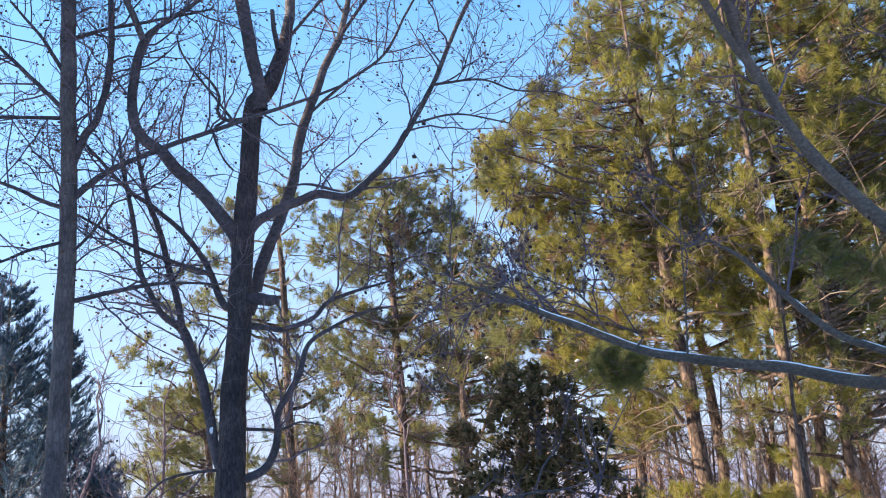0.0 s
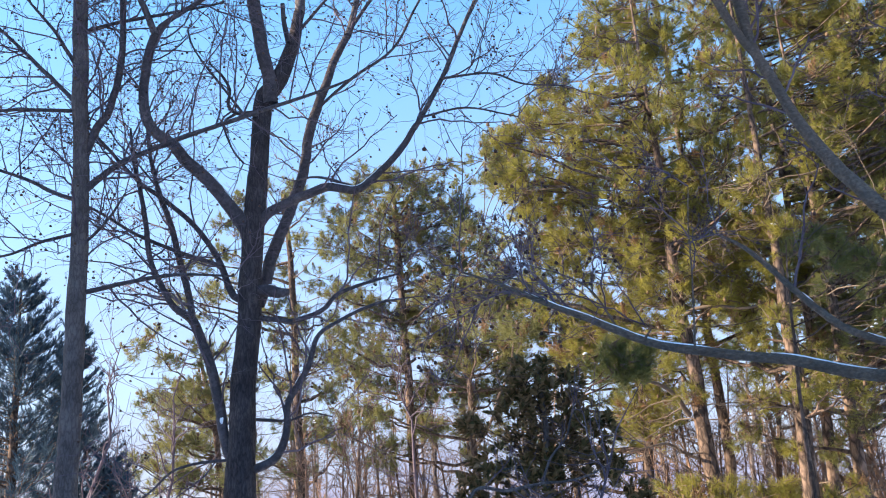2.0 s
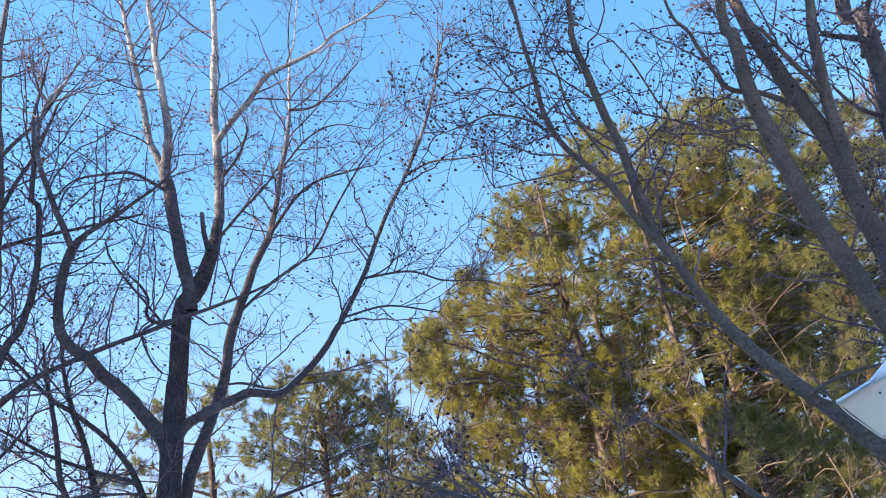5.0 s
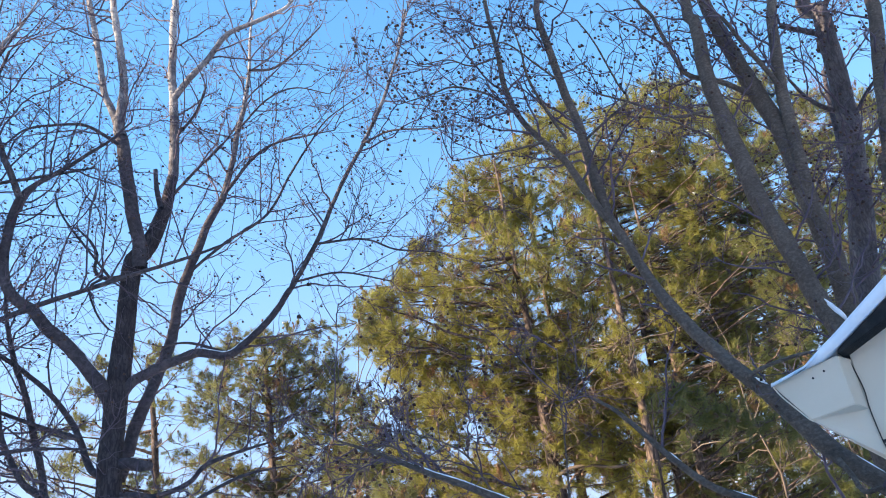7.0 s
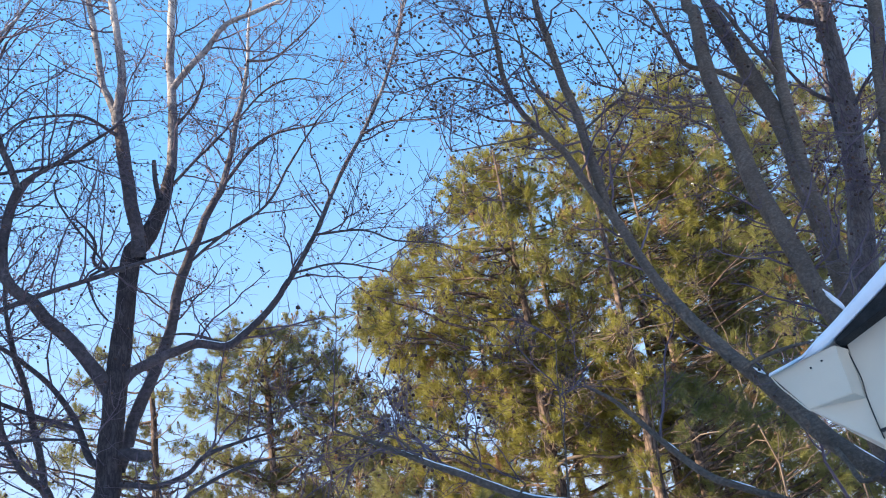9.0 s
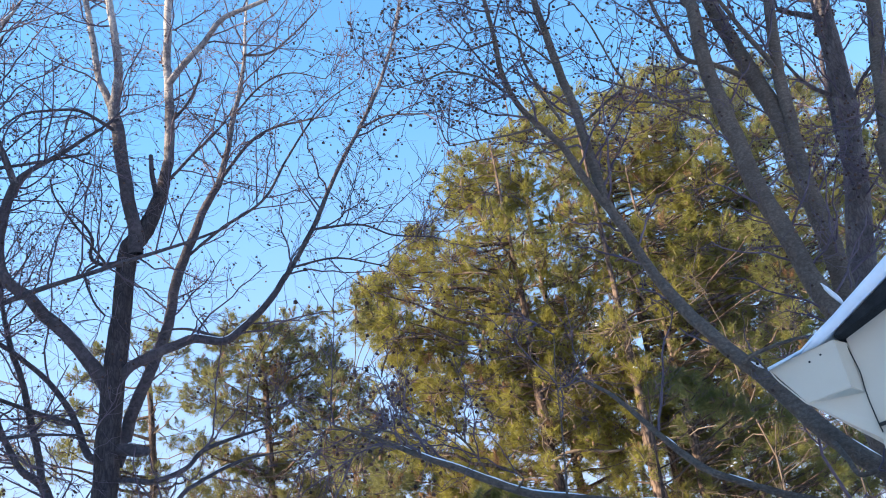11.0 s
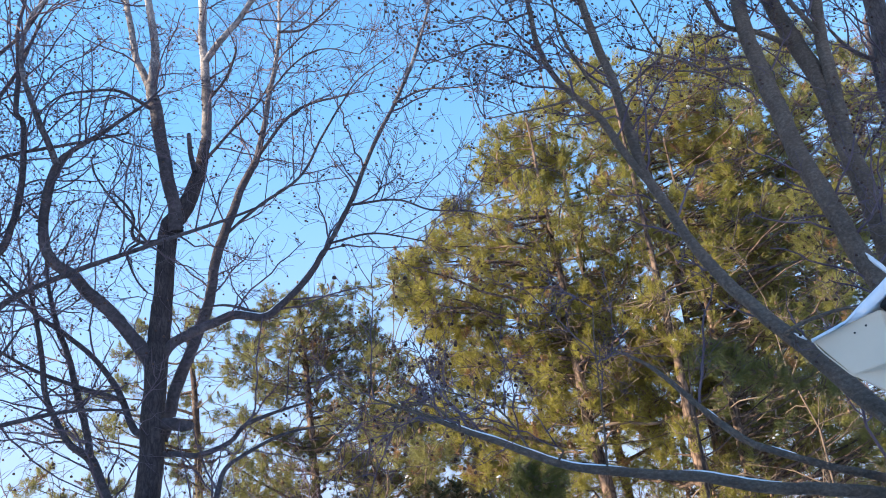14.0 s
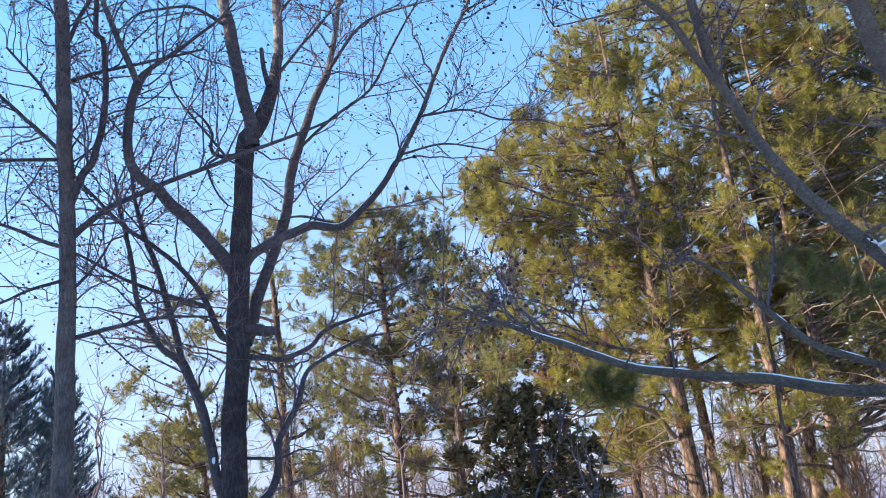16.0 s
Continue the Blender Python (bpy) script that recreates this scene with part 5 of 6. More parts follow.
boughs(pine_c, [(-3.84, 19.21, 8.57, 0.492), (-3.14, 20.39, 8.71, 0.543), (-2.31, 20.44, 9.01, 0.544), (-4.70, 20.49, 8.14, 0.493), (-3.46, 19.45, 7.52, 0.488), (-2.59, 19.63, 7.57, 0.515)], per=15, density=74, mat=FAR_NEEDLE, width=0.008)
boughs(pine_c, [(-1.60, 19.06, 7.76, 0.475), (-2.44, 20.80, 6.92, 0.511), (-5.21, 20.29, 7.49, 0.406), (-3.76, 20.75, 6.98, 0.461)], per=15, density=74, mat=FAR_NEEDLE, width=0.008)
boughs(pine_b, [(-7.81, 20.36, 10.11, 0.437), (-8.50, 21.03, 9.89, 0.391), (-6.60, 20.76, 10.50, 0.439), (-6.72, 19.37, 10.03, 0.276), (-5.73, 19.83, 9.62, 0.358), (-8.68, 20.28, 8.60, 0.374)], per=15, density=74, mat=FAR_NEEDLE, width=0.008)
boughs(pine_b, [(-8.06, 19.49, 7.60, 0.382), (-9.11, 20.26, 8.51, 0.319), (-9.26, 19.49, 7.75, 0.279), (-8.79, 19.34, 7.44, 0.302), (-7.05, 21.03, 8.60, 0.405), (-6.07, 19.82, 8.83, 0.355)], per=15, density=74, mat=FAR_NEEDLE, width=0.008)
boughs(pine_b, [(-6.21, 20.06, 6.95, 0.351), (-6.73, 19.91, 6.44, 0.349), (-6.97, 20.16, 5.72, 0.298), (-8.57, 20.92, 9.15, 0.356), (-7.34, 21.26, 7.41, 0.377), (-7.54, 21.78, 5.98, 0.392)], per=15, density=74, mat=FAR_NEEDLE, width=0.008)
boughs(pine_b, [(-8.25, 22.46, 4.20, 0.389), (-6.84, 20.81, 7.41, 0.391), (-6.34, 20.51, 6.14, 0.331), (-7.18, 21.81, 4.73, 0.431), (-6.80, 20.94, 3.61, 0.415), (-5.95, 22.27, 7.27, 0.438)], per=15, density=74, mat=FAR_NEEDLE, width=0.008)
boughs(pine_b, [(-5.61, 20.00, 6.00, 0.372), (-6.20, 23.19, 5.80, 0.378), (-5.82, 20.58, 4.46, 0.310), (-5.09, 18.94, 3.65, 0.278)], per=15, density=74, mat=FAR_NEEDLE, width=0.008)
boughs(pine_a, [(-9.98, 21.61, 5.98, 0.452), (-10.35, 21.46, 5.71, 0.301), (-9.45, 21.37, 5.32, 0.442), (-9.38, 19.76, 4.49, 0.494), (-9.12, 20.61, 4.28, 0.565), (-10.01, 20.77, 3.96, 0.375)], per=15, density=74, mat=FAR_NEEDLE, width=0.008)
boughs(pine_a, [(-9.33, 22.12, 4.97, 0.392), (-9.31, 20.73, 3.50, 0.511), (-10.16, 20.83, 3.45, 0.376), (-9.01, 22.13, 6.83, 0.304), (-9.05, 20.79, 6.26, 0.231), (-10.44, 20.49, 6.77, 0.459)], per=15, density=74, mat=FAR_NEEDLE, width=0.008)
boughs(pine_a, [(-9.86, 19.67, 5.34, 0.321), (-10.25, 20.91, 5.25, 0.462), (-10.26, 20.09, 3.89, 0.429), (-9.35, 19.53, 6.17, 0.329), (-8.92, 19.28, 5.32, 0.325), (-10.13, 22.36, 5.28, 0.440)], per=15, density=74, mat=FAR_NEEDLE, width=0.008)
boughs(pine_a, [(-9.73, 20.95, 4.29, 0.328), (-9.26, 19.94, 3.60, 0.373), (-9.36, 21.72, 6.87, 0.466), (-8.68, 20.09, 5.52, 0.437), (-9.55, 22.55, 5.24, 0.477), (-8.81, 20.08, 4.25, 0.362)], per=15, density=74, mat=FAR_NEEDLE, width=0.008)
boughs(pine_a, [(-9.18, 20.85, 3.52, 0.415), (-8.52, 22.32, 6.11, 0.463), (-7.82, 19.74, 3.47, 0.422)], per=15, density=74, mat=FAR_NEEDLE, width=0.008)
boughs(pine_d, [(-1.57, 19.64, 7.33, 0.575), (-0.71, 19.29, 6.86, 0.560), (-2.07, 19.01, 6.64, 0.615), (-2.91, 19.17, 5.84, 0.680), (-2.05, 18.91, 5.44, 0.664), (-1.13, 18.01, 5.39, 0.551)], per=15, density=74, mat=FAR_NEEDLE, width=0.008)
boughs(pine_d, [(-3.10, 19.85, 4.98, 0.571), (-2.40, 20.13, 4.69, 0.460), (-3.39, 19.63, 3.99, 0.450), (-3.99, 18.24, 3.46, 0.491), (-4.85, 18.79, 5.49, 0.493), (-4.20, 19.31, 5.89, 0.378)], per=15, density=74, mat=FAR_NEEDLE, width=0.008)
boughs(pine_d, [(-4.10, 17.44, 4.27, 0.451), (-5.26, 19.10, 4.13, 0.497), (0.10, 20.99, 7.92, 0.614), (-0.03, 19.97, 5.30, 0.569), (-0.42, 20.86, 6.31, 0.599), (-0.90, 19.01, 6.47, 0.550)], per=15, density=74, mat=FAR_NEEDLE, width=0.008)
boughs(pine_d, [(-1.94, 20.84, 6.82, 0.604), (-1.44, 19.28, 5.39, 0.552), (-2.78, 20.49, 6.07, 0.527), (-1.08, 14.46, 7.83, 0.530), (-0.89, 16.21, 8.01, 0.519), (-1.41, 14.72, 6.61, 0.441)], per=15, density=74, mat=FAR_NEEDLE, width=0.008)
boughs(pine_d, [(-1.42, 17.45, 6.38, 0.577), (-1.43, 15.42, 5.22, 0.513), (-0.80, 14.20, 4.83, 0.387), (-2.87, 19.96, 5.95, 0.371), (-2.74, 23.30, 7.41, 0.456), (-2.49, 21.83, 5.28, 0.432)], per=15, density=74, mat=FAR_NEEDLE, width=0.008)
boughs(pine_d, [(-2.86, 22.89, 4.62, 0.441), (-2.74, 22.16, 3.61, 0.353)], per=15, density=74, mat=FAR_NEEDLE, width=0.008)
boughs(pine_e, [(0.68, 17.55, 5.53, 0.515), (1.39, 19.56, 6.16, 0.576), (1.77, 17.85, 5.46, 0.411), (1.19, 19.63, 3.99, 0.518), (1.53, 17.85, 3.94, 0.427), (0.84, 18.62, 3.40, 0.420)])
boughs(pine_e, [(1.44, 19.30, 3.33, 0.435), (0.47, 19.72, 5.42, 0.450), (-0.28, 19.05, 5.26, 0.483), (-0.08, 19.36, 6.04, 0.495), (2.63, 18.11, 4.63, 0.392), (-0.52, 16.41, 7.80, 0.511)])
boughs(pine_e, [(-0.33, 17.22, 7.02, 0.490), (0.05, 16.17, 6.58, 0.415), (0.03, 15.77, 5.43, 0.426), (0.32, 16.44, 5.02, 0.548), (1.48, 17.05, 8.41, 0.465), (1.26, 17.24, 5.97, 0.546)])
boughs(pine_e, [(1.27, 16.02, 4.48, 0.479), (-1.23, 19.56, 5.98, 0.382), (-1.58, 20.02, 5.32, 0.338), (-1.77, 21.35, 4.80, 0.368), (-1.73, 19.26, 3.87, 0.308), (-1.84, 19.10, 2.90, 0.306)])
boughs(pine_e, [(-0.77, 21.69, 5.50, 0.349), (-0.66, 21.12, 4.79, 0.315), (-1.19, 22.00, 4.07, 0.375), (-1.24, 20.78, 3.22, 0.392), (0.24, 19.65, 5.92, 0.364), (0.10, 21.55, 5.80, 0.382)])
boughs(pine_e, [(-0.21, 19.45, 3.59, 0.363), (0.83, 19.86, 5.11, 0.286), (0.69, 21.18, 4.44, 0.328), (0.87, 21.58, 3.77, 0.308), (0.57, 21.50, 2.90, 0.339), (0.95, 17.23, 3.76, 0.433)])
boughs(pine_e, [(1.46, 18.01, 4.08, 0.409), (1.59, 17.28, 3.54, 0.370), (1.08, 16.96, 3.31, 0.362), (0.39, 17.15, 4.93, 0.370), (-0.18, 17.94, 4.81, 0.340)])
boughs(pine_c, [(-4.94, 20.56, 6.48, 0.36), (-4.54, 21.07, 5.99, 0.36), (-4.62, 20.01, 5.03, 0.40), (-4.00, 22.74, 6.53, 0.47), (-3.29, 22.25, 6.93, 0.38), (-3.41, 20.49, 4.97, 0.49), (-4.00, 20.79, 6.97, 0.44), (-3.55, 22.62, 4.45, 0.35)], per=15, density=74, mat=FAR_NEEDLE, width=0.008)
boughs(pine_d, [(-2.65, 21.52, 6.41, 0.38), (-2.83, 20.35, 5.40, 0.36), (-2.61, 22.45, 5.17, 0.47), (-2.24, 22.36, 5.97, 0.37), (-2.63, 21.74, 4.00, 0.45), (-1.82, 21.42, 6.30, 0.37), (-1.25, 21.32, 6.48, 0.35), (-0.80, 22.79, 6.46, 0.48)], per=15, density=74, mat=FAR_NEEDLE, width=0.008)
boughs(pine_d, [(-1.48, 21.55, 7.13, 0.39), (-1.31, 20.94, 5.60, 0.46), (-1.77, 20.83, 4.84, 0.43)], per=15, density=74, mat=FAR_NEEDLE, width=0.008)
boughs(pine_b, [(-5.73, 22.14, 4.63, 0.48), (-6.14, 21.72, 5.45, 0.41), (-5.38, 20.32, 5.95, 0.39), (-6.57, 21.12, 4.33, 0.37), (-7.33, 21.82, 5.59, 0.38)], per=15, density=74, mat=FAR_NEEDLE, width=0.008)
boughs(pine_e, [(-0.45, 22.71, 6.99, 0.43), (0.05, 22.62, 6.33, 0.48), (0.51, 21.43, 6.57, 0.41)])
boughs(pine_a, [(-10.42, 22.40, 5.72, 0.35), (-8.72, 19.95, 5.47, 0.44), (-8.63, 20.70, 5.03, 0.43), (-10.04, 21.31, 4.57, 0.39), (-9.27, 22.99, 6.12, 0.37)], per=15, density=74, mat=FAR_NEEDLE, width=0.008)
# boughs on the far side of the crowns
boughs(pine_4, [(5.58, 19.95, 14.80, 0.57), (6.09, 18.26, 13.38, 0.49), (7.97, 20.18, 14.66, 0.44), (8.41, 19.40, 14.39, 0.51), (8.82, 18.81, 13.93, 0.57), (10.94, 19.95, 14.47, 0.44), (10.82, 18.20, 13.23, 0.56), (12.81, 20.36, 14.41, 0.56)], density=52)
boughs(pine_4, [(3.93, 19.39, 13.33, 0.53), (4.93, 19.72, 13.40, 0.57), (6.30, 18.99, 13.26, 0.45), (6.75, 18.86, 13.30, 0.52), (7.50, 18.94, 12.72, 0.47), (9.02, 18.89, 12.60, 0.50), (10.76, 20.35, 13.66, 0.42), (10.39, 18.24, 11.67, 0.55)], density=52)
boughs(pine_4, [(11.10, 18.22, 11.75, 0.43), (4.07, 18.96, 11.99, 0.48), (4.63, 18.44, 11.73, 0.54), (5.65, 18.28, 11.41, 0.57), (6.62, 19.54, 12.42, 0.57), (7.57, 19.40, 11.71, 0.47), (8.21, 18.37, 11.58, 0.44), (9.25, 18.56, 10.90, 0.43)], density=52)
boughs(pine_4, [(10.76, 19.09, 11.34, 0.46), (11.41, 19.20, 11.06, 0.49), (4.10, 19.81, 12.06, 0.57), (4.48, 18.43, 10.74, 0.49), (5.16, 18.85, 10.81, 0.49), (7.14, 20.35, 11.29, 0.49), (7.37, 19.25, 10.77, 0.47), (8.27, 19.03, 10.96, 0.58)], density=52)
boughs(pine_4, [(9.56, 19.30, 10.53, 0.47), (10.32, 19.92, 11.03, 0.56), (11.31, 19.90, 10.46, 0.53), (3.99, 18.75, 10.19, 0.53), (5.36, 19.62, 10.20, 0.55), (6.30, 19.82, 10.28, 0.55), (7.30, 20.11, 10.12, 0.53), (8.30, 19.34, 9.51, 0.50)], density=52)
boughs(pine_4, [(9.13, 20.26, 9.91, 0.50), (10.22, 19.81, 9.61, 0.45), (11.15, 19.66, 9.50, 0.49), (4.01, 18.63, 9.45, 0.43), (5.19, 19.55, 9.54, 0.51), (5.45, 18.20, 8.54, 0.48), (6.49, 18.45, 8.83, 0.55), (7.92, 19.55, 9.37, 0.44)], density=52)
boughs(pine_4, [(8.83, 19.48, 8.97, 0.57), (10.14, 19.99, 8.94, 0.52), (10.58, 19.51, 8.86, 0.51), (4.35, 20.36, 9.13, 0.50), (5.15, 20.37, 8.97, 0.50), (5.41, 18.47, 8.07, 0.52), (6.88, 19.92, 8.55, 0.55), (7.04, 18.80, 7.91, 0.57)], density=52)
boughs(pine_4, [(8.40, 18.79, 7.89, 0.44), (9.74, 19.54, 7.95, 0.50), (10.49, 19.84, 7.74, 0.44), (3.94, 19.26, 7.61, 0.57), (4.83, 20.07, 7.92, 0.45), (5.11, 18.35, 6.99, 0.55), (6.39, 18.83, 7.22, 0.54), (7.58, 19.25, 7.38, 0.51)], density=52)
boughs(pine_4, [(7.84, 18.54, 6.96, 0.51), (8.98, 18.71, 7.02, 0.55), (9.43, 18.26, 6.41, 0.54), (4.74, 19.15, 6.92, 0.47), (5.67, 20.26, 6.89, 0.48), (5.65, 18.53, 6.24, 0.52), (7.00, 19.42, 6.17, 0.52), (7.50, 18.76, 6.12, 0.54)], density=52)
boughs(pine_4, [(8.52, 18.72, 6.21, 0.48), (9.98, 19.77, 6.29, 0.52), (4.22, 19.55, 6.15, 0.48), (5.31, 20.03, 6.24, 0.52), (6.40, 20.07, 5.90, 0.50), (7.01, 19.83, 5.65, 0.48), (7.21, 18.65, 5.64, 0.43), (8.92, 19.87, 5.44, 0.42)], density=52)
boughs(pine_4, [(9.28, 19.56, 5.05, 0.49)], density=52)
boughs(pine_2, [(2.58, 18.63, 12.03, 0.54), (2.29, 18.27, 10.91, 0.50), (1.72, 19.00, 10.51, 0.53), (2.53, 19.89, 11.03, 0.53), (3.37, 19.63, 10.42, 0.51), (0.68, 19.60, 9.97, 0.54), (1.24, 19.17, 10.14, 0.52), (2.25, 19.59, 9.79, 0.43)], density=52)
boughs(pine_2, [(3.18, 18.32, 9.41, 0.44), (-0.16, 19.54, 9.00, 0.48), (0.75, 18.44, 9.09, 0.51), (1.51, 19.58, 9.34, 0.56), (2.12, 18.70, 8.69, 0.47), (3.64, 20.31, 9.14, 0.57), (-0.34, 19.37, 8.52, 0.47), (0.23, 19.22, 8.23, 0.48)], density=52)
boughs(pine_2, [(2.61, 19.14, 7.67, 0.51), (2.80, 18.44, 7.04, 0.48), (3.48, 19.47, 7.26, 0.54), (2.65, 20.34, 6.73, 0.53), (3.76, 19.57, 6.35, 0.48)], density=52)
boughs(pine_e, [(1.30, 18.28, 7.70, 0.46), (2.12, 20.15, 7.99, 0.51), (-0.37, 19.74, 7.31, 0.43), (0.48, 19.62, 7.65, 0.57), (1.23, 18.84, 7.35, 0.57), (1.71, 19.11, 7.06, 0.45), (-0.93, 18.40, 6.42, 0.44), (0.21, 20.13, 6.96, 0.50)], density=52)
boughs(pine_e, [(0.79, 18.26, 6.05, 0.54), (1.65, 20.29, 6.85, 0.53)], density=52)
boughs(pine_1, [(0.89, 15.62, 10.74, 0.42), (0.77, 15.29, 9.96, 0.42), (0.25, 15.34, 9.42, 0.42), (1.23, 15.34, 10.88, 0.42), (-0.45, 15.54, 8.94, 0.42), (-0.96, 15.55, 8.59, 0.42), (1.39, 15.99, 10.49, 0.42), (1.83, 15.34, 10.64, 0.42)])
boughs(sap_1, [(1.58, 14.24, 2.08, 0.357), (1.18, 14.50, 2.05, 0.326), (2.03, 14.12, 1.99, 0.338), (1.29, 13.81, 1.79, 0.345), (1.80, 13.97, 1.71, 0.351)])
boughs(sap_2, [(2.64, 15.27, 1.89, 0.309), (2.98, 15.19, 1.96, 0.270), (2.67, 14.56, 1.65, 0.313), (3.07, 14.49, 1.73, 0.240), (2.82, 14.50, 2.04, 0.276), (3.83, 14.18, 1.97, 0.274)])
boughs(sap_2, [(3.49, 14.21, 1.76, 0.273)])
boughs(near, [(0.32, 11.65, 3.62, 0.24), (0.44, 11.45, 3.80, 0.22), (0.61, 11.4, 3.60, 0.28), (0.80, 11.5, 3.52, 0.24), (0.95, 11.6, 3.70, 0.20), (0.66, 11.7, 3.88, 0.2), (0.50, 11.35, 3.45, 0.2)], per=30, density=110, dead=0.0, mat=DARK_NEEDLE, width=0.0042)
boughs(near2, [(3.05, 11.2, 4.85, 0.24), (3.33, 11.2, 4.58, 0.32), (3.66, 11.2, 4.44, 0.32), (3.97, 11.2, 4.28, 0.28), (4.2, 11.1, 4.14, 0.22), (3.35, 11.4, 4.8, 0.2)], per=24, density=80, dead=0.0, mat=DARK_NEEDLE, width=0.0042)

# dry sunlit limbs low on the pines
limb(pine_1, "dead_limb", [(1.80, 14.90, 4.78, 0.030), (2.04, 14.60, 4.82, 0.028), (2.37, 14.50, 4.78, 0.026), (2.65, 14.40, 4.69, 0.024), (2.89, 14.40, 4.70, 0.022), (3.08, 14.40, 4.79, 0.020)])
limb(pine_1, "dead_limb", [(1.70, 14.90, 2.52, 0.030), (1.49, 14.70, 2.62, 0.025), (1.23, 14.50, 2.75, 0.021), (0.97, 14.40, 2.72, 0.017), (0.62, 14.30, 2.67, 0.012)])
limb(pine_1, "dead_limb", [(1.68, 14.90, 3.19, 0.045), (1.48, 14.60, 3.48, 0.037), (1.23, 14.30, 3.64, 0.028), (0.93, 14.10, 3.71, 0.020)])
limb(pine_4, "dead_limb", [(4.00, 16.50, 3.59, 0.030), (4.18, 16.20, 3.46, 0.025), (4.39, 16.00, 3.38, 0.020)])
sapling = tree_at("bare_sapling", (-1.45, 9.0, 0.0), "thin bare leaning sapling over the shrubs", "tree", GUM_BARK)
limb(sapling, "trunk", [(-1.45, 9.0, -0.1, 0.024), (-1.3, 9.0, 1.0, 0.022), (-1.14, 9.00, 1.98, 0.018), (-0.77, 9.00, 2.01, 0.016), (-0.44, 9.00, 2.05, 0.013), (-0.21, 9.00, 2.05, 0.010), (0.05, 9.00, 2.10, 0.007), (0.25, 9.00, 2.20, 0.005)])
limb(sapling, "limb", [(-0.44, 9.00, 2.05, 0.014), (-0.33, 9.00, 2.28, 0.011), (-0.17, 9.00, 2.45, 0.009), (-0.10, 9.00, 2.64, 0.006)])

leaf_out()
for tree, n, low, high, length in ((pine_1, 26, 1.8, 7.5, 2.0), (pine_2, 18, 1.8, 7.5, 2.0), (pine_3, 24, 1.8, 7.5, 1.9), (pine_4, 18, 1.8, 7.5, 1.9), (pine_5, 22, 1.8, 7.5, 2.0), (pine_6, 10, 2.5, 8.0, 1.8),
                                   (pine_a, 14, 2.5, 6.5, 2.0), (pine_b, 26, 2.5, 9.5, 2.3), (pine_c, 26, 2.5, 9.0, 2.3), (pine_d, 22, 2.2, 8.0, 2.2), (pine_e, 22, 2.2, 7.0, 2.0)):
    dead_branches(tree, n, low, high, length)

# ---- bare twigs and seed balls of the sweetgums ----
twigs(gum_a, 4.2, 1.6, 800, size=0.015, fine=1.4, thickest=0.1)
twigs(gum_b, 3.5, 1.6, 2300, size=0.0145, fine=1.4, thickest=0.07)
twigs(gum_d, 4.4, 1.1, 1250, size=0.0155, fine=1.3, thickest=0.09, low=3.15)
twigs(sapling, 5.0, 0.7, 0, low=1.6)
twigs(gum_e, 4.0, 1.1, 650, size=0.017, fine=1.2)
twigs(gum_f, 3.8, 1.1, 320, fine=1.2, thickest=0.16)
twigs(gum_g, 3.8, 1.1, 240, fine=1.2, thickest=0.13)


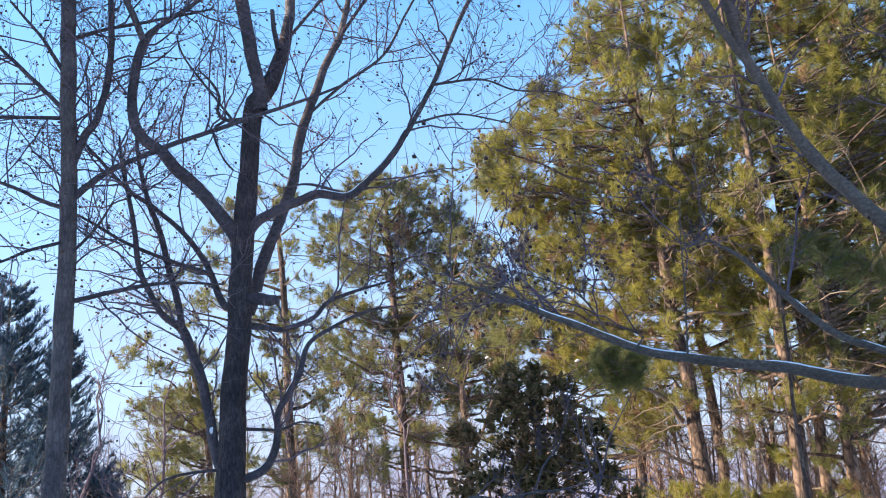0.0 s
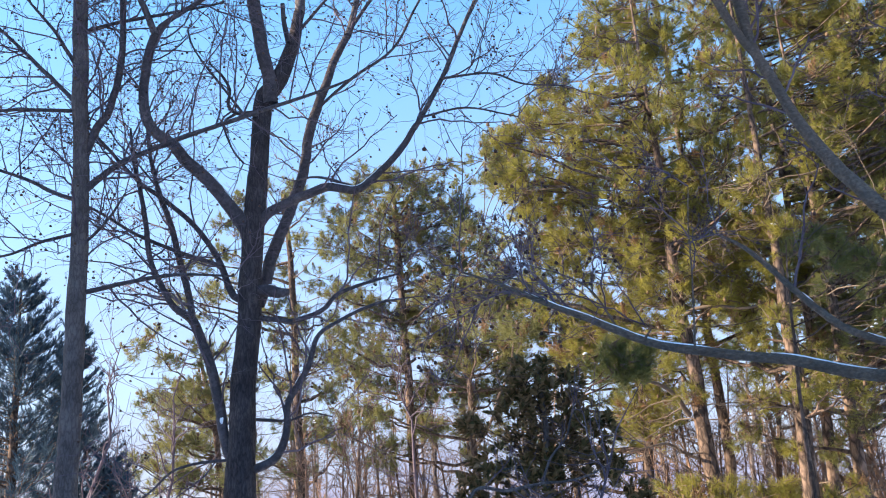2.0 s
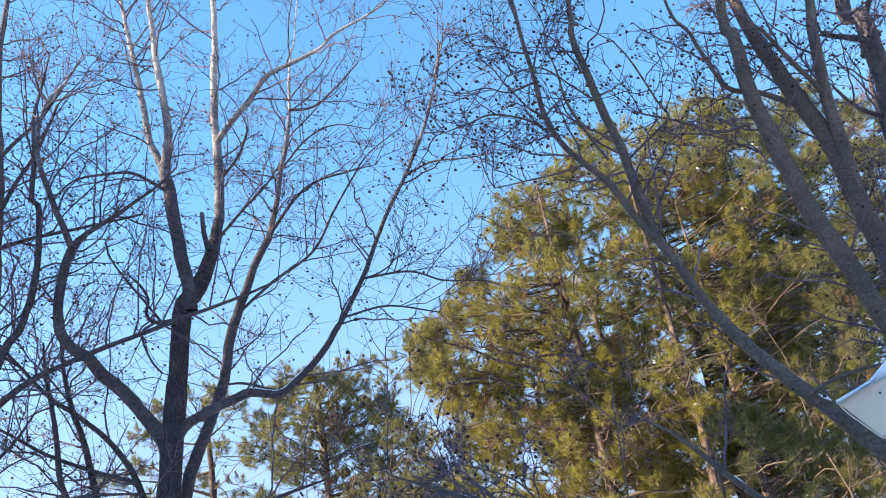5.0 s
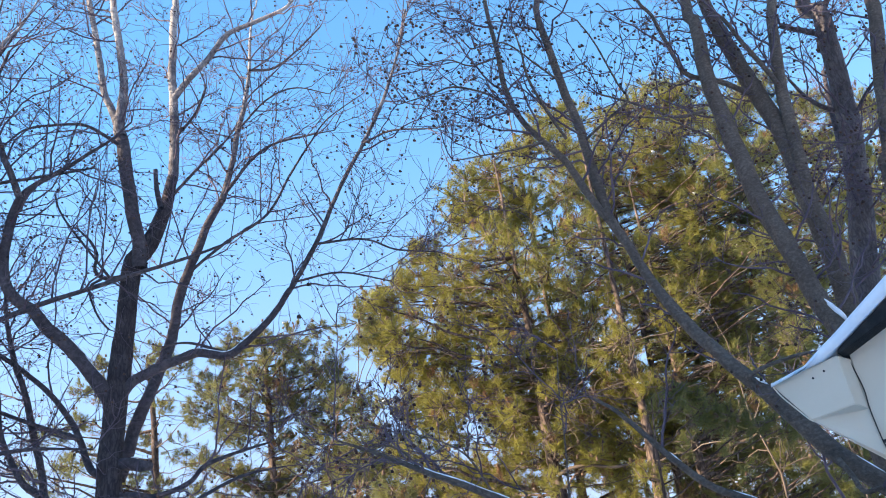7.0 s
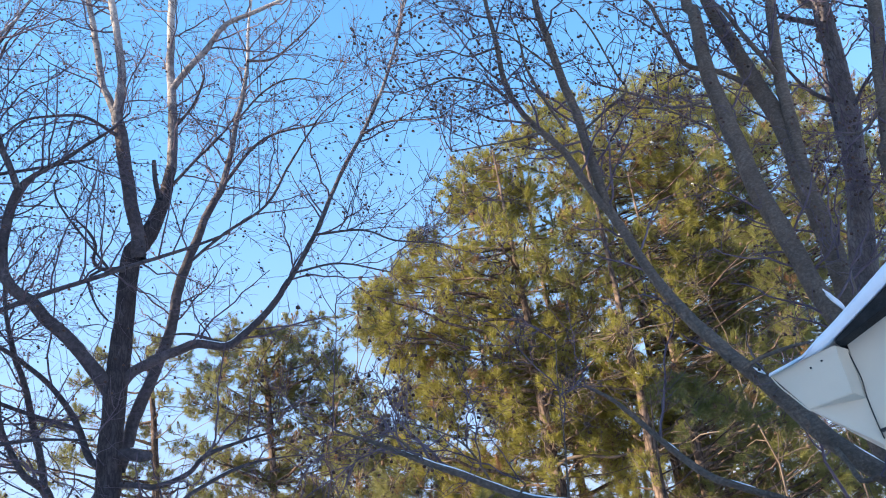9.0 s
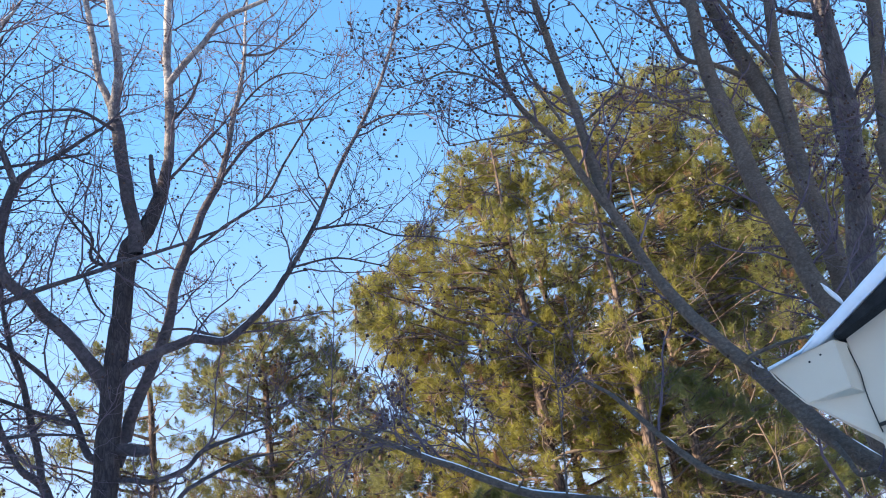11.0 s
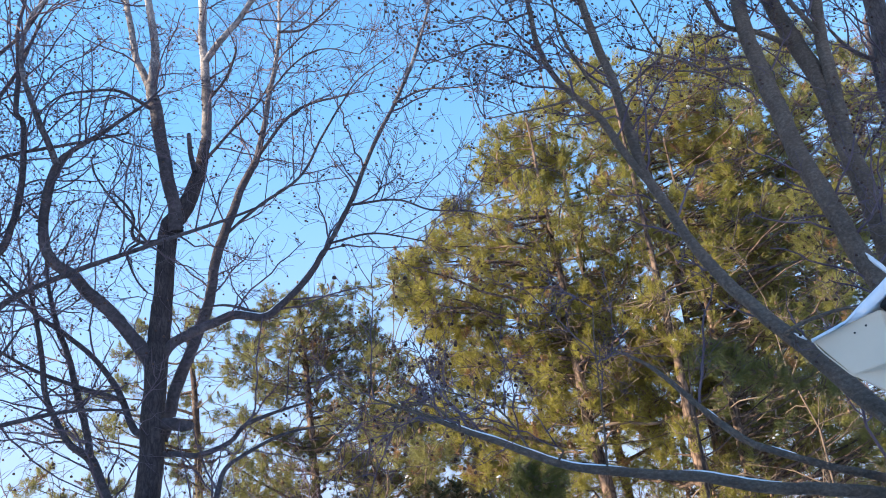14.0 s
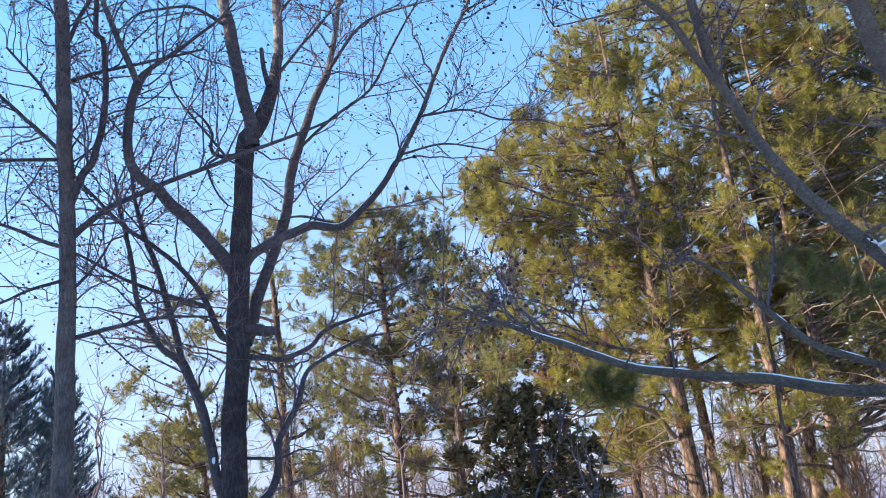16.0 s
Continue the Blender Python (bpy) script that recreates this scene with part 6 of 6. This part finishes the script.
# ---- magnolia ----
def magnolia(base, top, masses):
    tree = tree_at("magnolia_tree", base, "dense dark evergreen magnolia with broad glossy leaves", "tree", GUM_BARK)
    bx, by, _ = base
    limb(tree, "trunk", [(bx, by, -0.1, 0.09), (bx + 0.03, by, 0.8, 0.075), (bx - 0.02, by, 1.8, 0.055), (bx + 0.04, by, 2.8, 0.03), (bx + 0.02, by, top - 0.15, 0.01)])
    tips = []
    for x, y, z, r in masses:
        n = int(270 * r * r) + 8
        g = unit(nrg.normal(0, 1, (n, 3))) * nrg.uniform(0.15, 1.0, (n, 1)) ** 0.55 * r
        tips.append(np.array((x, y, z)) + g)
    tip = np.vstack(tips)
    n = len(tip)
    z = tip[:, 2]
    reach = np.linalg.norm(tip[:, :2] - np.array((bx, by)), axis=1)
    root = np.stack([np.full(n, bx), np.full(n, by), np.maximum(0.4, z - 0.5 * reach)], -1)
    mid = root * 0.4 + tip * 0.6 + nrg.normal(0, 0.04, (n, 3)) - np.array([0, 0, 0.05])
    v, f = tubes(np.stack([root, mid, tip], 1), np.tile([0.004, 0.003, 0.002], (n, 1)), 3)
    part("branches", v, f, PINE_BARK, tree, "thin brown branches", kind="stuff")
    per = 12
    ax = unit(np.repeat(tip - mid, per, axis=0) + np.array([0, 0, 0.15]))
    q = nrg.normal(0, 1, ax.shape)
    q = unit(q - (q * ax).sum(-1, keepdims=True) * ax)
    th = nrg.uniform(0.35, 1.35, len(ax))[:, None]
    d = unit(ax * np.cos(th) + q * np.sin(th))
    s = unit(np.cross(d, nrg.normal(0, 0.35, d.shape) + np.array([0, 0, 1.0])))
    up = np.cross(s, d)
    ln = nrg.uniform(0.075, 0.13, (len(ax), 1))
    w = ln * nrg.uniform(0.17, 0.22, (len(ax), 1))
    o = np.repeat(tip, per, axis=0) - ax * nrg.uniform(0, 0.07, (len(ax), 1))
    verts = np.stack([o, o + d * ln * 0.35 + s * w + up * w * 0.35, o + d * ln * 0.75 + s * w * 0.8 + up * w * 0.2, o + d * ln - up * ln * 0.1,
                      o + d * ln * 0.75 - s * w * 0.8 + up * w * 0.2, o + d * ln * 0.35 - s * w + up * w * 0.35, o + d * ln * 0.55], 1).reshape(-1, 3)
    fan = np.array([[0, 1, 6], [1, 2, 6], [2, 3, 6], [3, 4, 6], [4, 5, 6], [5, 0, 6]])
    faces = (fan[None] + (np.arange(len(ax)) * 7)[:, None, None]).reshape(-1, 3)
    part("leaves", verts, faces, MAGNOLIA, tree, "leathery dark green leaves, some rust-brown beneath", smooth=True, kind="stuff")


magnolia((-0.45, 10.6, 0.0), 3.62, [(-0.52, 10.44, 3.30, 0.3), (-0.40, 10.7, 3.5, 0.16), (-0.74, 10.42, 3.26, 0.17), (-0.08, 10.5, 3.2, 0.2), (-0.74, 10.42, 2.92, 0.3), (-0.25, 10.73, 3.00, 0.34), (-0.5, 10.76, 2.6, 0.45), (0.02, 10.49, 2.72, 0.27), (-1.22, 10.46, 2.8, 0.15), (-1.34, 10.40, 2.84, 0.12), (-1.02, 10.27, 2.34, 0.28), (-0.12, 10.54, 2.3, 0.36), (0.25, 10.40, 2.2, 0.26), (-1.33, 10.33, 2.09, 0.22), (0.28, 10.36, 2.66, 0.16), (-0.60, 10.36, 2.05, 0.45), (0.53, 10.73, 1.89, 0.2), (-0.45, 10.60, 1.30, 0.500), (-0.45, 10.60, 0.70, 0.600)])


# ---- dark conifers ----
def conifer(base, top, spread, seed):
    rng = np.random.default_rng(seed)
    tree = tree_at("conifer_tree", base, "tall dark blue-green conifer with upswept feathery sprays", "tree", PINE_BARK, "dark conifers")
    bx, by, _ = base
    limb(tree, "trunk", [(bx, by, -0.1, 0.17), (bx + 0.05, by, top * 0.4, 0.1), (bx, by, top * 0.8, 0.04), (bx, by, top, 0.008)])
    n = int(30 * top)
    z = 0.6 + (top - 0.75) * rng.uniform(0, 1, n) ** 0.72
    z = np.where(z < top - 1.2, np.round(z / 0.42) * 0.42 + rng.normal(0, 0.13, n), z)
    reach = (0.18 + spread * ((top - z) / top) ** 0.85) * rng.uniform(0.55, 1.08, n)
    a = rng.uniform(0, 2 * np.pi, n)
    out = np.stack([np.cos(a), np.sin(a), np.zeros(n)], -1)
    root = np.stack([np.full(n, bx), np.full(n, by), z - 0.1], -1)
    t = np.linspace(0, 1, 7)[None, :, None]
    line = root[:, None] + out[:, None] * t * reach[:, None, None] + np.array([0, 0, 1.0]) * (0.15 * t + 0.55 * t**2.0) * reach[:, None, None] * 0.9
    v, f = tubes(line, np.linspace(1, 0.2, 7)[None] * (0.006 + 0.006 * reach)[:, None], 4)
    part("boughs", v, f, PINE_BARK, tree, "thin upswept brown boughs", kind="stuff")
    per = 22
    i = np.repeat(np.arange(n), per)
    s = rng.uniform(0.25, 1.0, n * per) * 5.99
    j = s.astype(int)
    wgt = (s - j)[:, None]
    pos = line[i, j] * (1 - wgt) + line[i, j + 1] * wgt
    tan = unit(line[i, j + 1] - line[i, j])
    side = unit(np.cross(tan, [0, 0, 1.0])) * np.where(rng.random(len(i)) < 0.5, -1, 1)[:, None]
    d = unit(tan * 0.8 + side * rng.uniform(0.1, 0.9, (len(i), 1)) + np.array([0, 0, 0.34]) + rng.normal(0, 0.12, (len(i), 3)))
    ln = (0.16 + 0.22 * reach[i])[:, None] * rng.uniform(0.6, 1.1, (len(i), 1))
    b = 8
    root2, d2 = np.repeat(pos, b, axis=0), np.repeat(d, b, axis=0)
    ln2 = np.repeat(ln, b, axis=0)
    d2 = unit(d2 + rng.normal(0, 0.24, d2.shape))
    off = rng.uniform(0, 0.6, (len(root2), 1))
    root2 = root2 + np.repeat(d, b, axis=0) * ln2 * off
    wd = unit(np.cross(d2, rng.normal(0, 1, d2.shape))) * 0.0075
    e = root2 + d2 * ln2 * 0.55
    m = root2 + d2 * ln2 * 0.25
    v = np.stack([root2, m + wd, e, m - wd], 1).reshape(-1, 3)
    part("sprays", v, np.arange(len(v)).reshape(-1, 4), CONIFER, tree, "dark feathery evergreen sprays", smooth=False, kind="stuff")


conifer((-11.15, 16.75, 0.0), 7.8, 2.1, 3)
conifer((-10.75, 18.2, 0.0), 6.9, 1.5, 5)
conifer((-9.6, 17.7, 0.0), 3.9, 1.3, 9)


# ---- bare woods behind ----
def bare_tree(rng, base, height, lean, spread, crook=0.16):
    """Lines of a leafless tree: trunk, limbs and twigs, each with its radii."""
    groups = []
    k = 8
    t = np.linspace(0, 1, k)[:, None]
    tr = np.array(base) + t * np.array([lean[0], lean[1], height]) + rng.normal(0, 0.13 * crook * height**0.5, (k, 3)) * t
    groups.append((tr[None], (np.linspace(1, 0.12, k) * height * 0.0105)[None]))
    n = int(height * 3.2)
    s = rng.uniform(0.22, 0.97, n) * (k - 1.001)
    j = s.astype(int)
    p0 = tr[j] + (tr[j + 1] - tr[j]) * (s - j)[:, None]
    a = rng.uniform(0, 2 * np.pi, n)
    d = np.stack([np.cos(a), np.sin(a), rng.uniform(0.4, 1.3, n)], -1)
    ln = spread * height * (1.1 - s / k) * rng.uniform(0.5, 1.0, n)
    cur, pts = p0.copy(), [p0]
    d = d / np.linalg.norm(d, axis=1)[:, None]
    for _ in range(5):
        d = unit(d + rng.normal(0, crook, d.shape) + np.array([0, 0, 0.05]))
        cur = cur + d * (ln / 5)[:, None]
        pts.append(cur)
    p1 = np.stack(pts, 1)
    groups.append((p1, np.linspace(1, 0.3, 6)[None] * (0.008 + 0.007 * ln)[:, None]))
    m = n * 5
    i = rng.integers(0, n, m)
    s = rng.uniform(0.2, 0.99, m) * 5
    j = s.astype(int)
    q = p1[i, j] + (p1[i, j + 1] - p1[i, j]) * (s - j)[:, None]
    d = unit(unit(p1[i, j + 1] - p1[i, j]) * 0.7 + rng.normal(0, 0.6, (m, 3)) + np.array([0, 0, 0.25]))
    ln = rng.uniform(0.25, 0.9, m)
    pts = [q]
    for _ in range(3):
        d = unit(d + rng.normal(0, 0.2, d.shape))
        q = q + d * (ln / 3)[:, None]
        pts.append(q)
    groups.append((np.stack(pts, 1), np.tile([0.006, 0.005, 0.004, 0.003], (m, 1))))
    return groups


BRUSH = material("brush_bark", [(0.09, 0.052, 0.038), (0.16, 0.096, 0.07), (0.25, 0.16, 0.12)], 8, 0.9, bump=0, island=0.3)


def woods():
    rng = np.random.default_rng(21)
    vs, fs, o = [], [], 0
    for i in range(76):
        az = radians(rng.uniform(-44, 32))
        far = rng.uniform(25, 52)
        h = rng.uniform(5.0, 8.5) * (0.75 + far / 130)
        for p, r in bare_tree(rng, (far * math.sin(az), far * math.cos(az), -0.1), h, rng.normal(0, 0.4, 2), 0.24):
            v, f = tubes(p, r * 1.4, 4 if p.shape[1] == 8 else 3)
            vs.append(v)
            fs.append(f + o)
            o += len(v)
    ob = part("far_woods", np.vstack(vs), np.vstack(fs), FAR_BARK, None, "distant thicket of bare grey-brown winter trees", kind="stuff")
    tagged(ob, category="trees")


woods()


def underbrush():
    """Brown leafless saplings crowded among the pine trunks."""
    rng = np.random.default_rng(5)
    vs, fs, o = [], [], 0
    for i in range(150):
        az = radians(rng.uniform(-19, 30) if i % 3 else rng.uniform(6, 30))
        far = rng.uniform(18.5, 27)
        for p, r in bare_tree(rng, (far * math.sin(az), far * math.cos(az), -0.1), rng.uniform(2.6, 5.2), rng.normal(0, 0.5, 2), 0.3):
            v, f = tubes(p, r * 1.15, 3)
            vs.append(v)
            fs.append(f + o)
            o += len(v)
    ob = part("underbrush", np.vstack(vs), np.vstack(fs), BRUSH, None, "thicket of reddish-brown leafless saplings", kind="stuff")
    tagged(ob, category="brush")


underbrush()


def small_bare(base, height, lean, seed, wood=None, spread=0.5):
    rng = np.random.default_rng(seed)
    tree = tree_at("bare_tree", base, "small leafless tree with crooked thin branches", "tree", GUM_BARK, "small bare trees")
    groups = bare_tree(rng, base, height, lean, spread, 0.36)
    for (p, r), name in zip(groups, ("trunk", "branches", "twigs")):
        v, f = tubes(p, r * (1.0 if not wood else 0.42 if name == "trunk" else 0.6), 8 if name == "trunk" else 4)
        part(name, v, f, wood or GUM_TWIG, tree, kind="" if name == "trunk" else "stuff")


small_bare((-8.3, 13.9, 0.0), 5.2, (0.7, 0.3), 41)
small_bare((-7.9, 15.6, 0.0), 5.4, (0.9, 0.2), 26)
small_bare((-0.9, 9.2, 0.0), 2.9, (1.5, 0.1), 8)
small_bare((5.4, 12.2, 0.0), 5.2, (-0.4, 0.2), 35)
small_bare((-3.0, 17.0, 0.0), 5.4, (-0.3, 0.2), 16)
small_bare((4.8, 13.2, 0.0), 6.8, (-0.2, 0.1), 52, DRY_WOOD, 0.34)
small_bare((5.9, 12.8, 0.0), 6.0, (-0.3, 0.1), 54, DRY_WOOD, 0.36)


# ---- snow lying on the limbs ----
def snow_caps():
    vs, fs, o = [], [], 0
    for line, amount in SNOW_RUNS:
        tan = unit(np.gradient(line[:, :3], axis=0))
        side = unit(np.cross(tan, [0, 0, 1.0]))
        up = np.cross(side, tan)
        run = []
        for i, q in enumerate(line):
            level = 1 - abs(tan[i, 2])
            patch = noise.noise(Vector(q[:3]) * (2.2 if amount == 1 else 3.0))
            lies = level > 0.12 and patch > (-0.18 if amount == 1 else 0.3) and q[3] > 0.018 and i > 1
            run += [i] if lies else []
            if run and (not lies or i == len(line) - 1):
                if len(run) > 2:
                    k = len(run)
                    for m, h in enumerate(run):
                        e = min(1.0, 0.25 + 0.5 * min(m, k - 1 - m))
                        r = line[h, 3]
                        wide, tall = 0.62 * r * e, (0.12 * r + 0.004 + 0.005 * noise.noise(Vector(line[h, :3]) * 14)) * e
                        base = line[h, :3] + up[h] * r * 0.8
                        for s in (-1.0, -0.6, 0.0, 0.6, 1.0):
                            vs.append(base + side[h] * wide * s + up[h] * ((r * 0.3 + tall) * (1 - abs(s) ** 2.2) - 0.1 * r))
                    for m in range(k - 1):
                        for s in range(4):
                            a = o + m * 5 + s
                            fs.append((a, a + 5, a + 6, a + 1))
                    o += k * 5
                run = []
    ob = part("snow_on_limbs", np.array(vs), np.array(fs), SNOW, None, "thin white ridges of snow lying along limbs", kind="stuff")
    tagged(ob, category="snow")


snow_caps()


# ---- lumps of snow caught in crotches, white glints in foliage ----
def snow_lump(name, place, size, stretch, label, turn=(0, 0, 0)):
    bm = bmesh.new()
    bmesh.ops.create_icosphere(bm, subdivisions=3, radius=1.0)
    m = Euler([radians(q) for q in turn]).to_matrix()
    for v in bm.verts:
        k = 1 + 0.55 * noise.noise(v.co * 1.4 + Vector(place)) + 0.3 * noise.noise(v.co * 4 + Vector(place))
        v.co = m @ Vector((v.co.x * stretch[0], v.co.y * stretch[1], v.co.z * stretch[2])) * size * k
    me = bpy.data.meshes.new(name)
    bm.to_mesh(me)
    bm.free()
    me.polygons.foreach_set("use_smooth", np.ones(len(me.polygons), bool))
    me.materials.append(SNOW)
    ob = new(name, me)
    ob.location = place
    tagged(ob, label, "snow", "lumps of snow in the trees")


for place, size, stretch, turn in (((-3.88, 9.60, 3.05), 0.024, (0.8, 0.7, 1.6), (0, 0, 0)), ((-3.74, 9.72, 4.56), 0.022, (1, 0.8, 0.8), (0, 0, 0)), ((3.67, 7.55, 4.31), 0.038, (0.6, 0.45, 3.0), (0, -32, 0)), ((2.62, 7.00, 3.61), 0.020, (2.2, 0.7, 0.5), (0, 38, 0)), ((-3.40, 9.94, 4.62), 0.030, (1.6, 0.9, 0.5), (0, 0, 0))):
    snow_lump("snow_lump", place, size, stretch, "small lump of white snow caught in a tree crotch", turn)


def glint_specks():
    """Small white bits in the pine foliage, standing in for sunlit glints."""
    vs, fs, o = [], [], 0
    bv, bf = ball_shape()
    for bag in TUFTS.values():
        pos = np.vstack(bag["pos"])
        k = max(1, len(pos) // 520)
        c = pos[nrg.permutation(len(pos))[:k]]
        for q in c:
            for _ in range(nrg.integers(1, 4)):
                w = q + nrg.normal(0, 0.03, 3)
                vs.append(w + bv * nrg.uniform(0.01, 0.022) * np.array([1.5, 1.5, 0.7]))
                fs.append(bf + o)
                o += len(bv)
    ob = part("glint_specks", np.vstack(vs), np.vstack(fs), SNOW, None, "white specks in pine foliage standing in for sunlit glints", kind="stuff")
    tagged(ob, category="snow")


glint_specks()


# ---- corner of the house ----
def house_corner():
    o = Vector((1.82, 4.359, 2.622))
    u, back, up = Vector((0.8216, -0.57, 0)), Vector((0.57, 0.8216, 0)), Vector((0, 0, 1))

    def at(a, b, c):
        return o + u * a + back * b + up * c

    house = thing("house", at(1.2, 1.2, -2.622), "white house gable corner with boxed eave and snow-covered roof", "house")

    def prism(name, outline, b0, b1, mat, label, bevel=0.004):
        return slab(name, [[at(a, b0, c) for a, c in outline], [at(a, b1, c) for a, c in outline]], mat, house, label, bevel=bevel)

    # gable wall, boxed eave with slanted face, lower slope, black roof edge, snow
    prism("gable_wall", [(0.246, -2.66), (2.3, -2.66), (2.3, 1.25), (0.246, 0.3)], 0.10, 0.28, VINYL, "smooth white gable wall")
    slab("side_wall", [[at(0.26, 0.285, -2.66), at(0.26, 2.4, -2.66), at(0.26, 2.4, 0.24), at(0.26, 0.285, 0.24)], [at(0.42, 0.285, -2.66), at(0.42, 2.4, -2.66), at(0.42, 2.4, 0.24), at(0.42, 0.285, 0.24)]],
         VINYL, house, "white side wall")
    tip, tr, br, bl = at(-0.138, 0, 0.228), at(0.206, 0, 0.274), at(0.213, 0, 0.024), at(-0.004, 0, 0.004)
    wt, wb, wl, wc = at(0.245, 0.099, 0.262), at(0.247, 0.099, 0.006), at(0.251, 0.099, -0.134), at(0.275, 0.099, -0.25)
    bm = bmesh.new()
    near_end = [bm.verts.new(q) for q in (tip, tr, br, bl, wt, wb, wl, wc)]
    far_end = [bm.verts.new(q + back * 2.4) for q in (tip, tr, wt, wb, wl, wc, bl)]
    t0, t1, b1, b0, w0, w1, w2, w3 = near_end
    for face in ((t0, t1, b1, b0), (t1, w0, w1, b1), (b0, b1, w1), (b0, w1, w2), (b0, w2, w3)):
        bm.faces.new(face)
    ring = [t0, t1, w0, w1, w2, w3, b0]
    for k in range(7):
        if k not in (2, 3, 4):
            bm.faces.new((ring[k], ring[(k + 1) % 7], far_end[(k + 1) % 7], far_end[k]))
    bmesh.ops.recalc_face_normals(bm, faces=bm.faces)
    bmesh.ops.bevel(bm, geom=[e for e in bm.edges if len(e.link_faces) == 2 and e.calc_face_angle() > 0.3], offset=0.004, segments=2, affect="EDGES", clamp_overlap=True)
    bmesh.ops.translate(bm, verts=bm.verts, vec=-house.matrix_basis.translation)
    me = bpy.data.meshes.new("eave_box")
    bm.to_mesh(me)
    bm.free()
    me.materials.append(VINYL)
    box = new("eave_box", me)
    box.parent = house
    tagged(box, "white boxed eave end with slanted face and sloping underside")
    w = [at(0.262, 0.06, -0.158), at(0.33, 0.06, -0.152), at(0.33, 0.06, -0.164), at(0.262, 0.06, -0.17)]
    slab("bracket", [w, [q + back * 0.06 for q in w]], DARK_METAL, house, "small dark metal bracket on the wall", bevel=0.002)
    for a, c in ((0.065, 0.2), (0.125, 0.218)):
        bm = bmesh.new()
        bmesh.ops.create_cone(bm, cap_ends=True, segments=12, radius1=0.006, radius2=0.004, depth=0.006)
        m = Matrix.Translation(at(a, -0.002, c) - house.matrix_basis.translation) @ (-back).to_track_quat("Z", "Y").to_matrix().to_4x4()
        bmesh.ops.transform(bm, verts=bm.verts, matrix=m)
        me = bpy.data.meshes.new("nail")
        bm.to_mesh(me)
        bm.free()
        me.materials.append(DARK_METAL)
        new("nail", me).parent = box
    prism("roof", [(0.212, 0.278), (0.226, 0.300), (0.523, 0.470), (2.5, 1.46), (2.5, 1.33), (0.53, 0.388), (0.25, 0.283)], -0.015, 2.5, SHINGLE, "black shingle roof edge", 0.004)
    lip = [at(-0.136, -0.004, 0.226), at(-0.108, -0.006, 0.16), at(-0.06, -0.004, 0.085), at(-0.012, -0.005, 0.012), at(0.004, -0.003, -0.004)]
    ln = smooth_line([(*q, 0.0035) for q in lip], 0.02)
    v, f = tubes(ln[None, :, :3], ln[None, :, 3], 8)
    part("edge_trim", v, f, VINYL, house, "thin white metal edge along the eave").parent = box
    cable = [at(0.236, 0.094, 0.272), at(0.246, 0.092, 0.2), at(0.257, 0.09, 0.1), at(0.251, 0.092, 0.0), at(0.256, 0.09, -0.13), at(0.262, 0.092, -0.2)]
    ln = smooth_line([(*q, 0.003) for q in cable], 0.02)
    v, f = tubes(ln[None, :, :3], ln[None, :, 3], 8)
    part("cable", v, f, DARK_METAL, house, "thin dark cable down the wall")
    # the snow on the roof, rounded and a little uneven
    outline = [(-0.135, 0.228), (-0.1, 0.237), (-0.05, 0.248), (0.048, 0.266), (0.138, 0.322), (0.242, 0.382), (0.33, 0.437), (0.56, 0.577), (1.2, 0.93), (2.5, 1.58)]
    under = [(-0.13, 0.226), (-0.1, 0.229), (-0.05, 0.236), (0.05, 0.25), (0.14, 0.264), (0.235, 0.308), (0.33, 0.363), (0.53, 0.477), (1.2, 0.812), (2.5, 1.463)]
    n, depth = len(outline), [-0.03, -0.02, 0.1, 0.4, 0.8, 1.4, 2.0, 2.5]
    vs, fs = [], []
    for k, b in enumerate(depth):
        inset = 0.02 if k == 0 else 0.0
        for a, c in outline:
            vs.append(at(a, b, c - inset + 0.007 * noise.noise(Vector((a * 6, b * 5, 3.0)))))
        for a, c in under:
            vs.append(at(a, b, c + 0.003))
    m = 2 * n
    for k in range(len(depth) - 1):
        for i in range(n - 1):
            fs.append((k * m + i, (k + 1) * m + i, (k + 1) * m + i + 1, k * m + i + 1))
            fs.append((k * m + n + i, k * m + n + i + 1, (k + 1) * m + n + i + 1, (k + 1) * m + n + i))
        fs.append((k * m, k * m + n, (k + 1) * m + n, (k + 1) * m))
        fs.append((k * m + n - 1, (k + 1) * m + n - 1, (k + 1) * m + m - 1, k * m + m - 1))
    for i in range(n - 1):
        fs.append((i, i + 1, n + i + 1, n + i))
        fs.append(((len(depth) - 1) * m + i, (len(depth) - 1) * m + n + i, (len(depth) - 1) * m + n + i + 1, (len(depth) - 1) * m + i + 1))
    snow = part("roof_snow", np.array([tuple(q) for q in vs]), np.array(fs), SNOW, None, "thick white blanket of snow on the roof")
    tagged(snow, category="snow")


house_corner()
